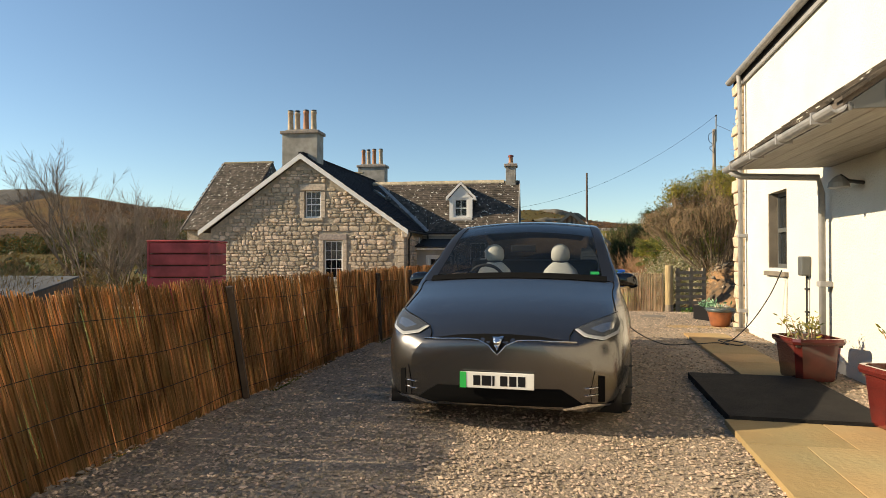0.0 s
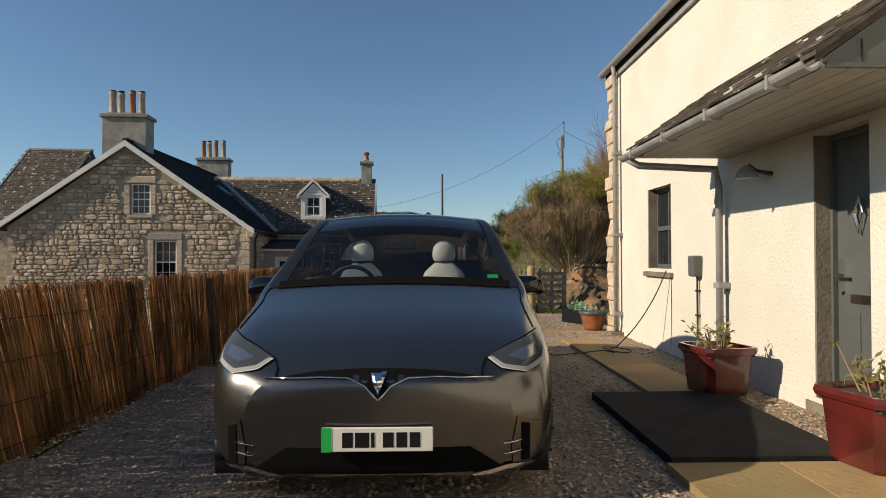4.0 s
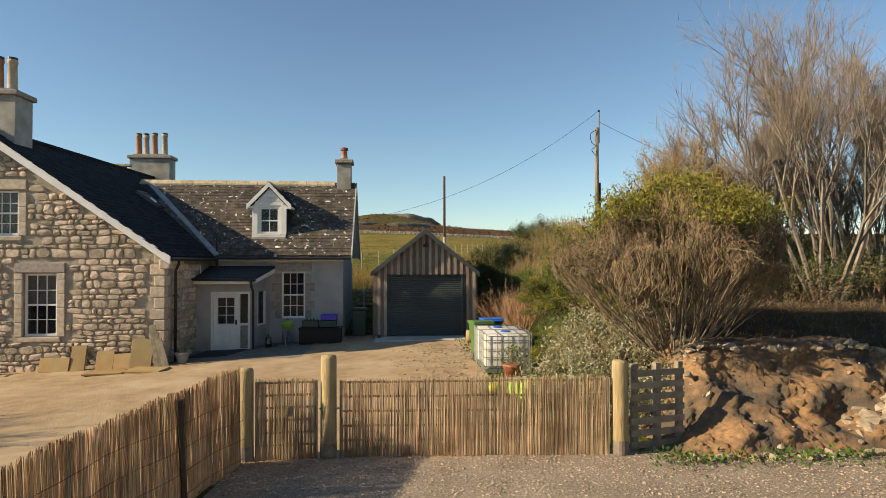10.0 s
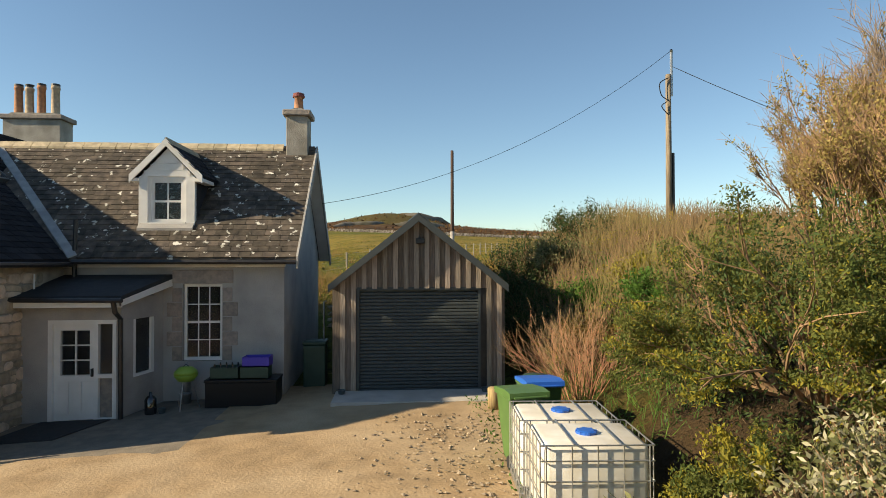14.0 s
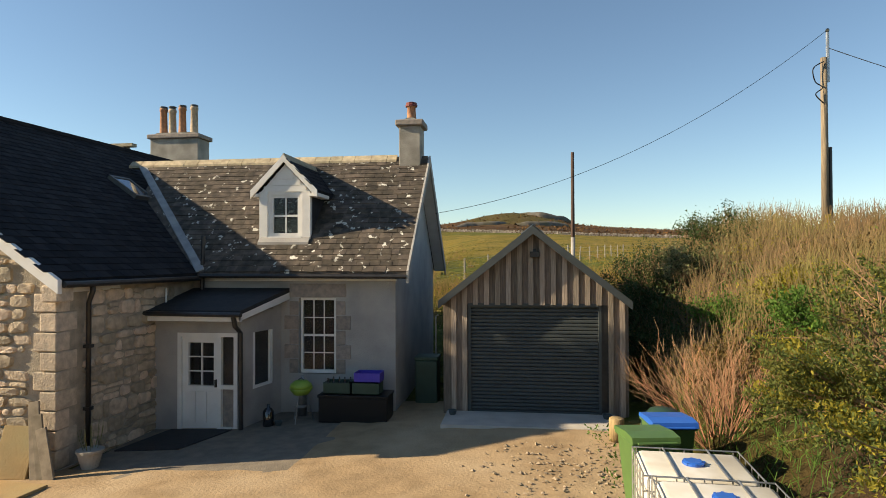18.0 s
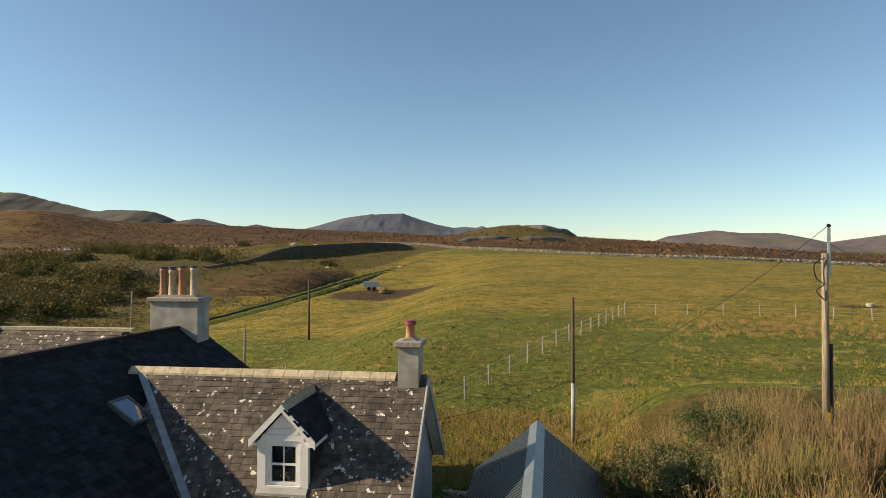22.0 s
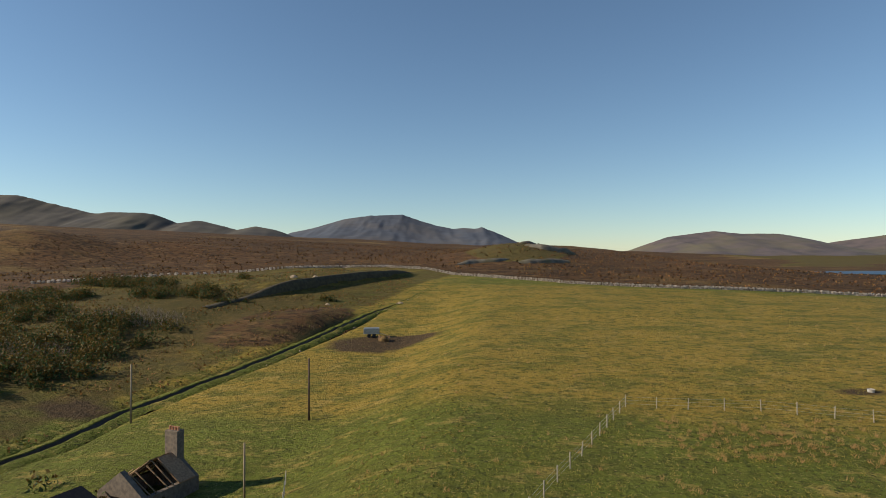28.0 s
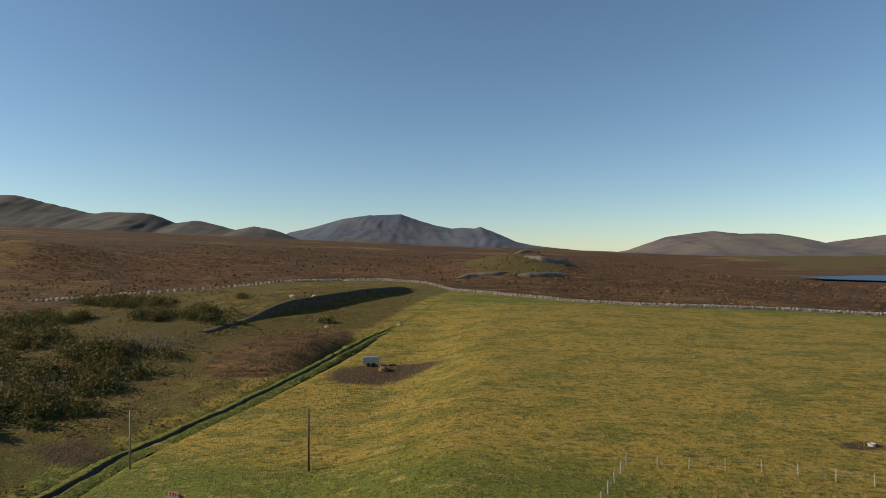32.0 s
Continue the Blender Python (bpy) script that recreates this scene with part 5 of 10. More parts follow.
for side in (1, -1):
    pts = [Vector(skin(2.97 + 0.78 * i / 14, (0.155 + 0.06 * i / 14) / 0.715, side)) + Vector((0, 0, 0.004)) for i in range(15)]
    car_part("roof_seam", tube(pts, 0.003, 6), "car_black", "seam of the upward-opening door")
car_part("roof_seam", tube([Vector(skin(2.97, (0.155 - 0.31 * i / 10) / 0.715 if i <= 5 else (0.31 * i / 10 - 0.155) / 0.715, 1 if i <= 5 else -1)) + Vector((0, 0, 0.004)) for i in range(11)], 0.002, 6), "void_black", "front seam of the roof doors")
car_part("tail_spoiler", patch(3.95, 4.2, 0, 0.95, 6, 24, off=0.012), "car_paint", "painted roof spoiler")
car_part("tailgate_glass", patch(4.2, 4.8, 0, 0.95, 12, 24), "roof_glass")
car_part("tailgate", patch(4.8, 5.04, 0, 5, 10, 40), "car_paint")
car_part("underbody", box(-0.86, 0.86, 0.2, 4.85, 0.17, 0.34), "car_black")
# nose details
decal([(-0.50, 0.695), (-0.3, 0.722), (-0.1, 0.733), (0.1, 0.733), (0.3, 0.722), (0.50, 0.695), (0.3, 0.699), (0.13, 0.696), (0.06, 0.67), (0, 0.612), (-0.06, 0.67), (-0.13, 0.696), (-0.3, 0.699)], "void_black", "grille_slot", "thin black slot under the bonnet")
chrome_line = [on_front(x, z, 0.007) for x, z in ((-0.55, 0.69), (-0.4, 0.692), (-0.28, 0.698), (-0.14, 0.697), (-0.06, 0.668), (-0.02, 0.62), (0, 0.604), (0.02, 0.62), (0.06, 0.668), (0.14, 0.697), (0.28, 0.698), (0.4, 0.692), (0.55, 0.69))]
car_part("chrome_strip", tube(chrome_line, 0.0045, 6), "chrome", "thin chrome strip")
decal([(-0.04, 0.716), (0.04, 0.716), (0.032, 0.704), (0.010, 0.700), (0.0, 0.630), (-0.010, 0.700), (-0.032, 0.704)], "chrome", "badge", "plain wedge-shaped chrome badge", off=0.012)
decal([(-0.60, 0.262), (-0.50, 0.33), (-0.44, 0.37), (0.44, 0.37), (0.50, 0.33), (0.60, 0.262), (0.5, 0.245), (-0.5, 0.245)], "void_black", "lower_grille", "wide black lower air intake")
plate_at = on_front(0, 0.425, 0.0).y
plate = part("number_plate", box(-0.26, 0.26, plate_at - 0.032, plate_at - 0.016, 0.368, 0.480, 0.004), "plate", car, "white number plate with a green band")
part("green_band", box(-0.262, -0.216, plate_at - 0.0345, plate_at - 0.03, 0.368, 0.480), "plate_green", plate)
for i, w in enumerate((0.05, 0.05, 0.016, 0.016, 0.05, 0.05, 0.05)):
    x = (-0.165, -0.105, -0.055, -0.03, 0.025, 0.088, 0.15)[i]
    part("plate_bar", box(x, x + w, plate_at - 0.0335, plate_at - 0.031, 0.388, 0.458), "car_black", plate)
part("plate_holder", box(-0.2, 0.2, plate_at - 0.02, plate_at + 0.06, 0.375, 0.465), "car_black", plate)
for side in (1, -1):
    out = [(0.535, 0.765), (0.60, 0.722), (0.73, 0.700), (0.84, 0.735), (0.865, 0.795), (0.845, 0.855), (0.77, 0.838), (0.65, 0.806)]
    edge = [on_front(side * x, z, 0.006) for x, z in ((0.855, 0.862), (0.77, 0.844), (0.65, 0.812), (0.53, 0.768), (0.50, 0.73), (0.50, 0.698))]
    car_part("shut_line", tube(edge, 0.004, 5), "void_black")
    lamp = decal([(side * x, z) for x, z in out], "car_black", "headlight", "swept headlight behind a clear cover", off=0.004)
    decal([(side * x, z) for x, z in ((0.535, 0.765), (0.60, 0.722), (0.73, 0.700), (0.84, 0.735), (0.86, 0.790), (0.83, 0.752), (0.73, 0.720), (0.615, 0.738), (0.56, 0.770))], "lamp_white", "light_strip", parent=lamp, off=0.009)
    decal([(side * x, z) for x, z in ((0.64, 0.770), (0.72, 0.747), (0.81, 0.770), (0.815, 0.810), (0.73, 0.800))], "chrome", "reflector", parent=lamp, off=0.008)
    decal([(side * x, z) for x, z in out], "lamp_clear", "lamp_cover", parent=lamp, off=0.016)
    rec = decal([(side * x, z) for x, z in ((0.65, 0.27), (0.64, 0.36), (0.67, 0.50), (0.75, 0.47), (0.80, 0.46), (0.80, 0.30), (0.75, 0.27))], "car_paint", "fog_recess", off=0.006)
    decal([(side * x, z) for x, z in ((0.69, 0.28), (0.69, 0.47), (0.735, 0.46), (0.735, 0.28))], "void_black", "air_slot", "black vertical air slot", parent=rec, off=0.010)
    for z in (0.335, 0.385):
        pts = [on_front(side * x, z + 0.1 * (x - 0.66), 0.012) for x in (0.60, 0.63, 0.66, 0.69)]
        part("chrome_fin", tube(pts, 0.003, 6), "chrome", rec, smooth=True)
    decal([(side * x, z) for x, z in ((0.45, 0.235), (0.62, 0.275), (0.83, 0.262), (0.85, 0.25), (0.62, 0.252), (0.46, 0.222))], "chrome", "splitter_blade", off=0.012)
    # wheels
    for y in (0.93, 3.9):
        wh = part("wheel", bmesh.new(), "tyre", car)
        prof = [(0.24, -0.12), (0.33, -0.125), (0.365, -0.09), (0.37, 0.0), (0.365, 0.09), (0.33, 0.125), (0.24, 0.12)]
        turn = Matrix.Translation((side * 0.84, y, 0.365)) @ Matrix.Rotation(radians(90), 4, "Y")
        bm = lathe(prof, 32)
        bmesh.ops.transform(bm, matrix=turn, verts=bm.verts[:])
        part("tyre", bm, "tyre", wh, smooth=True)
        bm = lathe([(0.235, -0.1), (0.24, -0.09), (0.2, 0.06 * side), (0.03, 0.075 * side)], 24)
        bmesh.ops.transform(bm, matrix=turn, verts=bm.verts[:])
        bmesh.ops.recalc_face_normals(bm, faces=bm.faces[:])
        part("rim", bm, "rim", wh, "silver alloy rim")
        for k in range(14):
            a = 2 * math.pi * k / 14
            bm = bm_box(bmesh.new(), -0.126, 0.126, -0.006, 0.006, 0.36, 0.374, Matrix.Translation((side * 0.84, y, 0.365)) @ Matrix.Rotation(a, 4, "X"))
            part("tread_block", bm, "tyre", wh)
    # mirrors
    mb = Matrix.Translation((side * 0.985, 1.60, 1.065))
    bm = bmesh.new()
    bmesh.ops.create_uvsphere(bm, u_segments=16, v_segments=10, radius=1.0)
    for v in bm.verts:
        q = [math.copysign(abs(c) ** 0.65, c) for c in v.co]
        v.co = Vector((q[0] * 0.115 - 0.02 * side * q[2], q[1] * 0.06 + (0.03 if q[1] > 0 else 0), q[2] * 0.072))
    bmesh.ops.transform(bm, matrix=mb, verts=bm.verts[:])
    mir = part("door_mirror", bm, "roof_glass", car, "dark door mirror", True)
    part("mirror_foot", tube([(side * 0.90, 1.62, 0.985), (side * 0.96, 1.61, 1.02)], 0.025, 8), "car_black", mir)
    part("mirror_blade", tube([(side * 0.92, 1.55, 1.0), (side * 1.08, 1.57, 1.02)], 0.012, 6), "chrome", mir)
# cabin
part("cabin_floor", box(-0.84, 0.84, 1.3, 4.5, 0.40, 0.44), "cabin", car)
part("dashboard", prism([(1.40, 0.7), (1.38, 1.04), (1.72, 1.07), (1.92, 1.02), (2.0, 0.9), (2.0, 0.6)], -0.8, 0.8, "x"), "cabin", car, "dark dashboard")
part("rear_bulkhead", box(-0.8, 0.8, 3.45, 3.6, 0.44, 1.25, 0.05), "cabin", car)
part("headliner", patch(2.72, 4.2, 0, 0.9, 10, 12, off=-0.04), "cabin", car)


def seat_back(x, y):
    st = part("front_seat", bmesh.new(), "seat_white", car, "pale leather front seat")
    bm = bmesh.new()
    prof = ((0.55, 0.21, 0.10), (0.72, 0.225, 0.12), (0.95, 0.225, 0.12), (1.07, 0.205, 0.105), (1.15, 0.165, 0.09), (1.20, 0.115, 0.075), (1.235, 0.07, 0.06))
    rings = []
    for z, w, d in prof:
        lean = (z - 0.55) * 0.22
        r = []
        for k in range(16):
            a = 2 * math.pi * k / 16
            ca, sa = math.cos(a), math.sin(a)
            r.append(bm.verts.new((x + w * math.copysign(abs(ca) ** 0.6, ca), y + lean + d * math.copysign(abs(sa) ** 0.7, sa), z)))
        rings.append(r)
    for a, b in zip(rings, rings[1:]):
        for k in range(16):
            bm.faces.new((a[k], a[(k + 1) % 16], b[(k + 1) % 16], b[k]))
    bm.faces.new(rings[-1])
    part("backrest", bm, "seat_white", st, smooth=True)
    bm = bmesh.new()
    bmesh.ops.create_uvsphere(bm, u_segments=18, v_segments=12, radius=1.0)
    for v in bm.verts:
        c = v.co
        v.co = Vector((x + c.x * 0.102 * (1 - 0.14 * c.z), y + 0.17 + c.y * 0.065, 1.322 + 0.105 * math.copysign(abs(c.z) ** 0.75, c.z)))
    part("headrest", bm, "seat_white", st, smooth=True)
    part("headrest_collar", lathe([(0.075, 0), (0.09, 0.015), (0.075, 0.03)], 16, (x, y + 0.165, 1.215)), "cabin", st)
    part("cushion", box(x - 0.25, x + 0.25, y - 0.45, y + 0.12, 0.44, 0.62, 0.05), "seat_white", st, smooth=True)


seat_back(-0.345, 2.22)
seat_back(0.37, 2.22)
ring_pts = []
for k in range(25):
    a = 2 * math.pi * k / 24
    ring_pts.append((-0.36 + 0.175 * math.cos(a), 1.86 - 0.07 * math.sin(a), 1.05 + 0.155 * math.sin(a)))
wheel = part("steering_wheel", tube(ring_pts, 0.017, 8, False), "cabin", car, "dark steering wheel", True)
part("wheel_hub", box(-0.45, -0.29, 1.83, 1.88, 0.95, 1.05, 0.02), "cabin", wheel)
part("rear_view_mirror", box(-0.13, 0.13, 2.02, 2.05, 1.34, 1.41, 0.012), "cabin", car)
part("windscreen_sticker", box(0.67, 0.75, 0, 0.003, 0, 0.055), "sticker_green", car, "small green windscreen sticker").matrix_local = Matrix.Translation((0.0, 1.50, 1.125)) @ Matrix.Rotation(radians(-64), 4, "X")
part("charge_plug", tube([(0.93, 4.3, 0.95), (1.05, 4.3, 0.93)], 0.03, 8), "car_black", car)


# ---- the white house ----
WB = Matrix.Translation((3.36, 8.83, 0)) @ Matrix.Rotation(radians(90 - 3.8 - 180), 4, "Z")
# in its own frame: x runs along the drive towards the viewer's start (from y = 8.83 backwards), y into the house, z up


def wpos(u, d, z):
    return WB @ Vector((u, d, z))


white = thing("white_house", "white roughcast house with grey gutters, door and canopy", "house", (0, 0, 0))


def wpart(name, bm, mat, parent=None, label="", smooth=False):
    bmesh.ops.transform(bm, matrix=WB, verts=bm.verts[:])
    return part(name, bm, mat, parent or white, label, smooth)


# openings: far window, door, near window
W1, WD, W2 = (-0.82, 0.0, 1.12, 2.21), (2.86, 3.48, 0.12, 2.24), (4.94, 5.9, 1.04, 2.32)
wpart("wall", strip_wall([(-2.12, 4.32), (16, 4.32)], -0.3, [W1, WD, W2], 0.0, 0.32), "render_white", label="sunlit white roughcast wall")
wpart("gable_wall", box(-2.47, -2.12, 0.12, 6.5, -0.3, 4.3), "warm_stone", label="stone end wall")
wpart("back_wall", box(-2.47, 16, 6.5, 6.8, -0.3, 4.3), "render_white")
wpart("end_wall", box(16, 16.3, 0.0, 6.8, -0.3, 4.3), "render_white")
wpart("inner_partition", box(-2.0, 16, 2.6, 2.7, -0.2, 4.2), "dark_room")
wpart("inner_floor", box(-2.1, 16, 0.33, 6.5, -0.25, 0.1), "dark_room")
wpart("roof", prism([(-0.05, 4.26), (-0.05, 4.40), (3.4, 7.0), (7.1, 4.36), (7.1, 4.22)], -2.62, 16.5, "x"), "slate_dark", label="dark slate roof above the eaves")
wpart("eaves_board", box(-2.55, 16, -0.045, -0.012, 4.2, 4.32), "grey_pipe")
bm = prism([(-0.12 + 0.065 * math.cos(a), 4.38 + 0.065 * math.sin(a)) for a in (math.pi + math.pi * k / 8 for k in range(9))] + [(-0.06, 4.38), (-0.075, 4.36), (-0.12, 4.33), (-0.165, 4.36), (-0.18, 4.38)], -2.62, 16, "x")
wpart("gutter", bm, "grey_pipe", label="half-round grey gutter")
rngw = random.Random(3)
z = -0.25
i = 0
while z < 4.2:
    h = 0.12 + 0.17 * rngw.random()
    d = 0.28 + 0.2 * rngw.random()
    w = 0.16 + 0.05 * rngw.random()
    bm = box(-2.42 - w * 0.35, -2.14, -0.05 - 0.06 * rngw.random(), d, z + 0.003, min(z + h, 4.25) - 0.004, 0.02)
    for v in bm.verts:
        v.co += Vector((0.035, 0.035, 0.012)) * noise.noise(v.co * 9)
    wpart("quoin", bm, "warm_stone", smooth=False)
    z += h
wpart("quoin_backing", box(-2.47, -2.12, 0.03, 0.3, -0.3, 4.3), "warm_stone")


def wpipe(u, off, z0, z1, top=True):
    pts = [(u, -off, z0), (u, -off, z1 - 0.28), (u, -off - 0.01, z1 - 0.1), (u, -0.12, z1 + 0.03)] if top else [(u, -off, z0), (u, -off, z1)]
    return wpart("downpipe", tube(pts, 0.036, 10), "grey_pipe", label="round grey downpipe", smooth=True)


dp = wpipe(-1.98, 0.10, 0.1, 4.3)
for z in (0.35, 1.6, 2.9):
    wpart("pipe_bracket", box(-2.04, -1.92, -0.14, 0.0, z, z + 0.06, 0.008), "grey_pipe", dp)
wpart("gully", box(-2.1, -1.86, -0.22, 0.0, 0.0, 0.09, 0.01), "concrete")


def wwindow(h, label):
    u0, u1, z0, z1 = h
    fr = wpart("window", strip_wall([(u0, z1), (u1, z1)], z0, [(u0 + 0.055, u1 - 0.055, z0 + 0.06, z0 + (z1 - z0) * 0.5 - 0.03), (u0 + 0.055, u1 - 0.055, z0 + (z1 - z0) * 0.5 + 0.03, z1 - 0.055)], 0.12, 0.2), "frame_grey", label=label)
    mid = (u0 + u1) / 2
    wpart("glazing_bar", box(mid - 0.014, mid + 0.014, 0.13, 0.18, z0 + 0.06, z1 - 0.055), "frame_grey", fr)
    for a, b in ((z0 + 0.06, z0 + (z1 - z0) * 0.5 - 0.03), (z0 + (z1 - z0) * 0.5 + 0.03, z1 - 0.055)):
        for c, d in ((u0 + 0.055, mid - 0.014), (mid + 0.014, u1 - 0.055)):
            wpart("pane", box(c, d, 0.15, 0.156, a, b), "pane", fr)
    wpart("inner_sill", box(u0 - 0.02, u1 + 0.02, 0.06, 0.14, z0 - 0.05, z0 + 0.012), "frame_grey", fr)
    wpart("window_sill", box(u0 - 0.06, u1 + 0.06, -0.055, 0.13, z0 - 0.11, z0 - 0.045, 0.01), "concrete", fr, "cast concrete sill")
    for c, d in ((u0 - 0.001, u0 + 0.03), (u1 - 0.03, u1 + 0.001)):
        wpart("reveal", box(c, d, 0.004, 0.12, z0 - 0.04, z1), "concrete", fr)
    return fr


wwindow(W1, "grey-framed casement window in the white wall")
wwindow(W2, "grey-framed window with a concrete sill")
d = wpart("front_door", box(WD[0] + 0.05, WD[1] - 0.02, 0.16, 0.21, WD[2], WD[3] - 0.05), "frame_grey", label="grey panelled front door")
for a, b, c, e in ((WD[0], WD[0] + 0.05, WD[2], WD[3]), (WD[1] - 0.02, WD[1], WD[2], WD[3]), (WD[0] + 0.05, WD[1] - 0.02, WD[3] - 0.05, WD[3])):
    wpart("door_frame", box(a, b, 0.12, 0.22, c, e), "frame_grey", d)
wpart("door_handle", box(WD[0] + 0.1, WD[0] + 0.13, 0.10, 0.16, 1.0, 1.26, 0.006), "chrome", d, "long steel door handle")
wpart("lever", box(WD[0] + 0.1, WD[0] + 0.22, 0.085, 0.105, 1.12, 1.14), "chrome", d)
wpart("letter_box", box(WD[0] + 0.2, WD[1] - 0.1, 0.145, 0.16, 0.92, 0.99, 0.004), "chrome", d, "steel letter plate")
for k in range(2):
    wpart("door_panel", box(WD[0] + 0.12 + k * 0.22, WD[0] + 0.3 + k * 0.22, 0.15, 0.16, 0.3, 0.85, 0.004), "frame_grey", d)
wpart("door_ornament", tube([(WD[0] + 0.33, 0.13, 1.72), (WD[0] + 0.28, 0.125, 1.6), (WD[0] + 0.33, 0.13, 1.45), (WD[0] + 0.38, 0.125, 1.6), (WD[0] + 0.33, 0.13, 1.72)], 0.012, 6), "chrome", d)
wpart("step", box(WD[0] - 0.1, WD[1] + 0.1, -0.02, 0.16, -0.1, 0.12), "concrete", d)
wpart("door_reveal", box(WD[0] - 0.0, WD[0] + 0.02, 0.002, 0.12, 0.0, WD[3]), "concrete", d)
# canopy over the door
CU0, CU1 = 1.46, 4.47
can = wpart("canopy", prism([(-0.02, 3.00), (-0.02, 3.06), (-1.02, 2.36), (-1.02, 2.31)], CU0, CU1, "x"), "slate", label="lean-to slate canopy with a board soffit")
for i in range(6):
    a, b = 0.0 - i * 0.162, 0.0 - (i + 1) * 0.162
    wpart("soffit_board", box(CU0 + 0.02, CU1 - 0.02, b + 0.003, a - 0.003, 2.285, 2.302), "soffit", can)
wpart("canopy_fascia", box(CU0, CU1, -0.99, -0.965, 2.275, 2.335), "grey_pipe", can)
for u in (CU1 - 0.03, CU0):
    wpart("canopy_cheek", prism([(-0.01, 2.30), (-0.01, 3.01), (-0.98, 2.33), (-0.98, 2.30)], u, u + 0.03, "x"), "frame_grey", can, "grey boarded canopy end")
for k in range(1, 5):
    wpart("cheek_batten", box(CU1, CU1 + 0.006, -k * 0.19 - 0.006, -k * 0.19, 2.31, 2.98 - k * 0.135), "black_pipe", can)
wpart("cheek_rail", box(CU1, CU1 + 0.008, -0.96, 0.0, 2.285, 2.312), "frame_grey", can)
wpart("verge_slate", prism([(0.0, 3.06), (0.0, 3.085), (-1.04, 2.37), (-1.04, 2.34)], CU1 - 0.1, CU1 + 0.04, "x"), "slate", can)
slc = Vector((0, 1.0, 0.70))
sv = WB.to_3x3() @ slc
su = WB.to_3x3() @ Vector((1, 0, 0))
slates(can, WB @ Vector((CU0 - 0.03, -1.03, 2.365)), su, sv, lambda d: 0.0, lambda d: CU1 - CU0 + 0.04, 1.2, 0.26, 0.17, "slate", rngw, 150)
bm = prism([(-1.06 + 0.055 * math.cos(a), 2.31 + 0.055 * math.sin(a)) for a in (math.pi + math.pi * k / 8 for k in range(9))] + [(-1.015, 2.31), (-1.025, 2.285), (-1.06, 2.27), (-1.095, 2.285), (-1.105, 2.31)], CU0 - 0.06, CU1 + 0.03, "x")
wpart("canopy_gutter", bm, "grey_pipe", can, "half-round grey gutter")
for k in range(4):
    u = CU0 + 0.3 + k * 0.8
    wpart("gutter_clip", box(u, u + 0.03, -1.12, -0.99, 2.245, 2.33), "grey_pipe", can)
dp = wpart("canopy_downpipe", tube([(1.55, -1.06, 2.26), (1.55, -0.95, 2.20), (1.5, -0.14, 2.17), (1.46, -0.09, 2.0), (1.46, -0.09, 0.05)], 0.036, 10), "grey_pipe", label="grey downpipe", smooth=True)
wpart("pipe_bracket", box(1.40, 1.52, -0.13, 0.0, 0.95, 1.01, 0.006), "grey_pipe", dp)
lamp = wpart("wall_lamp", tube([(2.28, 0.0, 2.02), (2.28, -0.14, 2.04), (2.24, -0.2, 2.1)], 0.02, 8), "black_pipe", label="swan-neck outdoor wall lamp")
wpart("shade", lathe([(0.10, 0), (0.09, 0.05), (0.05, 0.1), (0.02, 0.12)], 14, (2.24, -0.21, 1.98)), "grey_pipe", lamp)
wpart("movement_joint", box(4.62, 4.64, -0.006, 0.0, 0.1, 4.1), "render_white")
wpart("plinth_line", box(-2.1, 16, -0.012, 0.0, -0.2, 0.16), "render_white")

# charge point with its stand pipe
cp = thing("charge_point", "slim dark wall charger on the white wall", "charger", (0, 0, 0))
bm = box(0.73, 0.88, -0.11, 0.0, 1.05, 1.29, 0.02)
for v in bm.verts:
    v.co.x += 0.05 * (v.co.z - 1.17) * (1 if v.co.x > 0.805 else -1)
wpart("charger_body", bm, "frame_grey", cp, "tapered grey charger body")
wpart("conduit", tube([(0.805, -0.03, 1.06), (0.805, -0.03, 0.02)], 0.012, 8), "cable", cp)
for z in (0.3, 0.6, 0.88):
    wpart("conduit_clip", box(0.785, 0.825, -0.05, 0.0, z, z + 0.02), "cable", cp)


def hang(points, n=10):
    """A smooth curve through points."""
    P = [Vector(p) for p in points]
    out = []
    for i in range(len(P) - 1):
        a, b, c, d = P[max(0, i - 1)], P[i], P[i + 1], P[min(len(P) - 1, i + 2)]
        for k in range(n):
            t = k / n
            out.append(0.5 * ((2 * b) + (c - a) * t + (2 * a - 5 * b + 4 * c - d) * t * t + (3 * b - a - 3 * c + d) * t**3))
    out.append(P[-1])
    return out


ground_loop = [(3.30, 8.85, 1.10), (3.18, 8.95, 0.75), (2.98, 9.05, 0.38), (2.75, 9.1, 0.12), (2.6, 9.0, 0.09), (2.7, 8.75, 0.085), (2.85, 8.9, 0.09), (2.7, 9.12, 0.10), (2.52, 9.0, 0.12), (2.6, 8.8, 0.085), (2.45, 8.85, 0.10), (2.1, 8.75, 0.09), (1.7, 8.65, 0.10), (1.3, 8.6, 0.30), (1.05, 8.6, 0.62), (0.92, 8.58, 0.9)]
cable = solid("charging_cable", tube(hang(ground_loop), 0.0075, 6), "cable", "black charging cable looped on the paving and plugged into the car", "cable", smooth=True)
thin = solid("wall_wire", tube(hang([(3.36, 8.83, 1.05), (3.35, 8.82, 0.6), (3.35, 8.84, 0.1)]), 0.004, 5), "cable", "thin black wire hanging from the window sill", "wire")


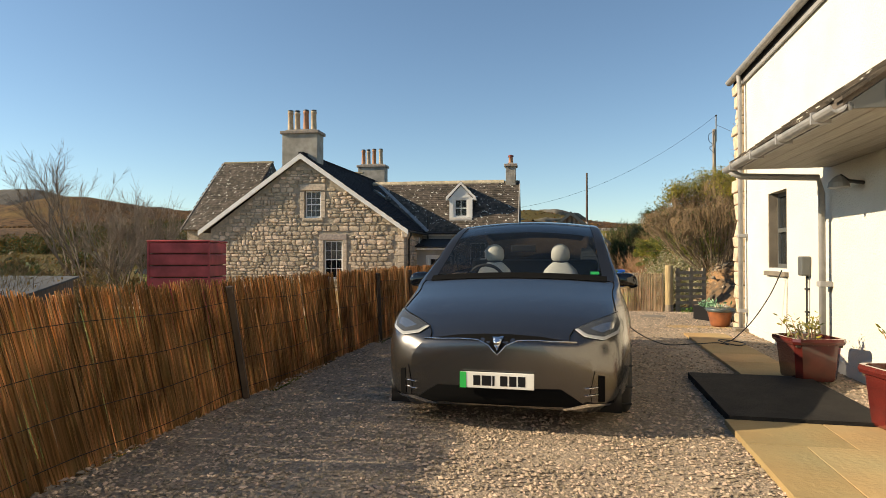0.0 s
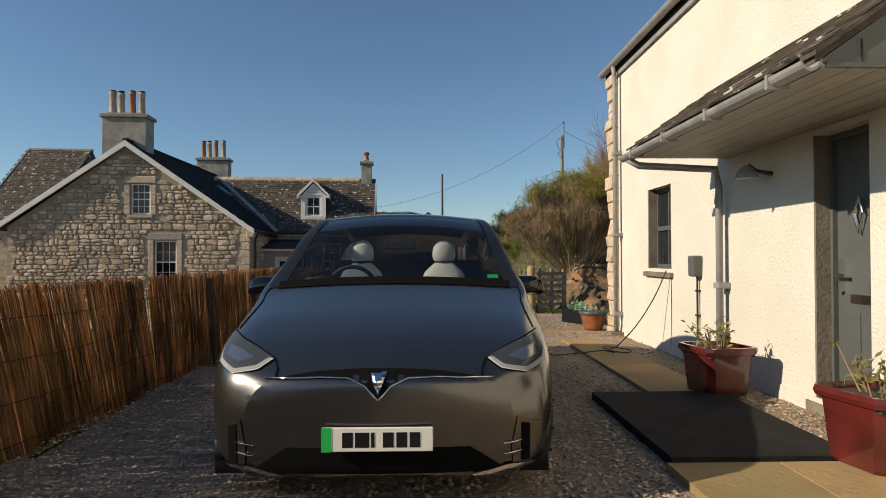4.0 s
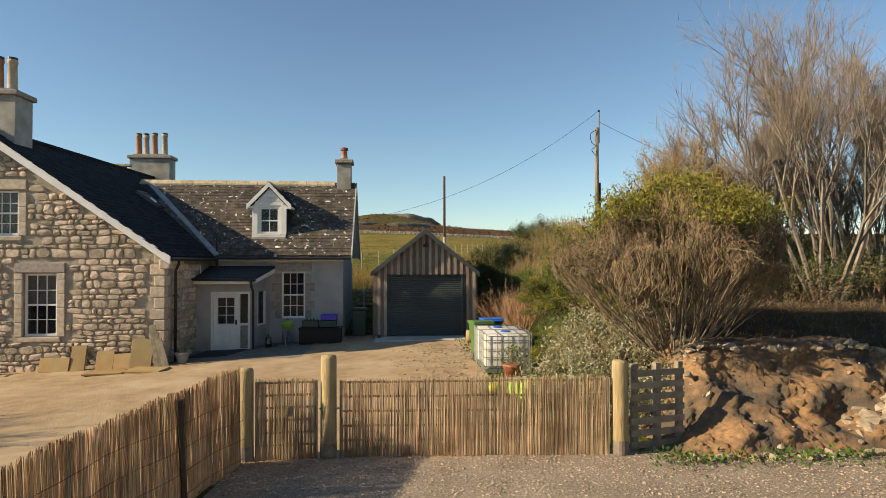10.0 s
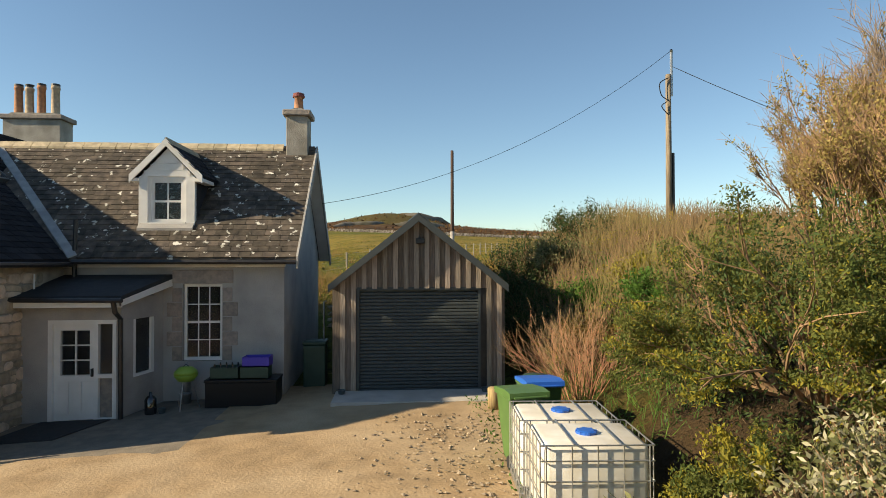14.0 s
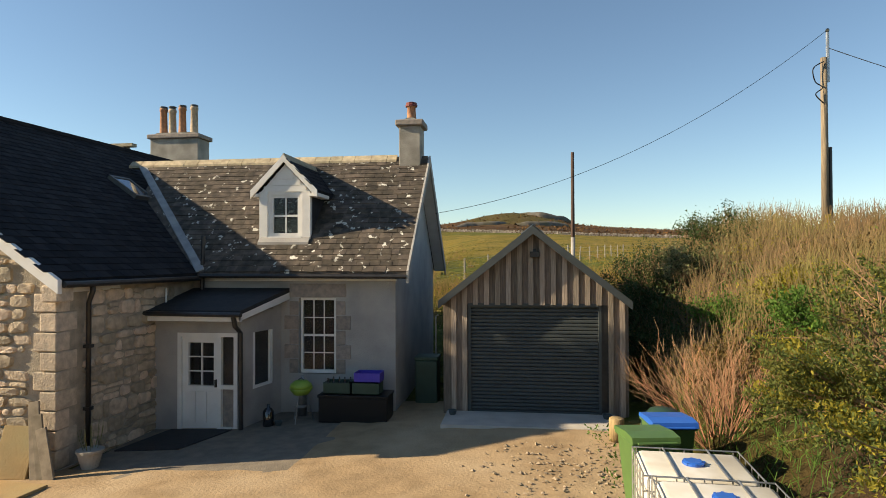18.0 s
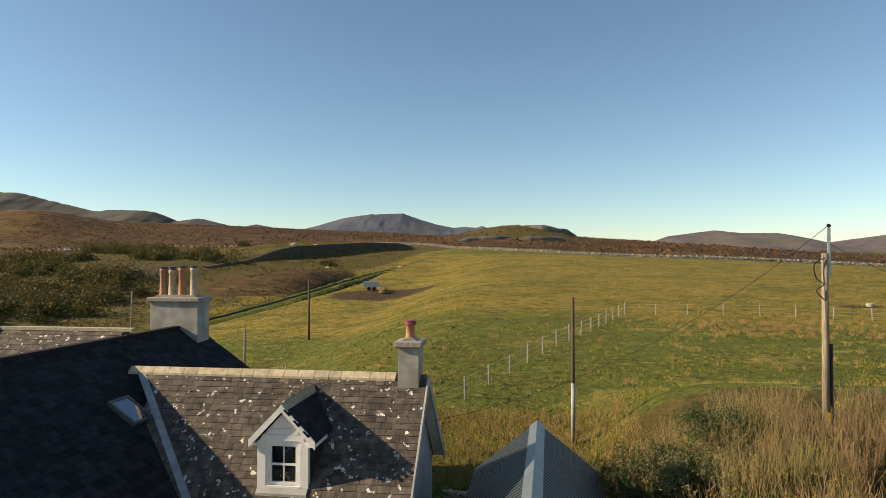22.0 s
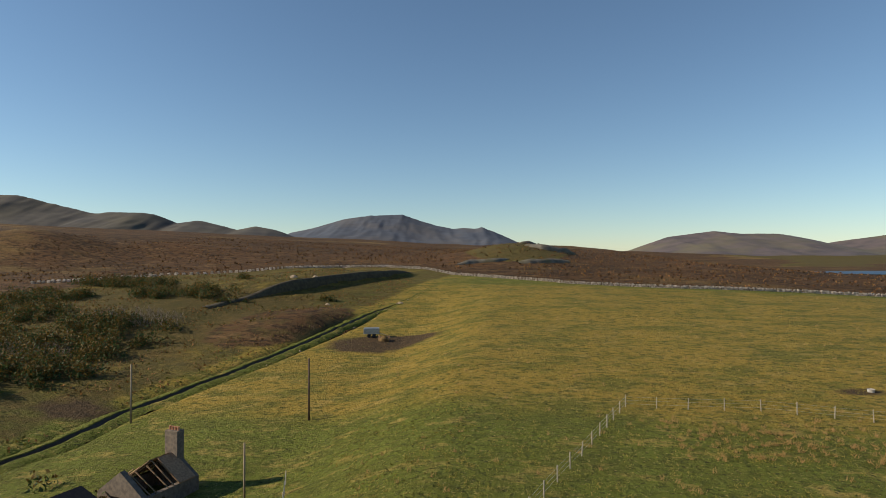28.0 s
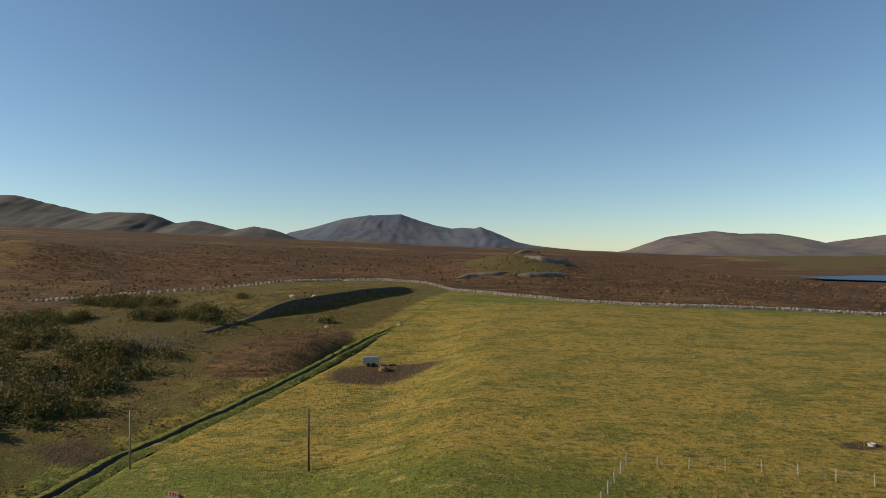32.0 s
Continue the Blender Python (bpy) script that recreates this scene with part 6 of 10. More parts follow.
# ---- drive, yard and paving ----
MAT["earth"] = material("red_earth", (0.36, 0.195, 0.085), 0.95, colour2=(0.19, 0.115, 0.058), scale=11, colour3=(0.09, 0.068, 0.046), scale3=1.6, mix3=1.0, low3=0.42, high3=0.6, bump=1.0, bump_scale=14)
MAT["rubble_rock"] = material("broken_stone", (0.40, 0.31, 0.205), 0.9, colour2=(0.22, 0.175, 0.125), scale=5, per_piece=0.25, bump=0.8, bump_scale=16)
MAT["glaze_red"] = material("oxblood_glaze", (0.115, 0.018, 0.014), 0.18, colour2=(0.06, 0.012, 0.010), scale=4, coat=0.6)
MAT["terracotta"] = material("terracotta_glaze", (0.33, 0.115, 0.045), 0.4, colour2=(0.20, 0.07, 0.035), scale=7)
MAT["blue_glaze"] = material("grey_blue_glaze", (0.06, 0.08, 0.085), 0.35)
MAT["soil"] = material("potting_soil", (0.05, 0.032, 0.02), 0.95, colour2=(0.08, 0.055, 0.035), scale=20, bump=0.8)
MAT["pallet"] = material("pallet_wood", (0.42, 0.30, 0.16), 0.85, colour2=(0.28, 0.19, 0.10), scale=6, stretch=(1, 1, 6), per_piece=0.2)
MAT["pallet_grey"] = material("grey_pallet_wood", (0.30, 0.25, 0.18), 0.9, colour2=(0.19, 0.155, 0.11), scale=6, per_piece=0.2)
MAT["concrete_pale"] = material("new_concrete", (0.50, 0.47, 0.42), 0.9, colour2=(0.40, 0.37, 0.33), scale=2.2, bump=0.3, bump_scale=40)
MAT["steel"] = material("galvanised_steel", (0.45, 0.46, 0.46), 0.4, metal=0.8, colour2=(0.32, 0.33, 0.33), scale=8)
MAT["ibc"] = material("milky_tank_plastic", (0.74, 0.72, 0.66), 0.45, colour2=(0.62, 0.58, 0.49), scale=2.5, colour3=(0.4, 0.34, 0.24), scale3=3.0, mix3=0.35)
MAT["bin_green"] = material("green_bin_plastic", (0.085, 0.17, 0.045), 0.45, colour2=(0.07, 0.14, 0.04), scale=4)
MAT["bin_blue"] = material("blue_bin_plastic", (0.02, 0.12, 0.50), 0.4)
MAT["dark_green"] = material("dark_green_plastic", (0.018, 0.05, 0.032), 0.5, colour2=(0.024, 0.06, 0.04), scale=5)
MAT["lime"] = material("lime_enamel", (0.22, 0.36, 0.05), 0.3)
MAT["purple"] = material("purple_crate", (0.055, 0.035, 0.42), 0.45)
MAT["red_plastic"] = material("red_slatted_plastic", (0.52, 0.075, 0.085), 0.55, colour2=(0.26, 0.03, 0.035), scale=3)
MAT["yellow_bag"] = material("yellow_sack", (0.72, 0.55, 0.02), 0.4, colour2=(0.10, 0.35, 0.04), scale=6, low=0.52, high=0.56)
MAT["lime_barrow"] = material("lime_barrow", (0.36, 0.60, 0.06), 0.45)
MAT["leaf_green"] = leafy("fresh_leaf", (0.10, 0.20, 0.03), (0.05, 0.11, 0.02), 0.35)
MAT["leaf_pale"] = leafy("pale_green_leaf", (0.30, 0.48, 0.30), (0.16, 0.30, 0.15), 0.3)
MAT["leaf_olive"] = leafy("grey_green_leaf", (0.27, 0.27, 0.13), (0.15, 0.16, 0.06), 0.3)
MAT["leaf_silver"] = leafy("silver_leaf", (0.52, 0.49, 0.36), (0.33, 0.31, 0.19), 0.3)
MAT["leaf_yellow"] = leafy("yellow_green_tip", (0.32, 0.28, 0.035), (0.20, 0.18, 0.025), 0.35)
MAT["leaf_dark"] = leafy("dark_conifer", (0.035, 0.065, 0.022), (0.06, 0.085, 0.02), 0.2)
MAT["reed_dark"] = leafy("dark_reed", (0.30, 0.17, 0.078), (0.12, 0.066, 0.032), 0.5, 0.7, 2.0, 0.5)
MAT["litter"] = material("leaf_litter", (0.12, 0.085, 0.05), 0.95, colour2=(0.20, 0.14, 0.075), scale=9, per_piece=0.3)
MAT["leaf_gorse"] = leafy("gorse", (0.062, 0.048, 0.013), (0.16, 0.098, 0.018), 0.25, scale=0.5)
MAT["bark_grey"] = material("grey_bark", (0.25, 0.20, 0.15), 0.9, colour2=(0.13, 0.105, 0.078), scale=9, per_piece=0.2)
MAT["bark_brown"] = material("brown_twig", (0.30, 0.185, 0.10), 0.9, colour2=(0.19, 0.12, 0.065), scale=5, per_piece=0.3)
MAT["twig_red"] = material("reddish_twig", (0.30, 0.155, 0.085), 0.85, colour2=(0.26, 0.12, 0.06), scale=6, per_piece=0.3)
MAT["dry_grass"] = leafy("dry_grass", (0.34, 0.22, 0.085), (0.22, 0.14, 0.05), 0.3)

MAT["old_post"] = material("dark_old_timber", (0.055, 0.038, 0.026), 0.9, colour2=(0.09, 0.06, 0.04), scale=6)
FENCE = ((-2.76, -7.5), (-2.72, -2.0), (-2.69, 1.5), (-2.64, 4.1), (-2.44, 7.2), (-2.30, 9.5), (-2.16, 12.5), (-2.06, 14.1), (-1.90, 15.6), (-1.55, 18.12))


def fence_at(s):
    """The point of the screen's line at s metres from its start, and the way along it."""
    for a, b in zip(FENCE, FENCE[1:]):
        d = math.hypot(b[0] - a[0], b[1] - a[1])
        if s <= d:
            return a[0] + (b[0] - a[0]) * s / d, a[1] + (b[1] - a[1]) * s / d, ((b[0] - a[0]) / d, (b[1] - a[1]) / d)
        s -= d
    return FENCE[-1][0], FENCE[-1][1], (0.1, 1)


FLEN = sum(math.hypot(b[0] - a[0], b[1] - a[1]) for a, b in zip(FENCE, FENCE[1:]))


def sheet(name, inside, x0, x1, y0, y1, step, lift, mat, label, rough=0.01):
    """A strip of laid ground over the terrain."""
    verts, faces, idx = [], [], {}
    nxx, nyy = int((x1 - x0) / step), int((y1 - y0) / step)
    for j in range(nyy + 1):
        for i in range(nxx + 1):
            x, y = x0 + i * step, y0 + j * step
            if inside(x, y):
                idx[(i, j)] = len(verts)
                z = ground_z(x, y) + lift + rough * noise.noise((x * 2.1, y * 2.1, 7.0))
                verts.append((x, y, z))
    for (i, j) in list(idx):
        q = [(i, j), (i + 1, j), (i + 1, j + 1), (i, j + 1)]
        if all(k in idx for k in q):
            faces.append(tuple(idx[k] for k in q))
    return tagged(from_lists(name, verts, faces, mat, smooth=True), label, "ground", kind="structure")


def fence_x(y):
    return float(np.interp(y, [p[1] for p in FENCE], [p[0] for p in FENCE]))


def wall_x(y):
    return 3.36 + 0.0664 * (y - 8.83)


def in_drive(x, y):
    if y > 18.25 + 0.25 * noise.noise((x, 1.0, 0)) - 0.1 * max(0, x - 4):
        return False
    if x < fence_x(y) - 0.05:
        return False
    return x < wall_x(y) + 0.1 if y < 11.3 else x < 11


sheet("driveway", in_drive, -3, 11.2, -7.8, 18.6, 0.2, 0.035, "gravel", "loose brown gravel drive between fence and house")
tagged(bpy.data.objects["driveway"], kind="structure")


def in_yard(x, y):
    if y < 18.0 and x > fence_x(y) - 0.1:
        return False
    if -5.9 < x < -2.3 and y > 28.75:
        return False
    e = 0.35 * noise.noise((x * 0.6, y * 0.6, 2.0))
    return y < 33.5 and x < 3.1 + e + 0.6 * smooth01(y, 24, 30) and x > -22 + e and y > 12 + 0.5 * e - 0.25 * (x + 2)


sheet("yard", in_yard, -22, 5, 12, 34, 0.3, 0.03, "sand", "sandy earth yard before the cottage", 0.03)


def scatter_stones(name, count, place, size, mat, label, seed, squash=0.6):
    """Small loose stones as one mesh."""
    r = np.random.RandomState(seed)
    base = np.array(((1, 0, 0), (0, 1, 0), (-1, 0, 0), (0, -1, 0), (0, 0, 0.8), (0, 0, -0.5)))
    tri = np.array(((0, 1, 4), (1, 2, 4), (2, 3, 4), (3, 0, 4), (1, 0, 5), (2, 1, 5), (3, 2, 5), (0, 3, 5)))
    verts, faces = [], []
    n = 0
    while n < count:
        x, y = place(r)
        if x is None:
            continue
        s = size * (0.5 + r.rand() ** 1.5 * 1.1)
        a = r.rand() * 6.283
        ca, sa = math.cos(a), math.sin(a)
        b = base * (s * (0.7 + 0.6 * r.rand()), s * (0.7 + 0.6 * r.rand()), s * squash * (0.6 + 0.8 * r.rand())) + r.rand(6, 3) * s * 0.35
        z = ground_z(x, y) + 0.035 + s * 0.12
        for p in b:
            verts.append((x + ca * p[0] - sa * p[1], y + sa * p[0] + ca * p[1], z + p[2]))
        for t in tri:
            faces.append((n * 6 + t[0], n * 6 + t[1], n * 6 + t[2]))
        n += 1
    return tagged(from_lists(name, verts, faces, mat), label, "gravel", kind="stuff")


MAT["pebble"] = material("gravel_stone", (0.44, 0.335, 0.235), 0.85, colour2=(0.25, 0.195, 0.14), scale=14, per_piece=0.5)


def near_gravel(r):
    y = 2.4 + 5.2 * r.rand() ** 1.4
    x = -2.7 + 6.2 * r.rand()
    return (x, y) if in_drive(x, y) and x < wall_x(y) - 0.02 else (None, None)


def far_gravel(r):
    y = 7.0 + 11.2 * r.rand()
    x = -2.4 + 11 * r.rand()
    return (x, y) if in_drive(x, y) else (None, None)


scatter_stones("gravel_near", 36000, near_gravel, 0.0125, "pebble", "loose brown and grey gravel stones", 1)
scatter_stones("gravel_far", 36000, far_gravel, 0.014, "pebble", "loose gravel stones before the gate", 2)


def yard_stones(r):
    x, y = 0.5 + 3.0 * r.rand(), 19 + 11 * r.rand()
    return (x, y) if r.rand() < 0.15 + 0.85 * smooth01(x, 0.5, 2.6) else (None, None)


scatter_stones("yard_pebbles", 1500, yard_stones, 0.028, "rubble_rock", "scattered stones at the edge of the yard", 3)

# flagstones beside the white house (u along the wall, d out from it)
MAT["rubber"] = material("black_rubber", (0.016, 0.015, 0.014), 0.9, colour2=(0.028, 0.025, 0.022), scale=5, bump=0.5, bump_scale=60, spec=0.2)
paving = thing("flag_path", "sandstone flag path along the white house", "paving", (0, 0, 0), kind="structure")
rngp = random.Random(11)


def flag(u0, u1, d0, d1, z, h=0.05):
    bm = box(u0 + 0.003, u1 - 0.003, -d1 + 0.003, -d0 - 0.003, z - h, z + 0.004 * rngp.random(), 0.003)
    bmesh.ops.transform(bm, matrix=WB @ pose(0, 0, 0, 0, 0, 0), verts=bm.verts[:])
    return part("flagstone", bm, "sandstone", paving)


u = 4.12
k = 0
for w in (0.6, 0.9, 0.62, 0.9, 0.75, 0.9, 0.6, 0.9):
    cut = (0.62, 0.92, 0.70, 0.86)[k % 4]
    flag(u, u + w, 0.42, 0.42 + cut, 0.075)
    flag(u, u + w, 0.42 + cut, 1.70, 0.075)
    u += w
    k += 1
# raised dark ramp in front of the door
ramp = solid("door_mat", bm_box(bmesh.new(), 2.36, 4.10, -1.66, -0.54, 0.0, 0.10, WB), "rubber", "black rubber ramp before the front door", "ramp")
u = 2.33
for w in (0.9, 0.62, 0.9, 0.6, 0.6):
    flag(u - w, u, 0.5, 1.12, 0.07)
    u -= w
for i in range(3):
    for j in range(2):
        flag(u - 0.72 * (j + 1), u - 0.72 * j, -0.3 + 0.5 * i - (0.6 if i == 0 else 0), 0.2 + 0.5 * i, 0.03)

# ---- fence ----
fence = thing("reed_fence", "brown reed screen fence with dark posts", "fence", (0, 0, 0))
rngf = random.Random(5)


def fence_top(y):
    return 1.10 - 0.10 * smooth01(y, 13, 18.2)


def reeds(parent, count, place, mat, rng, name="reed_mat"):
    """A mat of upright reeds; place(i) gives foot, head and radius."""
    verts, faces = [], []
    for i in range(count):
        a, b, r = place(i)
        a, b = Vector(a), Vector(b)
        base = len(verts)
        d = rng.random() * 1.5
        for p, q in ((a, r), ((a + b) / 2 + Vector((rng.uniform(-1, 1), rng.uniform(-1, 1), 0)) * 0.006, r), (b, r * 0.6)):
            for k in range(3):
                an = d + 2.0944 * k
                verts.append((p.x + q * math.cos(an), p.y + q * math.sin(an), p.z))
        for lv in (0, 3):
            for k in range(3):
                faces.append((base + lv + k, base + lv + (k + 1) % 3, base + lv + 3 + (k + 1) % 3, base + lv + 3 + k))
    return from_lists(name, verts, faces, mat, parent, kind="stuff")


bunch = [rngf.random() for _ in range(400)]


def fence_reed(layer, s0, s1, n, lean):
    def place(i):
        s = s0 + (s1 - s0) * (i + rngf.random()) / n
        x, y, (tx, ty) = fence_at(s)
        wob = 0.02 * math.sin(s * 5.0) + 0.015 * noise.noise((s * 2.0, 0, layer))
        ox = layer * 0.012 + wob + 0.006 * rngf.random()
        g = ground_z(x, y)
        b = 0.5 + bunch[int(s * 7) % 400]
        h = fence_top(y) + 0.035 * noise.noise((s * 3.0, 2.0, 0)) + rngf.uniform(-0.05, 0.02) * b
        tilt = lean + 0.03 * rngf.uniform(-1, 1) + 0.02 * noise.noise((s * 1.1, 4.0, layer))
        return (x + ox, y, g - 0.01 + 0.03 * rngf.random()), (x + ox + tx * tilt + 0.01 * rngf.uniform(-1, 1), y + tilt, h), 0.0034 + 0.002 * rngf.random()
    return place


s = 0.0
while s < FLEN - 0.1:
    e = min(s + 3.0, FLEN)
    n = int((e - s) * 215)
    mid_y = fence_at((s + e) / 2)[1]
    reeds(fence, n, fence_reed(0, s, e, n, -0.36 if mid_y < 7 else (-0.24 if mid_y < 10 else -0.08)), "reed" if mid_y < 12 else "reed_pale", rngf)
    # A second layer behind, half as dense and darker.
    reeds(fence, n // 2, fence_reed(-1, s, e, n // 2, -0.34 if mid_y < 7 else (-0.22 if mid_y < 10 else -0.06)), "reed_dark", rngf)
    s = e
for z in (0.12, 0.38, 0.64, 0.9):
    pts = []
    for k in range(90):
        x, y, _ = fence_at(FLEN * k / 89)
        pts.append((x + 0.035 + 0.012 * math.sin(k), y, ground_z(x, y) + z + 0.015 * math.sin(k * 0.9)))
    part("binding_wire", tube(pts, 0.003, 4), "cable", fence)
s = 1.2
while s < FLEN - 1:
    x, y, _ = fence_at(s)
    g = ground_z(x, y)
    part("post", box(x - 0.14, x - 0.05, y - 0.045, y + 0.045, g - 0.1, fence_top(y) - 0.03), "bark_brown", fence, "dark timber post")
    if rngf.random() < 0.4:
        ln_ = 0.36 if y < 7 else 0.2
        bm = tube([(x + 0.035, y, g), (x + 0.035, y - ln_ * 0.9, fence_top(y) - 0.06)], 0.035, 5)
        part("batten", bm, "old_post", fence, "dark weathered batten")
    s += 1.9

# ---- gates ----
PL, PM, PR = (-1.52, 18.28), (-0.38, 18.32), (3.72, 17.95)
for (x, y), top, lab in ((PL, 0.93, "stout round timber post beside the small gate"), (PM, 1.09, "tall round timber gate post"), (PR, 1.02, "round timber post at the end of the gate")):
    g = ground_z(x, y)
    post = thing("gate_post", lab, "post", (x, y, g), "gate posts")
    part("shaft", lathe([(0.115, -0.2), (0.115, 0.3), (0.11, top - g - 0.03), (0.10, top - g), (0.0, top - g + 0.012)], 18), "post", post, smooth=True)
    part("damp_foot", lathe([(0.118, -0.1), (0.119, 0.1), (0.116, 0.24)], 18), "bark_grey", post, "darker foot of the post")


def gate(a, b, top, label, bars):
    gt = thing("field_gate", label, "gate", (0, 0, 0), "gates")
    ax, ay = a
    bx, by = b
    n = Vector((-(by - ay), bx - ax, 0)).normalized()
    ln = math.hypot(bx - ax, by - ay)

    def at(s, z, off=0.0):
        x, y = ax + (bx - ax) * s / ln, ay + (by - ay) * s / ln
        return (x + n.x * off, y + n.y * off, ground_z(x, y) + z)

    h = top
    for s in (0.0, ln):
        part("stile", tube([at(s, 0.03), at(s, h)], 0.024, 8), "steel", gt, "pale galvanised stile")
    for k in range(bars):
        z = 0.06 + (h - 0.08) * k / (bars - 1)
        part("rail", tube([at(0, z), at(ln, z)], 0.016, 8), "bark_brown", gt, "dark horizontal rail")
    cnt = int(ln * 230)

    def place(i):
        s = ln * (i + rngf.random()) / cnt
        off = -0.035 + 0.01 * math.sin(s * 6) + 0.006 * rngf.random()
        hh = h + 0.03 + 0.05 * noise.noise((s * 2.5, ax, 1)) + rngf.uniform(-0.05, 0.025)
        p, q = at(s, 0.02 + 0.03 * rngf.random(), off), at(s + 0.02 * rngf.uniform(-1, 1), hh, off)
        return p, q, 0.0034 + 0.002 * rngf.random()
    reeds(gt, cnt, place, "reed_pale", rngf)
    return gt, at


gate((-1.36, 18.25), (-0.55, 18.28), 1.12, "small field gate covered with reed screen", 7)
big, at = gate((-0.2, 18.28), (3.55, 17.96), 1.10, "wide field gate covered with reed screen", 6)
part("latch", box(-0.5, -0.2, 18.24, 18.27, 0.35, 0.37), "steel", big)
part("notice", box(-0.98, -0.85, 18.18, 18.19, 0.28, 0.42), "pallet", big, "small blank board hung on the gate")

# upright pallet beside the gate
pal = thing("pallet", "grey wooden pallet standing beside the gate post", "pallet", (4.05, 18.05, ground_z(4.05, 18.05)), rz=12)
for i in range(7):
    part("slat", box(-0.15, 0.75, -0.02, 0.0, 0.08 + i * 0.17, 0.17 + i * 0.17), "pallet_grey", pal)
for x in (-0.1, 0.28, 0.66):
    part("bearer", box(x, x + 0.08, 0.0, 0.09, 0.0, 1.28), "pallet_grey", pal)

# ---- earth bank ----
bv, bf = [], []
NX, NY = 150, 54
for j in range(NY + 1):
    for i in range(NX + 1):
        x = 4.35 + 7.0 * i / NX
        v = j / NY
        prof = lerp_knots(v, ((0, -0.34), (0.12, -0.18), (0.3, 0.05), (0.5, 0.45), (0.66, 0.86), (0.8, 0.98), (1.0, 1.0)))
        y = 17.35 + 2.6 * v + 0.35 * noise.noise((x * 0.5, 3.0, 0)) * (1 - v)
        k = smooth01(x, 4.3, 5.6) * (1 - 0.25 * smooth01(x, 8.2, 9.4))
        z = ground_z(x, 17.3) - 0.02 + (prof + 0.34) * k
        nn = noise.noise((x * 1.6, y * 1.6, z * 2.0)) * 0.24 + noise.noise((x * 4.0, y * 4.0, z * 7.0)) * 0.07 + abs(noise.noise((x * 11.0, y * 11.0, z * 11.0))) * 0.10 + noise.noise((x * 26.0, y * 26.0, z * 26.0)) * 0.028
        nn *= smooth01(v, 0.02, 0.2)
        bv.append((x + 0.5 * nn, y - nn, z + 0.6 * nn))
for j in range(NY):
    for i in range(NX):
        a = j * (NX + 1) + i
        bf.append((a, a + 1, a + NX + 2, a + NX + 1))
bank = tagged(from_lists("earth_bank", bv, bf, "earth", smooth=True), "cut bank of reddish earth with stones and roots", "bank", kind="structure")


def rock_bm(sx, sy, sz, rng, seg=2):
    bm = bmesh.new()
    bmesh.ops.create_icosphere(bm, subdivisions=1, radius=1.0)
    off = Vector((rng.random() * 50, rng.random() * 50, 0))
    for v in bm.verts:
        k = 1 + 0.55 * noise.noise(v.co * 1.4 + off)
        v.co = Vector((v.co.x * sx * k, v.co.y * sy * k, v.co.z * sz * k))
    return bm


rngr = random.Random(21)
rocks = [mesh_of("stone", rock_bm(1.0, 0.7 + 0.3 * rngr.random(), 0.45 + 0.3 * rngr.random(), rngr), "rubble_rock") for _ in range(8)]
pile = thing("stone_heap", "heap of pale broken stones against the bank", "stones", (8.6, 17.95, -0.2))
for i in range(230):
    r = rngr.random() ** 0.6
    a = rngr.random() * 6.28
    x, y = 1.35 * r * math.cos(a), 0.65 * r * math.sin(a)
    z = 0.95 * (1 - r) + 0.1 * rngr.random() + 0.25 * smooth01(y, 0, 0.6)
    ob = part("stone", rocks[rngr.randrange(8)], "rubble_rock", pile)
    ob.matrix_local = pose(x, y, z, rngr.random() * 70, rngr.random() * 50, rngr.random() * 360) @ Matrix.Scale(0.06 + 0.10 * rngr.random(), 4)
for i in range(300):
    x = 4.5 + 4.6 * rngr.random()
    t = rngr.random()
    if i % 3 == 0:
        bq = bv[rngr.randrange(len(bv))]
        x, y, z = bq[0], bq[1] - 0.01, bq[2]
    elif t < 0.55:
        y, z = 18.7 + 0.7 * rngr.random(), ground_z(x, 17.3) + 1.28 * smooth01(x, 4.3, 5.6) * (1 - 0.25 * smooth01(x, 8.2, 9.4)) + 0.02
    else:
        y, z = 17.35 - 0.25 * rngr.random() + 0.3 * t, ground_z(x, 17.3) + 0.06
    ob = part("stone", rocks[rngr.randrange(8)], "rubble_rock", bank)
    ob.matrix_local = pose(x, y, z, rngr.random() * 40, rngr.random() * 40, rngr.random() * 360) @ Matrix.Scale(0.022 + 0.085 * rngr.random() ** 2.4, 4)

# ---- pots ----


def leaves(parent, count, place, size, mat, rng, name="leaf", slim=0.45):
    """Many small leaves as one mesh: each a bent pair of triangles."""
    verts, faces = [], []
    for i in range(count):
        p = Vector(place())
        d = Vector((rng.gauss(0, 1), rng.gauss(0, 1), rng.gauss(0.3, 1))).normalized()
        sd = d.orthogonal().normalized()
        sd.rotate(Euler((0, 0, rng.random() * 6.28)))
        s = size * (0.6 + 0.8 * rng.random())
        b = len(verts)
        verts += [tuple(p), tuple(p + d * s * 0.5 + sd * s * slim * 0.5), tuple(p + d * s), tuple(p + d * s * 0.5 - sd * s * slim * 0.5)]
        faces.append((b, b + 1, b + 2, b + 3))
    return from_lists(name, verts, faces, mat, parent, kind="stuff")


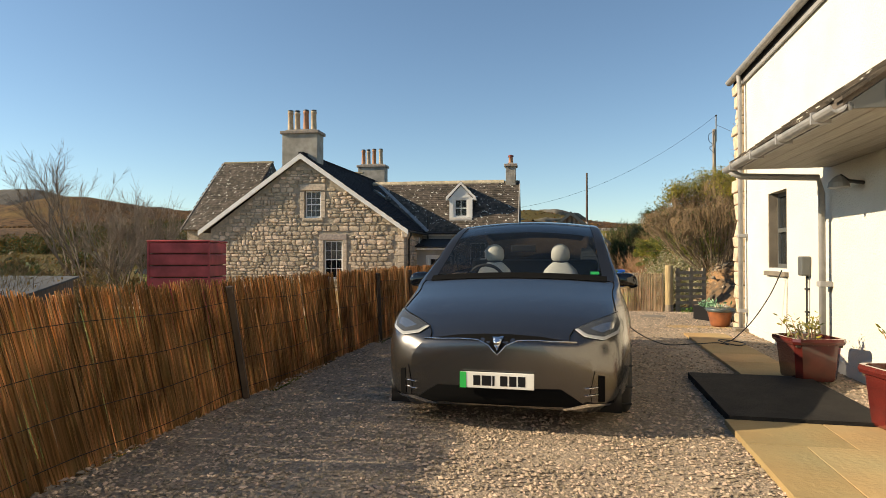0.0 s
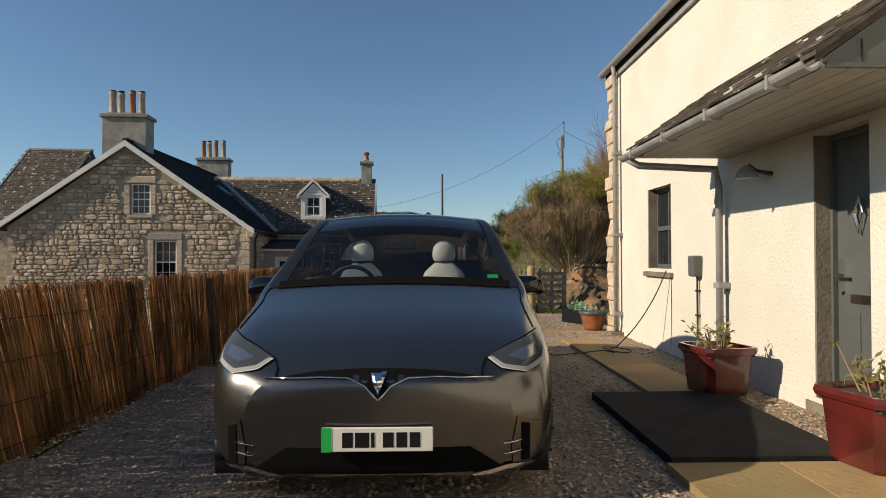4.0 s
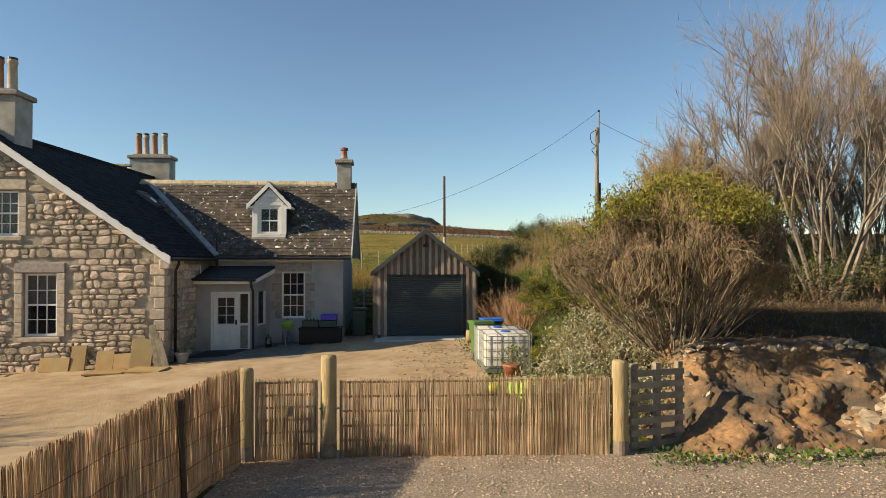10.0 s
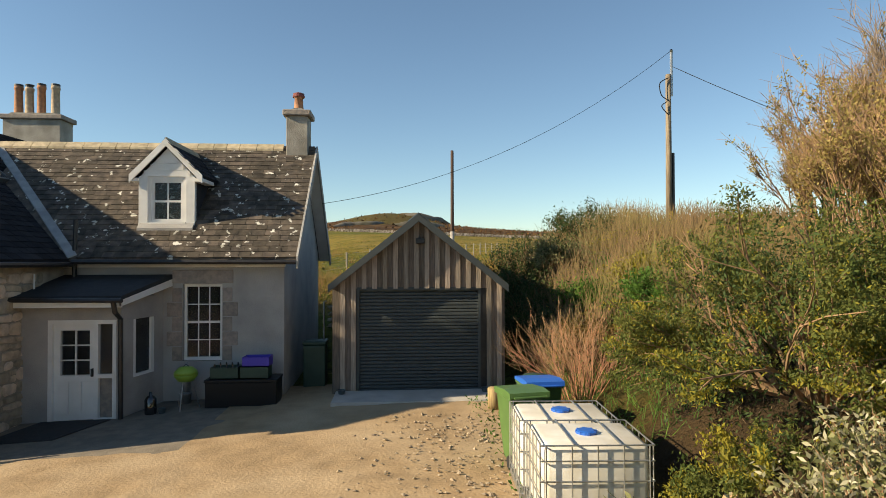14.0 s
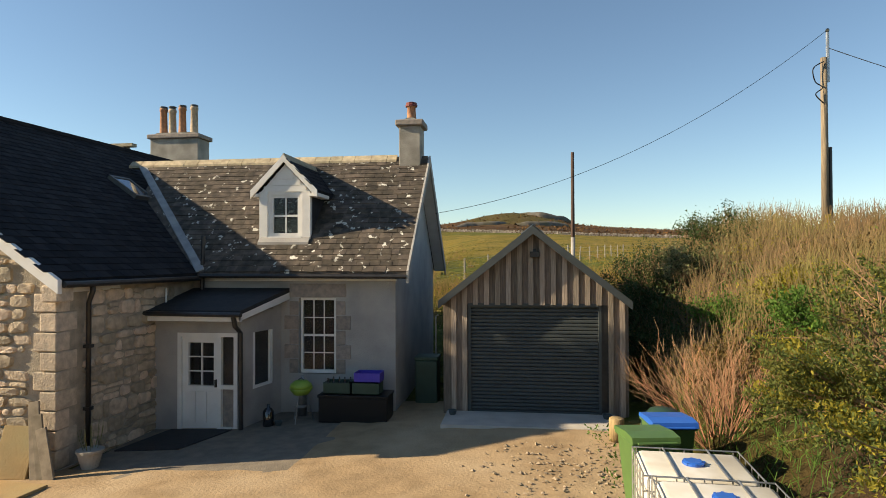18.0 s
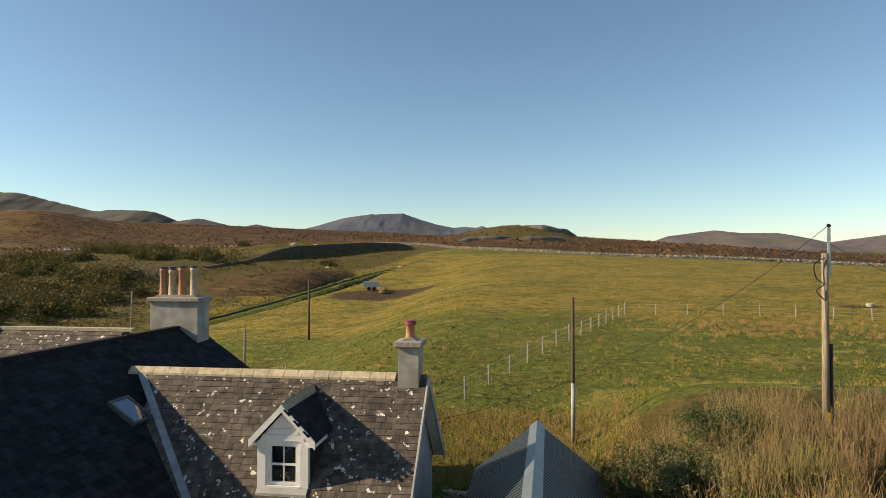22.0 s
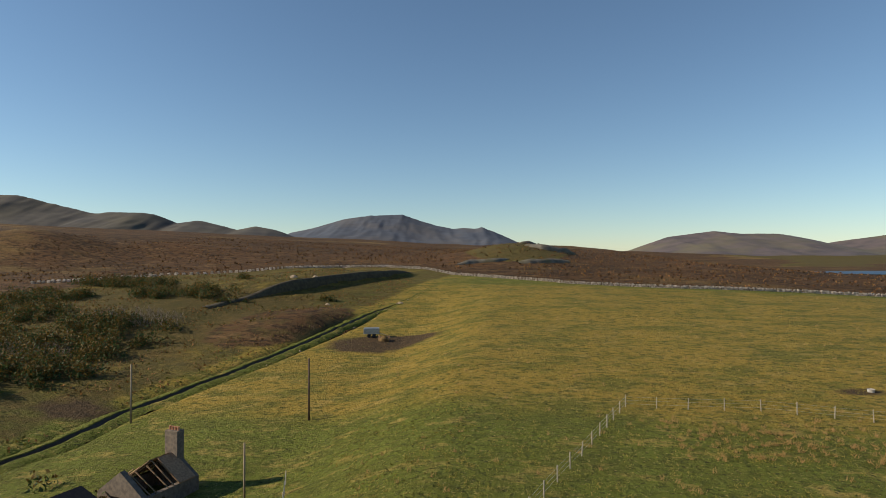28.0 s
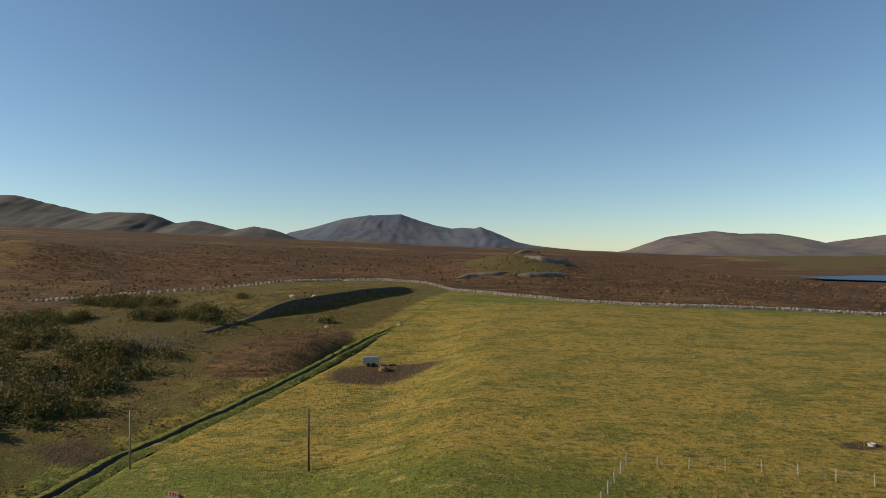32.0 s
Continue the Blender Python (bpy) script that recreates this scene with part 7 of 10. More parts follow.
def square_pot(x, y, z, w, h, rz, label):
    pot = thing("planter_pot", label, "pot", (x, y, z), "glazed pots by the door", rz=rz)
    a, b = w * 0.39, w * 0.5
    bm = bmesh.new()
    rings = []
    for r, zz in ((a, 0.0), (a + 0.01, 0.02), (b * 0.93, h * 0.82), (b * 0.93, h * 0.84), (b * 1.03, h * 0.86), (b * 1.07, h * 0.93), (b * 1.04, h), (b * 0.93, h), (b * 0.90, h * 0.9)):
        ring = []
        for k in range(4):
            for q in (-1, 1):
                sx, sy = ((1, -1), (1, 1), (-1, 1), (-1, -1))[k]
                c = 0.05
                px, py = sx * r, sy * r
                if (k % 2 == 0) == (q < 0):
                    px -= sx * c
                else:
                    py -= sy * c
                ring.append((px, py))
        ring.sort(key=lambda p: math.atan2(p[1], p[0]))
        rings.append([bm.verts.new((p[0], p[1], zz)) for p in ring])
    for ra, rb in zip(rings, rings[1:]):
        for k in range(8):
            bm.faces.new((ra[k], ra[(k + 1) % 8], rb[(k + 1) % 8], rb[k]))
    bm.faces.new(rings[0][::-1])
    part("body", bm, "glaze_red", pot, "oxblood glazed square pot")
    part("soil", box(-b * 0.9, b * 0.9, -b * 0.9, b * 0.9, h * 0.8, h * 0.91), "soil", pot)
    rg = random.Random(int(x * 100))
    bm = bmesh.new()
    tips = []
    for k in range(9):
        an = rg.random() * 6.28
        r = b * 0.5 * rg.random()
        q = (r * math.cos(an), r * math.sin(an), h * 0.9)
        t = (q[0] * 2.0 + 0.05 * rg.uniform(-1, 1), q[1] * 2.0, h + 0.08 + 0.16 * rg.random())
        bm_tube(bm, [q, ((q[0] + t[0]) / 2, (q[1] + t[1]) / 2 + 0.02, (q[2] + t[2]) / 2 + 0.03), t], [0.006, 0.005, 0.003], 5)
        tips.append((q, t))
    part("stem", bm, "bark_brown", pot)
    for mt, n in (("leaf_olive", 90), ("leaf_yellow", 60)):
        def pl():
            q, t = rg.choice(tips)
            u = 0.3 + 0.75 * rg.random()
            return [q[i] + (t[i] - q[i]) * u + rg.gauss(0, 0.025) for i in range(3)]
        leaves(pot, n, pl, 0.05, mt, rg)
    return pot


square_pot(2.60, 4.68, 0.08, 0.48, 0.43, 6, "dark red glazed square pot with a sparse shrub")
square_pot(2.70, 6.60, 0.07, 0.48, 0.42, 6, "dark red glazed square pot standing in the shade")
rp = thing("round_pot", "banded terracotta and blue-grey pot with pale plants", "pot", (3.27, 11.55, 0.03))
part("body", lathe([(0.15, 0), (0.165, 0.05), (0.2, 0.2), (0.215, 0.26), (0.235, 0.28), (0.235, 0.32), (0.2, 0.32), (0.19, 0.27)], 24), "terracotta", rp, smooth=True)
part("rim_band", lathe([(0.217, 0.262), (0.238, 0.278), (0.238, 0.322), (0.215, 0.325)], 24), "blue_glaze", rp, smooth=True)
part("soil", lathe([(0.19, 0.27), (0.19, 0.29)], 20), "soil", rp)
rg = random.Random(4)
leaves(rp, 90, lambda: (rg.gauss(0, 0.09), rg.gauss(0, 0.09), 0.3 + 0.05 * rg.random()), 0.06, "leaf_silver", rg)


def trough(x, y, rz, w, label):
    t = thing("planter_trough", label, "planter", (x, y, ground_z(x, y) + 0.03), "dark planter troughs", rz=rz)
    for a, b, c, d in ((-w / 2, w / 2, -0.15, -0.12), (-w / 2, w / 2, 0.12, 0.15), (-w / 2, -w / 2 + 0.03, -0.12, 0.12), (w / 2 - 0.03, w / 2, -0.12, 0.12)):
        part("side_board", box(a, b, c, d, 0, 0.28, 0.006), "car_black", t)
    part("soil", box(-w / 2 + 0.03, w / 2 - 0.03, -0.12, 0.12, 0.02, 0.24), "soil", t)
    leaves(t, 160, lambda: (rg.uniform(-w / 2, w / 2) * 0.9, rg.gauss(0, 0.07), 0.26 + 0.12 * rg.random() ** 2), 0.09, "leaf_pale", rg)
    return t


trough(3.55, 13.1, 104, 0.95, "black trough of pale green heather on the gravel")
trough(5.4, 14.12, -6, 0.66, "black trough with pale green leaves by the chair")
boulder = solid("boulder", rock_bm(0.24, 0.2, 0.17, random.Random(2)), "quoin", "rounded pale boulder on the paving", "rock", smooth=True)
boulder.matrix_world = pose(4.05, 13.95, ground_z(4.05, 13.95) + 0.14)
for i, (x0, x1, y0, y1) in enumerate(((3.72, 4.7, 12.7, 13.6), (4.72, 5.9, 12.7, 13.6), (4.35, 5.05, 13.62, 14.15))):
    z = ground_z(x0, y0) + 0.05
    part("flagstone", box(x0, x1, y0, y1, z - 0.03, z + 0.03, 0.006), "sandstone", paving)
manhole = solid("manhole_cover", lathe([(0.0, 0), (0.28, 0), (0.28, 0.02), (0.25, 0.028), (0, 0.028)], 28, (2.57, 14.05, ground_z(2.57, 14.05) + 0.03)), "concrete", "round grey manhole cover set in gravel", "cover")
# garden chair of black metal
ch = thing("garden_chair", "black cast metal garden chair on the flags", "chair", (5.0, 13.35, ground_z(5.0, 13.35) + 0.08), rz=200)
for x, y in ((-0.2, -0.2), (0.2, -0.2)):
    part("leg", tube(hang([(x, y, 0.42), (x * 1.05, y * 1.1, 0.2), (x * 1.3, y * 1.5, 0.0)], 5), 0.013, 6), "car_black", ch)
for x, y in ((-0.2, 0.2), (0.2, 0.2)):
    part("leg", tube(hang([(x, y, 0.85), (x, y, 0.42), (x * 1.1, y * 1.1, 0.2), (x * 1.3, y * 1.5, 0.0)], 5), 0.013, 6), "car_black", ch)
part("seat", lathe([(0, 0), (0.24, 0), (0.25, 0.012), (0, 0.02)], 20, (0, 0, 0.41)), "car_black", ch)
part("back_hoop", tube(hang([(-0.2, 0.2, 0.8), (-0.12, 0.22, 0.93), (0, 0.22, 0.97), (0.12, 0.22, 0.93), (0.2, 0.2, 0.8)], 5), 0.012, 6), "car_black", ch)
for k in range(7):
    x = -0.15 + k * 0.05
    part("back_spindle", tube(hang([(x, 0.2, 0.43), (x * 1.1, 0.23, 0.7), (x * 0.8, 0.22, 0.94 - abs(x) * 0.4)], 4), 0.005, 5), "car_black", ch)
for sx in (-1, 1):
    part("armrest", tube(hang([(sx * 0.2, 0.2, 0.66), (sx * 0.28, 0.0, 0.67), (sx * 0.26, -0.18, 0.64), (sx * 0.2, -0.2, 0.42)], 5), 0.011, 6), "car_black", ch)

# ---- by the cottage ----
apron = solid("garage_apron", box(-0.05, 3.45, 30.95, 32.07, -0.6, -0.395, 0.01), "concrete_pale", "concrete strip before the garage", "paving", "structure")
bm = prism([(-6.05, 28.3), (-4.7, 27.85), (-2.2, 28.55), (-1.85, 31.4), (-1.85, 32.4), (-6.15, 32.4)], -0.9, 0.02, "z")
for v in bm.verts:
    v.co.z += ground_z(v.co.x, v.co.y)
slab = solid("porch_slab", bm, "concrete", "worn concrete slab before the porch", "paving", "structure")
bm = prism([(-5.95, 29.5), (-4.75, 29.6), (-4.35, 30.9), (-5.7, 30.95)], 0.02, 0.045, "z")
for v in bm.verts:
    v.co.z += ground_z(v.co.x, v.co.y)
mat_ = solid("mat", bm, "felt", "black rubber mat by the porch", "mat")
chest = thing("storage_chest", "dark plastic storage chest under the window", "chest", (-1.95, 31.75, -0.57))
part("body", box(-0.75, 0.72, -0.32, 0.32, 0, 0.52, 0.015), "car_black", chest)
part("lid", box(-0.77, 0.74, -0.34, 0.34, 0.52, 0.58, 0.012), "car_black", chest)
for x0, x1, mt, lab in ((-2.62, -2.05, "dark_green", "green crate of bottles on the chest"), (-2.0, -1.42, "dark_green", "green crate on the chest")):
    cr = thing("crate", lab, "crate", ((x0 + x1) / 2, 31.72, 0.01), "plastic crates")
    w = (x1 - x0) / 2
    for a, b, c, d in ((-w, w, -0.2, -0.185), (-w, w, 0.185, 0.2), (-w, -w + 0.015, -0.185, 0.185), (w - 0.015, w, -0.185, 0.185)):
        part("side", box(a, b, c, d, 0.0, 0.24), mt, cr)
    part("base", box(-w, w, -0.2, 0.2, 0, 0.02), mt, cr)
    if "bottles" in lab:
        for k in range(8):
            part("bottle", lathe([(0.035, 0.02), (0.035, 0.19), (0.013, 0.25), (0.013, 0.31), (0.0, 0.31)], 10, (-w + 0.07 + k * 0.062, -0.1 + 0.2 * (k % 2), 0)), "dark_glass", cr)
cr = thing("crate", "purple plastic crate stacked on a green one", "crate", (-1.68, 31.72, 0.26), "plastic crates")
for a, b, c, d in ((-0.28, 0.28, -0.2, -0.185), (-0.28, 0.28, 0.185, 0.2), (-0.28, -0.265, -0.185, 0.185), (0.265, 0.28, -0.185, 0.185)):
    part("side", box(a, b, c, d, 0.0, 0.2), "purple", cr)
part("base", box(-0.28, 0.28, -0.2, 0.2, 0, 0.02), "purple", cr)
bb = thing("kettle_barbecue", "lime green kettle barbecue on legs", "barbecue", (-3.12, 31.55, -0.595))
part("bowl", lathe([(0.03, 0.55), (0.16, 0.58), (0.235, 0.68), (0.24, 0.72)], 22), "lime", bb, smooth=True)
part("lid", lathe([(0.245, 0.72), (0.22, 0.80), (0.13, 0.87), (0.0, 0.89)], 22), "lime", bb, smooth=True)
part("lid_handle", tube([(-0.06, 0, 0.88), (0, 0, 0.93), (0.06, 0, 0.88)], 0.01, 6), "car_black", bb)
for k in range(3):
    a = 2.1 * k + 0.4
    part("leg", tube([(0.12 * math.cos(a), 0.12 * math.sin(a), 0.58), (0.27 * math.cos(a), 0.27 * math.sin(a), 0.0)], 0.012, 6), "steel", bb)
part("ash_tray", lathe([(0.0, 0.3), (0.12, 0.3), (0.13, 0.32)], 14), "steel", bb)
gasb = solid("gas_bottle", lathe([(0.0, 0), (0.11, 0), (0.115, 0.03), (0.115, 0.3), (0.07, 0.36), (0.03, 0.38), (0.03, 0.45), (0.0, 0.45)], 18, (-3.72, 31.25, -0.62)), "dark_glass", "dark glass demijohn by the porch corner", "bottle", smooth=True)
gasb2 = solid("gas_cylinder", lathe([(0.0, 0), (0.1, 0), (0.1, 0.75), (0.05, 0.82), (0.03, 0.9), (0.0, 0.9)], 18, (-3.3, 32.1, -0.62)), "steel", "tall grey gas cylinder against the wall", "cylinder", smooth=True)
for x, y, r in ((-3.5, 31.25, 0.08), (0.1, 31.75, 0.09), (3.25, 31.75, 0.1)):
    p_ = thing("small_pot", "small low bowl by the wall", "pot", (x, y, -0.4 if x > 0 else ground_z(x, y) + 0.02))
    part("bowl", lathe([(r * 0.7, 0), (r, 0.09), (r * 1.05, 0.1), (r * 0.9, 0.1), (r * 0.8, 0.05)], 14), "blue_glaze", p_)
fp = thing("flower_pot", "grey pot of leggy stalks beside the wall", "pot", (-5.75, 28.6, ground_z(-5.7, 28.6) + 0.03))
part("body", lathe([(0.13, 0), (0.2, 0.25), (0.22, 0.27), (0.22, 0.31), (0.18, 0.31)], 18), "cement", fp)
bm = bmesh.new()
for k in range(16):
    a = rg.random() * 6.28
    bm_tube(bm, [(0.1 * math.cos(a), 0.1 * math.sin(a), 0.28), (0.17 * math.cos(a), 0.17 * math.sin(a), 0.5), (0.2 * math.cos(a), 0.2 * math.sin(a), 0.62 + 0.2 * rg.random())], [0.004, 0.004, 0.002], 4)
part("stalk", bm, "leaf_olive", fp)
tank = thing("oil_tank", "dark green utility tank beside the gable", "tank", (-0.62, 33.4, ground_z(-0.62, 33.4)))
part("body", box(-0.32, 0.2, -0.25, 0.25, 0, 1.0, 0.03), "dark_green", tank)
part("lid", box(-0.34, 0.22, -0.27, 0.27, 1.0, 1.1, 0.03), "dark_green", tank)
part("vent_pipe", tube([(0.1, 0.3, 0.0), (0.1, 0.3, 2.0), (0.16, 0.3, 2.03)], 0.025, 6), "steel", tank)
# slabs leaning on the gable
rgs = random.Random(9)
for x, w, h in ((-9.15, 0.85, 0.42), (-8.5, 0.42, 0.75), (-7.75, 0.5, 0.55), (-7.25, 0.5, 0.45), (-6.75, 0.62, 0.85)):
    g = ground_z(x, 28)
    sl_ = solid("leaning_slab", box(-w / 2, w / 2, -0.03, 0.03, 0, h, 0.012), "sandstone", "sandstone slab leaning against the gable", "slab", group="leaning slabs")
    sl_.matrix_world = pose(x, 28.02, g + 0.02, -16 - 6 * rgs.random(), 3 * rgs.uniform(-1, 1), 4 * rgs.uniform(-1, 1))
for i in range(3):
    pl_ = solid("leaning_plank", box(-0.09, 0.09, -0.02, 0.02, 0, 1.25 - 0.2 * i, 0.004), "pallet_grey", "old plank leaning on the corner", "plank", group="leaning planks")
    pl_.matrix_world = pose(-6.25 + 0.12 * i, 28.0, ground_z(-6.2, 28) + 0.02, -12, -10 - 4 * i, 6)
for i, (x, y) in enumerate(((-7.4, 27.3), (-6.3, 27.4))):
    f_ = solid("loose_flag", box(-0.5, 0.5, -0.35, 0.35, 0, 0.05, 0.01), "sandstone", "sandstone flag lying on the yard", "slab", group="loose flags")
    f_.matrix_world = pose(x, y, ground_z(x, y) + 0.04, 0, 0, 8 - 14 * i)
# bench, sand heap and covered stack in the yard
bn = thing("garden_bench", "weathered grey slatted bench against the gable", "bench", (-11.9, 27.6, ground_z(-11.9, 27.6)))
for k in range(9):
    part("back_slat", box(-0.55 + k * 0.13, -0.5 + k * 0.13, 0.2, 0.225, 0.45, 0.85), "pallet_grey", bn)
part("top_rail", box(-0.62, 0.62, 0.19, 0.24, 0.83, 0.9), "pallet_grey", bn)
for k in range(4):
    part("seat_slat", box(-0.6, 0.6, -0.22 + k * 0.11, -0.13 + k * 0.11, 0.42, 0.445), "pallet_grey", bn)
for x in (-0.58, 0.52):
    for y in (-0.2, 0.18):
        part("leg", box(x, x + 0.06, y, y + 0.05, 0, 0.62), "pallet_grey", bn)
    part("armrest", box(x, x + 0.06, -0.22, 0.22, 0.62, 0.66), "pallet_grey", bn)


def heap(name, x, y, r, h, mat, label):
    verts, faces = [(0, 0, h)], []
    n, m = 60, 16
    for j in range(1, m + 1):
        for i in range(n):
            a = 2 * math.pi * i / n
            rr = r * j / m * (1 + 0.18 * noise.noise((math.cos(a) * 2, math.sin(a) * 2, x)))
            z = h * (1 - smooth01(j / m, 0, 1)) + 0.16 * noise.noise((rr * 2.2 * math.cos(a), rr * 2.2 * math.sin(a), x)) + 0.06 * noise.noise((rr * 6 * math.cos(a), rr * 6 * math.sin(a), 1))
            verts.append((rr * math.cos(a), rr * math.sin(a) * 0.8, z if j < m else -0.1))
    for i in range(n):
        faces.append((0, 1 + i, 1 + (i + 1) % n))
        for j in range(m - 1):
            a = 1 + j * n
            faces.append((a + i, a + n + i, a + n + (i + 1) % n, a + (i + 1) % n))
    ob = tagged(from_lists(name, verts, faces, mat, smooth=True), label, "heap")
    ob.location = (x, y, ground_z(x, y) + 0.02)
    return ob


heap("spoil_mound", -10.9, 25.0, 1.5, 0.8, "earth", "heap of orange sandy spoil in the yard")
heap("spoil_mound", -9.9, 22.2, 1.9, 0.6, "earth", "low heap of dark spoil in the yard")
st = thing("sheeted_stack", "stack of slates under a grey sheet", "stack", (-13.6, 26.2, ground_z(-13.6, 26.2)))
for k in range(6):
    part("board", box(-0.9, 0.9, -0.5, 0.5, 0.1 + k * 0.09, 0.16 + k * 0.09, 0.01), "steel" if k % 2 else "pallet_grey", st)
part("pallet_base", box(-0.95, 0.95, -0.55, 0.55, 0.0, 0.1), "pallet_grey", st)
bm = box(-0.98, 0.98, -0.58, 0.58, 0.62, 0.85, 0.06)
for v in bm.verts:
    v.co.z += 0.06 * noise.noise(v.co * 3)
part("cover_sheet", bm, "curtain", st, "crumpled pale cover sheet")
# red slatted compost box beyond the fence
rb = thing("compost_box", "red slatted plastic compost box behind the fence", "box", (-5.75, 9.45, ground_z(-5.7, 9.4)), rz=12)
hh = 1.52 - ground_z(-5.7, 9.4)
for k in range(9):
    z = hh - 0.19 * (k + 1)
    if z < 0:
        break
    for a, b, c, d in ((-0.48, 0.48, -0.46, -0.42), (-0.48, 0.48, 0.42, 0.46), (-0.48, -0.44, -0.42, 0.42), (0.44, 0.48, -0.42, 0.42)):
        bm = box(a, b, c, d, z + 0.008, z + 0.182, 0.012)
        part("slat", bm, "red_plastic", rb)
part("lid", box(-0.5, 0.5, -0.48, 0.48, hh, hh + 0.03, 0.012), "red_plastic", rb)
# Added dark inner box: puts the shade behind the slat gaps into colour.
part("liner", box(-0.43, 0.43, -0.41, 0.41, 0.0, hh - 0.02), "old_post", rb)
for x in (-0.49, 0.46):
    part("corner_post", box(x, x + 0.03, -0.475, -0.44, 0, hh), "red_plastic", rb)

# ---- tanks and bins at the edge of the yard ----


def ibc(x, y, label):
    t = thing("water_tank", label, "tank", (x, y, ground_z(x, y) + 0.02), "caged water tanks", rz=87)
    t.scale = (1, 1, 0.86)
    part("pallet_base", box(-0.5, 0.5, -0.6, 0.6, 0, 0.12, 0.01), "steel", t)
    part("bottle", box(-0.47, 0.47, -0.57, 0.57, 0.13, 1.13, 0.07), "ibc", t, "milky plastic tank", True)
    lid = part("lid", lathe([(0.0, 0), (0.12, 0), (0.12, 0.03), (0.09, 0.045), (0, 0.045)], 18, (0.0, 0.0, 1.13)), "bin_blue", t, "blue screw lid")
    for k in range(8):
        a = 6.283 * k / 8
        part("lid_rib", box(0.11 * math.cos(a) - 0.012, 0.11 * math.cos(a) + 0.012, 0.11 * math.sin(a) - 0.012, 0.11 * math.sin(a) + 0.012, 1.135, 1.17), "bin_blue", lid)
    for z in (0.2, 0.45, 0.7, 0.95, 1.14):
        c = 0.5
        part("cage_hoop", tube([(-c, -0.6, z), (c, -0.6, z), (c, 0.6, z), (-c, 0.6, z), (-c, -0.6, z)], 0.011, 6), "steel", t)
    for k in range(5):
        for sx in (-0.505, 0.505):
            part("cage_bar", tube([(sx, -0.55 + k * 0.275, 0.1), (sx, -0.55 + k * 0.275, 1.14)], 0.009, 6), "steel", t)
    for k in range(5):
        for sy in (-0.605, 0.605):
            part("cage_bar", tube([(-0.45 + k * 0.225, sy, 0.1), (-0.45 + k * 0.225, sy, 1.14)], 0.009, 6), "steel", t)
    for k in range(2):
        part("top_bar", tube([(-0.5, -0.25 + 0.5 * k, 1.15), (0.5, -0.25 + 0.5 * k, 1.15)], 0.012, 6), "steel", t)
    part("label_plate", box(-0.2, 0.1, -0.625, -0.612, 0.5, 0.75), "curtain", t)
    return t


ibc(3.47, 25.18, "caged white plastic water tank by the hedge")
ibc(3.45, 26.2, "second caged water tank with blue lid")


def wheelie(x, y, rz, mat, lidmat, label):
    b = thing("wheeled_bin", label, "bin", (x, y, ground_z(x, y) + 0.02), "wheeled bins", rz=rz)
    bm = bmesh.new()
    lo = [bm.verts.new(v) for v in ((-0.2, -0.22, 0.05), (0.2, -0.22, 0.05), (0.2, 0.2, 0.05), (-0.2, 0.2, 0.05))]
    hi = [bm.verts.new(v) for v in ((-0.28, -0.32, 1.0), (0.28, -0.32, 1.0), (0.28, 0.3, 1.0), (-0.28, 0.3, 1.0))]
    bm.faces.new(lo[::-1])
    bm.faces.new(hi)
    for k in range(4):
        bm.faces.new((lo[k], lo[(k + 1) % 4], hi[(k + 1) % 4], hi[k]))
    bmesh.ops.bevel(bm, geom=bm.edges[:], offset=0.03, segments=2, affect="EDGES", profile=0.5)
    part("body", bm, mat, b)
    part("rim", box(-0.3, 0.3, -0.34, 0.32, 0.97, 1.01, 0.012), mat, b)
    lid = part("lid", prism([(-0.36, 1.01), (-0.34, 1.06), (0.1, 1.10), (0.32, 1.08), (0.34, 1.01)], -0.3, 0.3, "x"), lidmat, b)
    part("hinge_bar", tube([(-0.24, 0.36, 1.02), (0.24, 0.36, 1.02)], 0.018, 8), lidmat, lid)
    for sx in (-0.26, 0.26):
        bm = lathe([(0.0, -0.025), (0.1, -0.025), (0.1, 0.025), (0, 0.025)], 16)
        bmesh.ops.transform(bm, matrix=Matrix.Translation((sx, 0.24, 0.1)) @ Matrix.Rotation(radians(90), 4, "Y"), verts=bm.verts[:])
        part("wheel", bm, "tyre", b)
    return b


wheelie(3.12, 27.12, 190, "bin_green", "bin_green", "green wheeled bin with closed lid")
wheelie(3.55, 27.85, 185, "bin_green", "bin_blue", "wheeled bin with a bright blue lid")
comp = solid("compost_bin", lathe([(0.42, 0), (0.36, 0.55), (0.32, 0.8), (0.2, 0.93), (0, 0.95)], 22, (3.72, 28.9, -0.42)), "dark_green", "dark green conical compost bin", "bin", smooth=True)
log_ = solid("log_stump", lathe([(0.0, 0), (0.13, 0), (0.135, 0.4), (0.12, 0.42), (0, 0.42)], 16, (3.22, 30.3, -0.42)), "post", "upright cut log beside the garage", "log", smooth=True)
cp_ = thing("flower_pot", "tall rusty red pot with dry stems", "pot", (3.32, 23.5, ground_z(3.3, 23.5)))
part("body", lathe([(0.17, 0), (0.22, 0.38), (0.24, 0.4), (0.24, 0.45), (0.2, 0.45)], 20), "terracotta", cp_, smooth=True)
leaves(cp_, 160, lambda: (rg.gauss(0, 0.14), rg.gauss(0, 0.14), 0.45 + 0.4 * rg.random()), 0.10, "leaf_olive", rg)
pal2 = thing("pallet", "pale broken pallet leaning against the bush", "pallet", (3.85, 22.95, ground_z(3.85, 22.95) + 0.02), rz=-62)
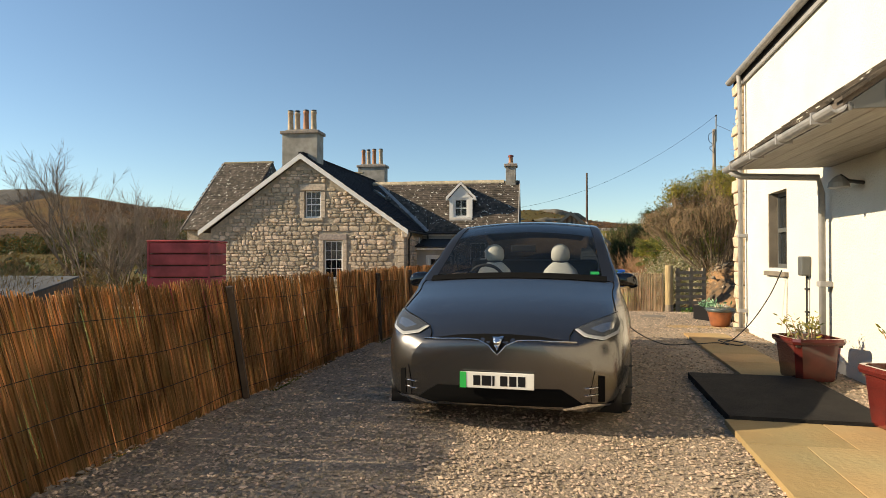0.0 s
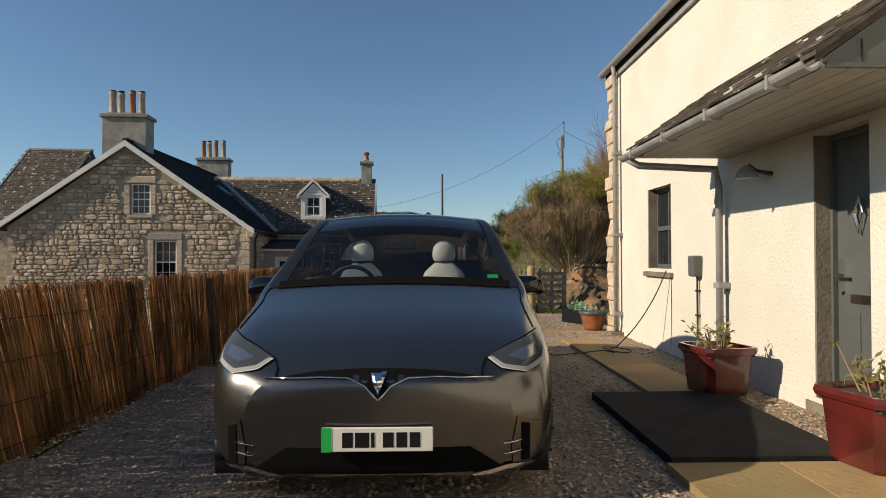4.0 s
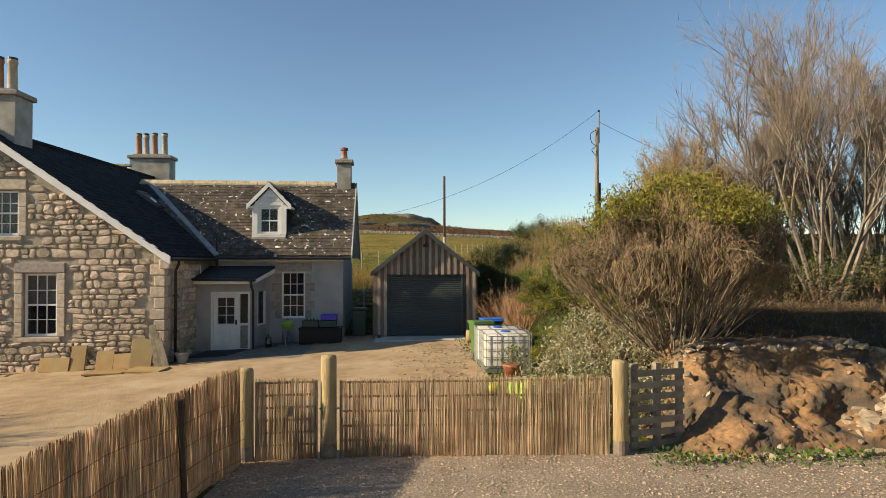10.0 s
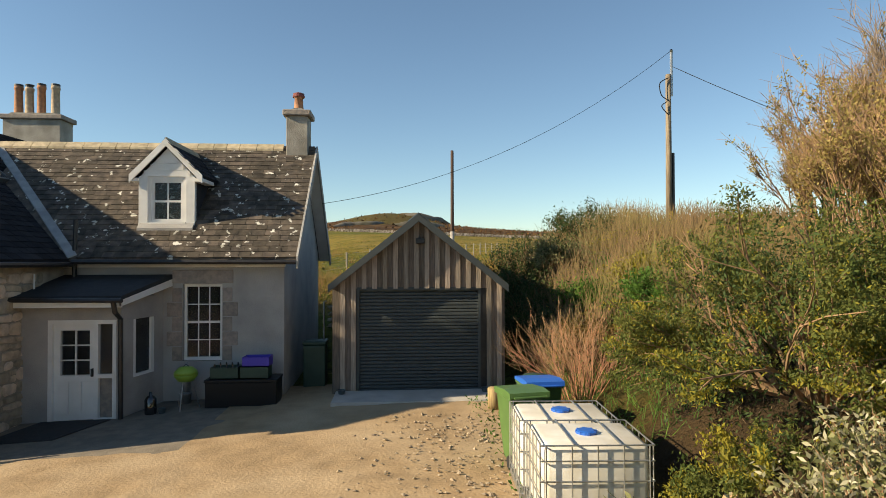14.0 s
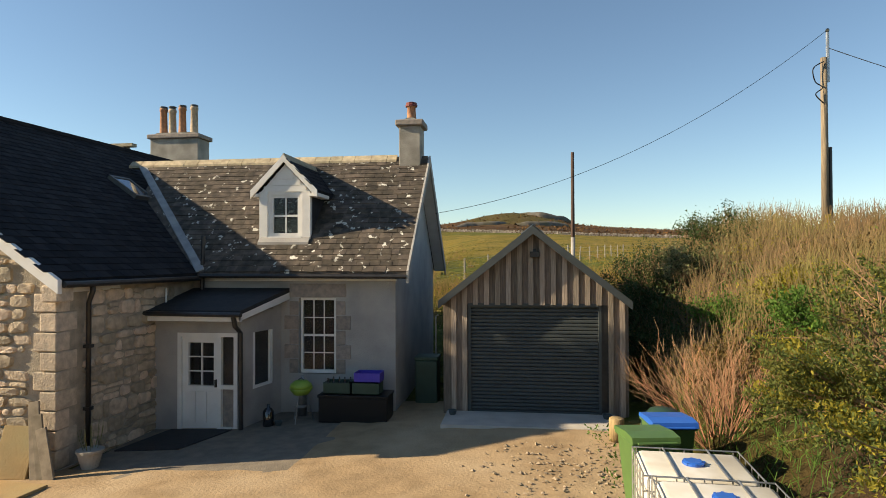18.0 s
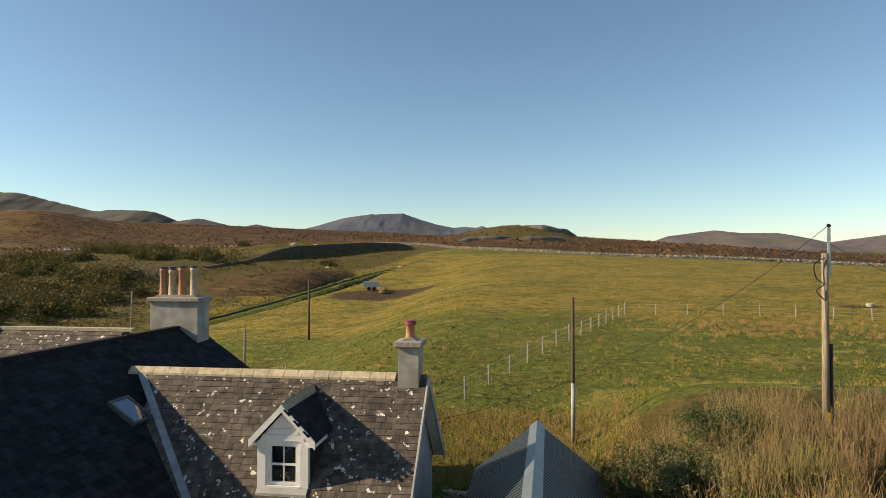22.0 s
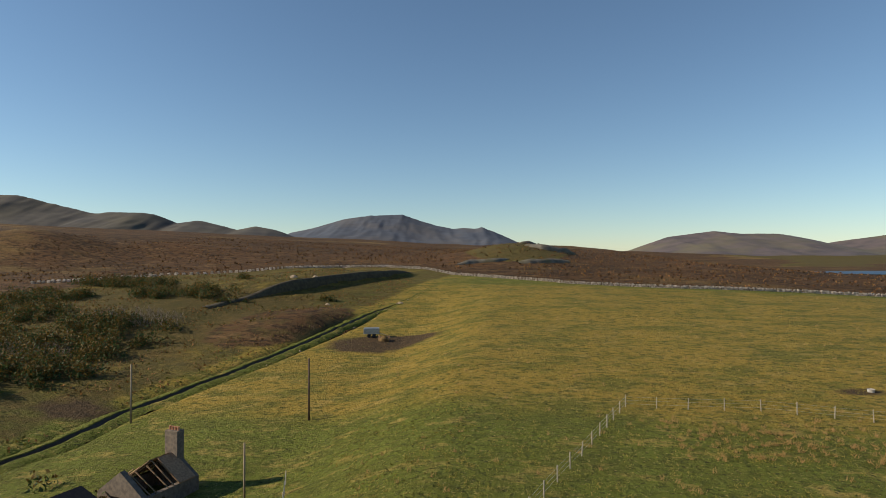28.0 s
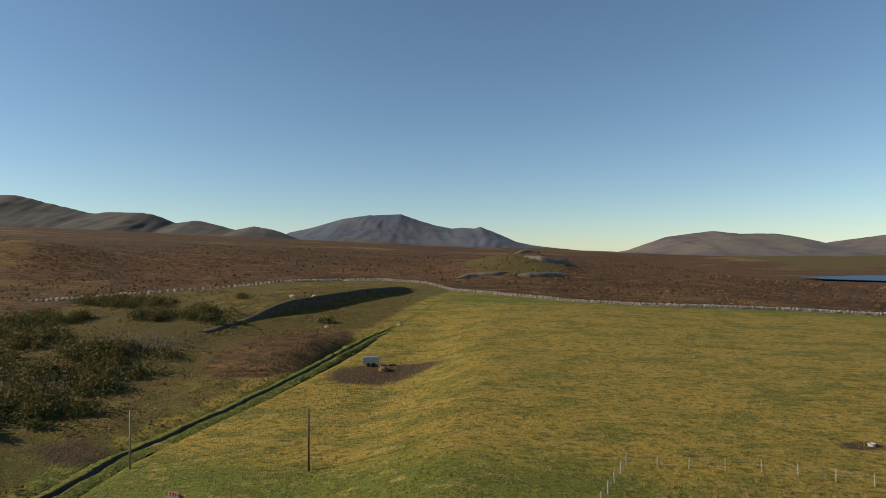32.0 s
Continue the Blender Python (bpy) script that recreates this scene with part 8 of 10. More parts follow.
for i in range(7):
    bm = bm_box(bmesh.new(), -0.5, 0.5, -0.02, 0.0, 0.05 + i * 0.16, 0.14 + i * 0.16, pose(0, 0, 0, -46))
    part("slat", bm, "pallet", pal2)
for x in (-0.46, -0.04, 0.38):
    bm = bm_box(bmesh.new(), x, x + 0.08, 0.0, 0.09, 0.0, 1.16, pose(0, 0, 0, -46))
    part("bearer", bm, "pallet", pal2)
# sacks and a lime barrow by the gate
for i, (x, y, rz) in enumerate(((2.75, 22.35, 20), (3.0, 22.5, -30), (2.8, 22.65, 60))):
    bm = bmesh.new()
    bmesh.ops.create_icosphere(bm, subdivisions=2, radius=1.0)
    for v in bm.verts:
        v.co = Vector((v.co.x * 0.3, v.co.y * 0.2, v.co.z * 0.12 + 0.1)) + Vector((1, 1, 1)) * 0.03 * noise.noise(v.co * 3 + Vector((i, 0, 0)))
    sk = solid("sack", bm, "yellow_bag", "yellow plastic sack lying on the ground", "sack", smooth=True, group="sacks")
    sk.matrix_world = pose(x, y, ground_z(x, y) + 0.06, 0, 0, rz)
wbw = thing("wheelbarrow", "upturned lime green wheelbarrow behind the gate", "wheelbarrow", (3.3, 22.0, ground_z(3.3, 22.0) + 0.03), rz=-70)
bm = bmesh.new()
lo = [bm.verts.new(v) for v in ((-0.45, -0.3, 0.05), (0.45, -0.3, 0.05), (0.45, 0.3, 0.05), (-0.45, 0.3, 0.05))]
hi = [bm.verts.new(v) for v in ((-0.2, -0.18, 0.38), (0.25, -0.18, 0.42), (0.25, 0.18, 0.42), (-0.2, 0.18, 0.38))]
bm.faces.new(hi)
for k in range(4):
    bm.faces.new((lo[k], lo[(k + 1) % 4], hi[(k + 1) % 4], hi[k]))
bmesh.ops.bevel(bm, geom=bm.edges[:], offset=0.04, segments=2, affect="EDGES", profile=0.5)
part("tray", bm, "lime_barrow", wbw, "lime green tray")
bm = lathe([(0.08, -0.05), (0.17, -0.05), (0.19, -0.02), (0.19, 0.02), (0.17, 0.05), (0.08, 0.05)], 20)
bmesh.ops.transform(bm, matrix=Matrix.Translation((0.1, 0.42, 0.45)) @ Matrix.Rotation(radians(80), 4, "X"), verts=bm.verts[:])
part("wheel", bm, "tyre", wbw)
for sy in (-0.2, 0.2):
    part("handle", tube([(-0.7, sy, 0.25), (0.0, sy, 0.42), (0.35, sy * 0.5, 0.45)], 0.016, 6), "steel", wbw)


# ---- plants ----


class Twigs:
    """Collects many thin tapered stems into one mesh."""

    def __init__(self, sides=3):
        self.v, self.f, self.n = [], [], sides
        self.ends = []

    def stem(self, pts, r0, r1):
        base = len(self.v)
        m = len(pts)
        for i, p in enumerate(pts):
            a, b = pts[max(0, i - 1)], pts[min(m - 1, i + 1)]
            d = (b - a)
            d = d.normalized() if d.length > 1e-6 else Vector((0, 0, 1))
            s = d.orthogonal().normalized()
            t = d.cross(s)
            r = r0 + (r1 - r0) * i / (m - 1)
            for k in range(self.n):
                an = 6.2832 * k / self.n
                self.v.append(tuple(p + s * (r * math.cos(an)) + t * (r * math.sin(an))))
        for i in range(m - 1):
            for k in range(self.n):
                j = (k + 1) % self.n
                self.f.append((base + i * self.n + k, base + i * self.n + j, base + (i + 1) * self.n + j, base + (i + 1) * self.n + k))

    def grow(self, p, d, length, r, depth, rng, bend=0.25, rise=0.15, kids=3, angle=0.6, shrink=0.62, seg=4):
        pts = [p.copy()]
        q = p.copy()
        dd = d.normalized()
        for i in range(seg):
            dd = (dd + Vector((rng.gauss(0, bend), rng.gauss(0, bend), rng.gauss(0, bend) + rise)) * 0.5).normalized()
            q = q + dd * (length / seg)
            pts.append(q.copy())
        self.stem(pts, r, r * 0.55)
        if depth == 0:
            self.ends.append(pts)
            return
        for k in range(kids):
            u = 0.35 + 0.65 * (k + rng.random()) / kids
            i = min(seg - 1, int(u * seg))
            s = pts[i].lerp(pts[i + 1], u * seg - i) if i < seg else pts[-1]
            side = dd.orthogonal().normalized()
            side.rotate(Matrix.Rotation(rng.random() * 6.2832, 3, dd))
            nd = (dd + side * angle * (0.6 + 0.8 * rng.random())).normalized()
            self.grow(s, nd, length * shrink * (0.7 + 0.6 * rng.random()), r * 0.55, depth - 1, rng, bend, rise, kids, angle, shrink, max(2, seg - 1))

    def make(self, name, mat, parent, label="", kind="stuff"):
        ob = from_lists(name, self.v, self.f, mat, parent, kind=kind)
        if label:
            tagged(ob, label)
        return ob


def leaf_mesh(parent, places, size, mat, rng, slim=0.4, up=0.3, name="foliage"):
    verts, faces = [], []
    for p in places:
        d = Vector((rng.gauss(0, 1), rng.gauss(0, 1), rng.gauss(up, 1))).normalized()
        sd = d.orthogonal().normalized()
        sd.rotate(Matrix.Rotation(rng.random() * 6.28, 3, d))
        s = size * (0.6 + 0.8 * rng.random())
        b = len(verts)
        m = p + d * s * 0.5
        verts += [tuple(p), tuple(m + sd * s * slim * 0.5), tuple(p + d * s), tuple(m - sd * s * slim * 0.5)]
        faces.append((b, b + 1, b + 2, b + 3))
    return from_lists(name, verts, faces, mat, parent, kind="stuff")


def dome_points(n, c, rx, ry, rz, rng, lo=0.75, lump=0.25, zmin=-0.2, dz=0.0):
    """Points near the skin of a lumpy dome."""
    out = []
    while len(out) < n:
        d = Vector((rng.gauss(0, 1), rng.gauss(0, 1), rng.gauss(0, 1) + dz)).normalized()
        if d.z < zmin:
            continue
        k = (1 + lump * noise.noise(d * 2.3 + Vector(c))) * (lo + (1 - lo) * rng.random() ** 0.5)
        if noise.noise(d * 5.0 + Vector(c) * 3) < -0.32:
            continue
        out.append(Vector((c[0] + d.x * rx * k, c[1] + d.y * ry * k, c[2] + d.z * rz * k)))
    return out


rv = random.Random(31)
MAT["roof_grey"] = material("grey_felt", (0.11, 0.115, 0.12), 0.8, colour2=(0.08, 0.083, 0.087), scale=2)
MAT["scrub_brown"] = material("dead_stalk", (0.20, 0.125, 0.06), 0.9, colour2=(0.10, 0.07, 0.035), scale=3, colour3=(0.16, 0.15, 0.04), scale3=0.6, mix3=0.8, per_piece=0.35)
HEDGE = ((-12.2, 48.6, 1.5, "leaf_gold", "bush with ochre brown foliage behind the wing"), (-10.6, 48.0, 1.35, "leaf_dark", "dark green bush behind the wing"), (-8.6, 47.6, 1.6, "leaf_green", "fresh green bush behind the wing"), (-7.0, 47.2, 1.5, "leaf_green", "green bush behind the wing"), (-4.6, 46.4, 1.1, "leaf_dark", "low dark bush behind the wing"))
MAT["bark_pale"] = material("pale_bark", (0.25, 0.19, 0.125), 0.9, colour2=(0.11, 0.08, 0.052), scale=9, per_piece=0.25)
MAT["twig_straw"] = material("straw_twig", (0.25, 0.17, 0.09), 0.9, colour2=(0.14, 0.095, 0.052), scale=5, per_piece=0.3)
MAT["leaf_gold"] = leafy("ochre_leaf", (0.20, 0.125, 0.035), (0.11, 0.085, 0.03), 0.3)
MAT["leaf_juniper"] = leafy("juniper_spray", (0.085, 0.125, 0.032), (0.165, 0.17, 0.042), 0.4)
MAT["twig_grey"] = material("grey_twig", (0.25, 0.19, 0.14), 0.9, colour2=(0.16, 0.125, 0.095), scale=5, per_piece=0.3)
MAT["leaf_tip"] = leafy("golden_green_tip", (0.33, 0.285, 0.045), (0.19, 0.18, 0.03), 0.4)
MAT["bud_gold"] = leafy("willow_bud", (0.42, 0.33, 0.12), (0.28, 0.23, 0.07), 0.35)


# tall twiggy shrub on the bank
def domed(p, c, rx, ry, rz, knee=0.72):
    """Draws a point in towards a dome, so that the crown keeps a rounded outline."""
    q = Vector(((p[0] - c[0]) / rx, (p[1] - c[1]) / ry, (p[2] - c[2]) / rz))
    e = q.length
    k = (1 + 0.16 * noise.noise(q.normalized() * 2.6 + Vector(c)) if e > 0.01 else 1.0) 
    if e > knee:
        q *= (knee + (1 - knee) * (1 - math.exp(-(e - knee) / (1 - knee)))) * k / e
    return Vector((c[0] + q.x * rx, c[1] + q.y * ry, max(c[2], c[2] + q.z * rz)))


bx, by = 5.5, 19.95
bz = ground_z(bx, by) - 0.1
DOME = ((bx, by, bz), 2.45, 2.3, 3.2)
shrub = thing("shrub", "large domed shrub of bare brown stems with yellow-green tips", "shrub", (0, 0, 0))
tw = Twigs(4)
for i in range(60):
    a = 6.2832 * i / 60 + rv.random() * 0.3
    t = 0.08 + 0.98 * rv.random() ** 0.7
    d = Vector((math.cos(a) * math.sin(t), math.sin(a) * math.sin(t), math.cos(t)))
    tw.grow(Vector((bx + 0.3 * math.cos(a), by + 0.3 * math.sin(a), bz)), d, 1.45 + 0.4 * rv.random(), 0.017, 3, rv, 0.10, 0.12, 4, 0.33, 0.64, 5)
tw.v = [tuple(domed(p, *DOME)) for p in tw.v]
tips = [[domed(p, *DOME) for p in e] for e in tw.ends]
tw.make("crown", "bark_pale", shrub, "pale bare stems fanning from the ground")
tw2 = Twigs(3)
for e in tips:
    for k in range(3 if e[-1].z > bz + 1.2 else 1):
        p = e[rv.randrange(len(e))]
        d = (p - Vector((bx, by, bz))).normalized() + Vector((rv.gauss(0, 0.22), rv.gauss(0, 0.22), 0.45))
        q = domed(p + d.normalized() * (0.22 + 0.3 * rv.random()), *DOME)
        tw2.stem([p, (p + q) / 2 + Vector((0, 0, 0.02)), q], 0.006, 0.003)
tw2.make("twig_haze", "twig_straw", shrub, "fine brown twigs")
top, under = [], []
for e in tips:
    p = e[-1]
    h = (p.z - bz) / 3.2
    lump = noise.noise((p.x * 1.1, p.y * 1.1, 4.0))
    n = 24 if h + 0.24 * lump > 0.80 else (3 if h > 0.72 else 0)
    for k in range(n):
        top.append(p + Vector((rv.gauss(0, 0.14), rv.gauss(0, 0.14), rv.gauss(0.06, 0.08))))
    if h > 0.3:
        for k in range(3):
            under.append(e[0].lerp(e[-1], rv.random()) + Vector((rv.gauss(0, 0.1), rv.gauss(0, 0.1), rv.gauss(-0.05, 0.08))))
leaf_mesh(shrub, top, 0.06, "leaf_tip", rv, 0.4, 1.0)
# Dark leaves under the tips and inside: the crown's shade put into colour.
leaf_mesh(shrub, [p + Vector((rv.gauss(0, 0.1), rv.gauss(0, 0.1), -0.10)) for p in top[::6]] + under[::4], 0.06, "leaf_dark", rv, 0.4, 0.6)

# silver-leaved shrub in front
sh = thing("shrub", "low grey-green shrub with silvery leaves on the bank", "shrub", (0, 0, 0))
tw = Twigs(3)
clumps = []
for cx, cy, r in ((4.1, 19.9, 1.0), (4.2, 20.7, 1.15), (4.6, 21.6, 1.2), (4.9, 22.5, 1.1), (3.85, 21.0, 0.8), (4.9, 19.4, 0.7), (4.75, 20.6, 1.35)):
    z = ground_z(cx, cy) - 0.1
    for i in range(22):
        a = rv.random() * 6.28
        t = 1.2 * rv.random() ** 0.6
        tw.grow(Vector((cx, cy, z)), Vector((math.cos(a) * math.sin(t), math.sin(a) * math.sin(t), math.cos(t))), r * 0.75, 0.018, 2, rv, 0.25, 0.1, 3, 0.6, 0.6, 3)
for e in tw.ends:
    for k in range(26):
        p = e[0].lerp(e[-1], 0.25 + 0.85 * rv.random())
        clumps.append(p + Vector((rv.gauss(0, 0.06), rv.gauss(0, 0.06), rv.gauss(0, 0.06))))
tw.make("crown", "bark_brown", sh)
leaf_mesh(sh, clumps[::2], 0.065, "leaf_silver", rv, 0.34, 0.5)
leaf_mesh(sh, clumps[1::2], 0.07, "leaf_olive", rv, 0.38, 0.4)

# juniper
jn = thing("conifer", "spreading dark juniper with yellow-green tips beside the tanks", "conifer", (0, 0, 0))
tw = Twigs(4)
jx, jy = 6.1, 25.1
jz = ground_z(jx, jy) - 0.1
for i in range(58):
    a = rv.random() * 6.28
    t = 0.12 + 1.3 * rv.random() ** 0.75
    tw.grow(Vector((jx + 0.3 * math.cos(a), jy + 0.5 * math.sin(a), jz)), Vector((math.cos(a) * math.sin(t), 1.15 * math.sin(a) * math.sin(t), math.cos(t))), 1.12 + 0.35 * rv.random(), 0.03, 2, rv, 0.16, 0.03, 3, 0.5, 0.6, 4)
tw.make("crown", "bark_brown", jn)
pd, py = [], []
for e in tw.ends:
    if rv.random() < 0.25:
        continue
    out = (e[-1] - e[0]).normalized()
    side = out.cross(Vector((0, 0, 1)))
    side = side.normalized() if side.length > 0.1 else Vector((1, 0, 0))
    low = e[-1].z < jz + 1.1 and rv.random() < 0.45
    w = 0.10 + 0.07 * rv.random()
    for k in range(300):
        u = rv.random()
        p = e[0].lerp(e[-1], 0.35 + 0.8 * u) + side * rv.gauss(0, w) * (1.15 - 0.6 * u) + Vector((rv.gauss(0, 0.03), rv.gauss(0, 0.03), rv.gauss(0, 0.028) - 0.05 * (1 - u)))
        (py if (low and k % 2) or k % 12 == 0 else pd).append(p)
leaf_mesh(jn, dome_points(9000, (jx, jy, jz), 1.65, 1.85, 2.3, rv, 0.4), 0.06, "leaf_dark", rv, 0.35, 0.6)
# low outer skirt of the juniper, in front
fx, fy = 5.0, 23.9
fz = ground_z(fx, fy) - 0.1
for k in range(90):
    d = Vector((rv.gauss(0, 1), rv.gauss(0, 1), abs(rv.gauss(0, 0.8)))).normalized()
    c = Vector((fx + 1.0 * d.x, fy + 0.85 * d.y, fz + 0.85 * d.z + 0.05))
    n = Vector((-d.y, d.x, 0)) if abs(d.z) < 0.98 else Vector((1, 0, 0))
    gold = rv.random() < 0.5
    for _ in range(170):
        u = rv.random()
        p = c + d * (0.32 * u - 0.2) + n * rv.gauss(0, 0.1) * (1.1 - 0.6 * u) + Vector((rv.gauss(0, 0.03), rv.gauss(0, 0.03), rv.gauss(0, 0.04)))
        (py if gold and u > 0.4 else pd).append(p)
leaf_mesh(jn, pd, 0.045, "leaf_juniper", rv, 0.4, 0.7)
leaf_mesh(jn, py, 0.045, "leaf_yellow", rv, 0.4, 0.9)

# red-stemmed shrub beside the garage
rs = thing("shrub", "leafless shrub of reddish twigs beside the garage", "shrub", (0, 0, 0))
tw = Twigs(3)
for i in range(44):
    a = rv.random() * 6.28
    t = 0.9 * rv.random() ** 0.5
    z = ground_z(4.7, 29.6)
    tw.grow(Vector((4.7 + 0.2 * math.cos(a), 29.6 + 0.2 * math.sin(a), z - 0.05)), Vector((math.cos(a) * math.sin(t), math.sin(a) * math.sin(t), math.cos(t))), 1.0, 0.012, 2, rv, 0.15, 0.08, 3, 0.45, 0.6, 3)
tw2 = Twigs(3)
for e in tw.ends:
    for k in range(2):
        p = e[rv.randrange(len(e))]
        d = (e[-1] - e[0]).normalized() + Vector((rv.gauss(0, 0.35), rv.gauss(0, 0.35), 0.2))
        tw2.stem([p, p + d.normalized() * (0.12 + 0.18 * rv.random())], 0.004, 0.002)
tw.make("crown", "twig_red", rs)
tw2.make("twig_haze", "bark_brown", rs, "fine brown twigs")

# rounded dark bush behind the garage
db = thing("shrub", "dense dark evergreen bush on the bank", "shrub", (0, 0, 0))
tw = Twigs(3)
z = ground_z(5.7, 38.2)
for i in range(40):
    a = rv.random() * 6.28
    t = 1.1 * rv.random() ** 0.6
    tw.grow(Vector((5.7, 38.2, z - 0.1)), Vector((math.cos(a) * math.sin(t), math.sin(a) * math.sin(t), math.cos(t))), 1.3, 0.03, 2, rv, 0.2, 0.1, 3, 0.55, 0.62, 3)
tw.make("crown", "bark_brown", db)
leaf_mesh(db, [e[0].lerp(e[-1], 0.3 + 0.8 * rv.random()) + Vector((rv.gauss(0, 0.09), rv.gauss(0, 0.09), rv.gauss(0, 0.07))) for e in tw.ends for _ in range(40)], 0.07, "leaf_dark", rv, 0.45, 0.3)


# bramble and dark low growth in the lee of the garage
for hx, hy, hr, mt, lab in ((4.9, 34.6, 1.3, "leaf_dark", "dark bramble thicket beside the garage"), (5.4, 36.6, 1.5, "leaf_dark", "dark green thicket beside the garage"), (6.6, 37.0, 1.3, "leaf_olive", "olive thicket on the bank"), (7.6, 38.6, 1.5, "leaf_dark", "dark evergreen bush on the bank"), (4.8, 39.6, 1.3, "leaf_dark", "dark bush behind the garage"), (6.2, 33.2, 0.8, "leaf_green", "bright green low plants on the bank"), (7.4, 32.2, 0.75, "leaf_yellow", "yellow-green low plants on the bank"), (6.9, 30.6, 0.8, "leaf_green", "fresh green tuft on the bank"), (8.6, 34.0, 0.9, "leaf_gold", "ochre dead fern on the bank"), (5.7, 31.0, 0.7, "leaf_gold", "ochre grass clump on the bank")):
    hb = thing("shrub", lab, "shrub", (0, 0, 0), "growth beside the garage")
    tw = Twigs(3)
    z = ground_z(hx, hy)
    for i in range(30):
        a = rv.random() * 6.28
        t = 1.2 * rv.random() ** 0.6
        tw.grow(Vector((hx + 0.3 * math.cos(a), hy + 0.3 * math.sin(a), z - 0.1)), Vector((math.cos(a) * math.sin(t), math.sin(a) * math.sin(t), math.cos(t))), hr * 0.62, 0.014, 2, rv, 0.22, 0.1, 3, 0.6, 0.62, 3)
    tw.make("crown", "bark_brown", hb)
    leaf_mesh(hb, [e[0].lerp(e[-1], 0.2 + 0.9 * rv.random()) + Vector((rv.gauss(0, 0.1), rv.gauss(0, 0.1), rv.gauss(0, 0.08))) for e in tw.ends for _ in range(26)], 0.075, mt, rv, 0.45, 0.4)


# dark undergrowth beneath the bare trees
for hx, hy, hr, mt, lab in ((9.6, 25.4, 1.3, "leaf_olive", "olive undergrowth beneath the bare trees"), (10.9, 24.6, 1.2, "leaf_dark", "dark undergrowth beneath the bare trees"), (12.2, 25.6, 1.5, "leaf_dark", "dark undergrowth beneath the bare trees"),
                            (13.6, 24.8, 1.3, "leaf_olive", "olive undergrowth beneath the bare trees"), (14.8, 26.0, 1.5, "leaf_dark", "dark undergrowth beneath the bare trees"), (11.6, 28.2, 1.6, "leaf_dark", "dark undergrowth behind the bare trees"),
                            (13.4, 28.6, 1.7, "leaf_olive", "olive undergrowth behind the bare trees"), (15.8, 28.4, 1.7, "leaf_dark", "dark undergrowth behind the bare trees"), (16.6, 25.2, 1.4, "leaf_olive", "olive undergrowth behind the bare trees")):
    hb = thing("shrub", lab, "shrub", (0, 0, 0), "undergrowth beneath the trees")
    tw = Twigs(3)
    z = ground_z(hx, hy)
    for i in range(34):
        a = rv.random() * 6.28
        t = 1.1 * rv.random() ** 0.6
        tw.grow(Vector((hx + 0.5 * math.cos(a), hy + 0.5 * math.sin(a), z - 0.1)), Vector((math.cos(a) * math.sin(t), math.sin(a) * math.sin(t), math.cos(t))), hr * 0.66, 0.014, 2, rv, 0.22, 0.1, 3, 0.6, 0.62, 3)
    tw.make("crown", "bark_brown", hb)
    leaf_mesh(hb, [e[0].lerp(e[-1], 0.2 + 0.9 * rv.random()) + Vector((rv.gauss(0, 0.1), rv.gauss(0, 0.1), rv.gauss(0, 0.08))) for e in tw.ends for _ in range(11)], 0.075, mt, rv, 0.4, 0.4)


# mixed bushes between the wing and the pasture
for hx, hy, hr, mt, lab in HEDGE:
    hb = thing("shrub", lab, "shrub", (0, 0, 0), "bushes behind the wing")
    tw = Twigs(3)
    z = ground_z(hx, hy)
    for i in range(26):
        a = rv.random() * 6.28
        t = 1.15 * rv.random() ** 0.6
        tw.grow(Vector((hx, hy, z - 0.1)), Vector((math.cos(a) * math.sin(t), math.sin(a) * math.sin(t), math.cos(t))), hr * 0.6, 0.02, 2, rv, 0.2, 0.1, 3, 0.55, 0.62, 3)
    tw.make("crown", "bark_brown", hb)
    leaf_mesh(hb, [e[0].lerp(e[-1], 0.3 + 0.8 * rv.random()) + Vector((rv.gauss(0, 0.08), rv.gauss(0, 0.08), rv.gauss(0, 0.07))) for e in tw.ends for _ in range(16)], 0.09, mt, rv, 0.5, 0.4)


def bare_tree(x, y, h, stems, mat, label, spread=0.35, depth=4, buds=None, kids=3, r=0.065):
    t = thing("tree", label, "tree", (0, 0, 0), "bare trees")
    z = ground_z(x, y) - 0.1
    tw = Twigs(4)
    for i in range(stems):
        a = 6.28 * i / stems + rv.random()
        d = Vector((math.cos(a) * spread * (0.4 + 0.8 * rv.random()), math.sin(a) * spread * (0.4 + 0.8 * rv.random()), 1))
        tw.grow(Vector((x + 0.3 * math.cos(a), y + 0.3 * math.sin(a), z)), d, h * 0.46 * (0.8 + 0.3 * rv.random()), r, depth, rv, 0.11, 0.16, kids, 0.40, 0.60, 5)
    fine = Twigs(3)
    for e in tw.ends:
        for _ in range(3 if depth > 4 else 5):
            p = e[rv.randrange(len(e))]
            d = ((e[-1] - e[0]).normalized() + Vector((rv.gauss(0, 0.5), rv.gauss(0, 0.5), rv.gauss(0.2, 0.4)))).normalized()
            fine.stem([p, p + d * (0.25 + 0.3 * rv.random())], 0.005, 0.0025)
    tw.make("trunk", mat, t, "bare branching limbs")
    fine.make("twig_haze", "bark_brown" if buds else "twig_grey", t, "fine brown twigs" if buds else "fine grey twigs")
    if buds:
        leaf_mesh(t, [e[-1].lerp(e[0], 0.6 * rv.random()) + Vector((rv.gauss(0, 0.05), rv.gauss(0, 0.05), rv.gauss(0, 0.05))) for e in tw.ends for _ in range(30)], 0.055, buds, rv, 0.6, 0.5)
    return t


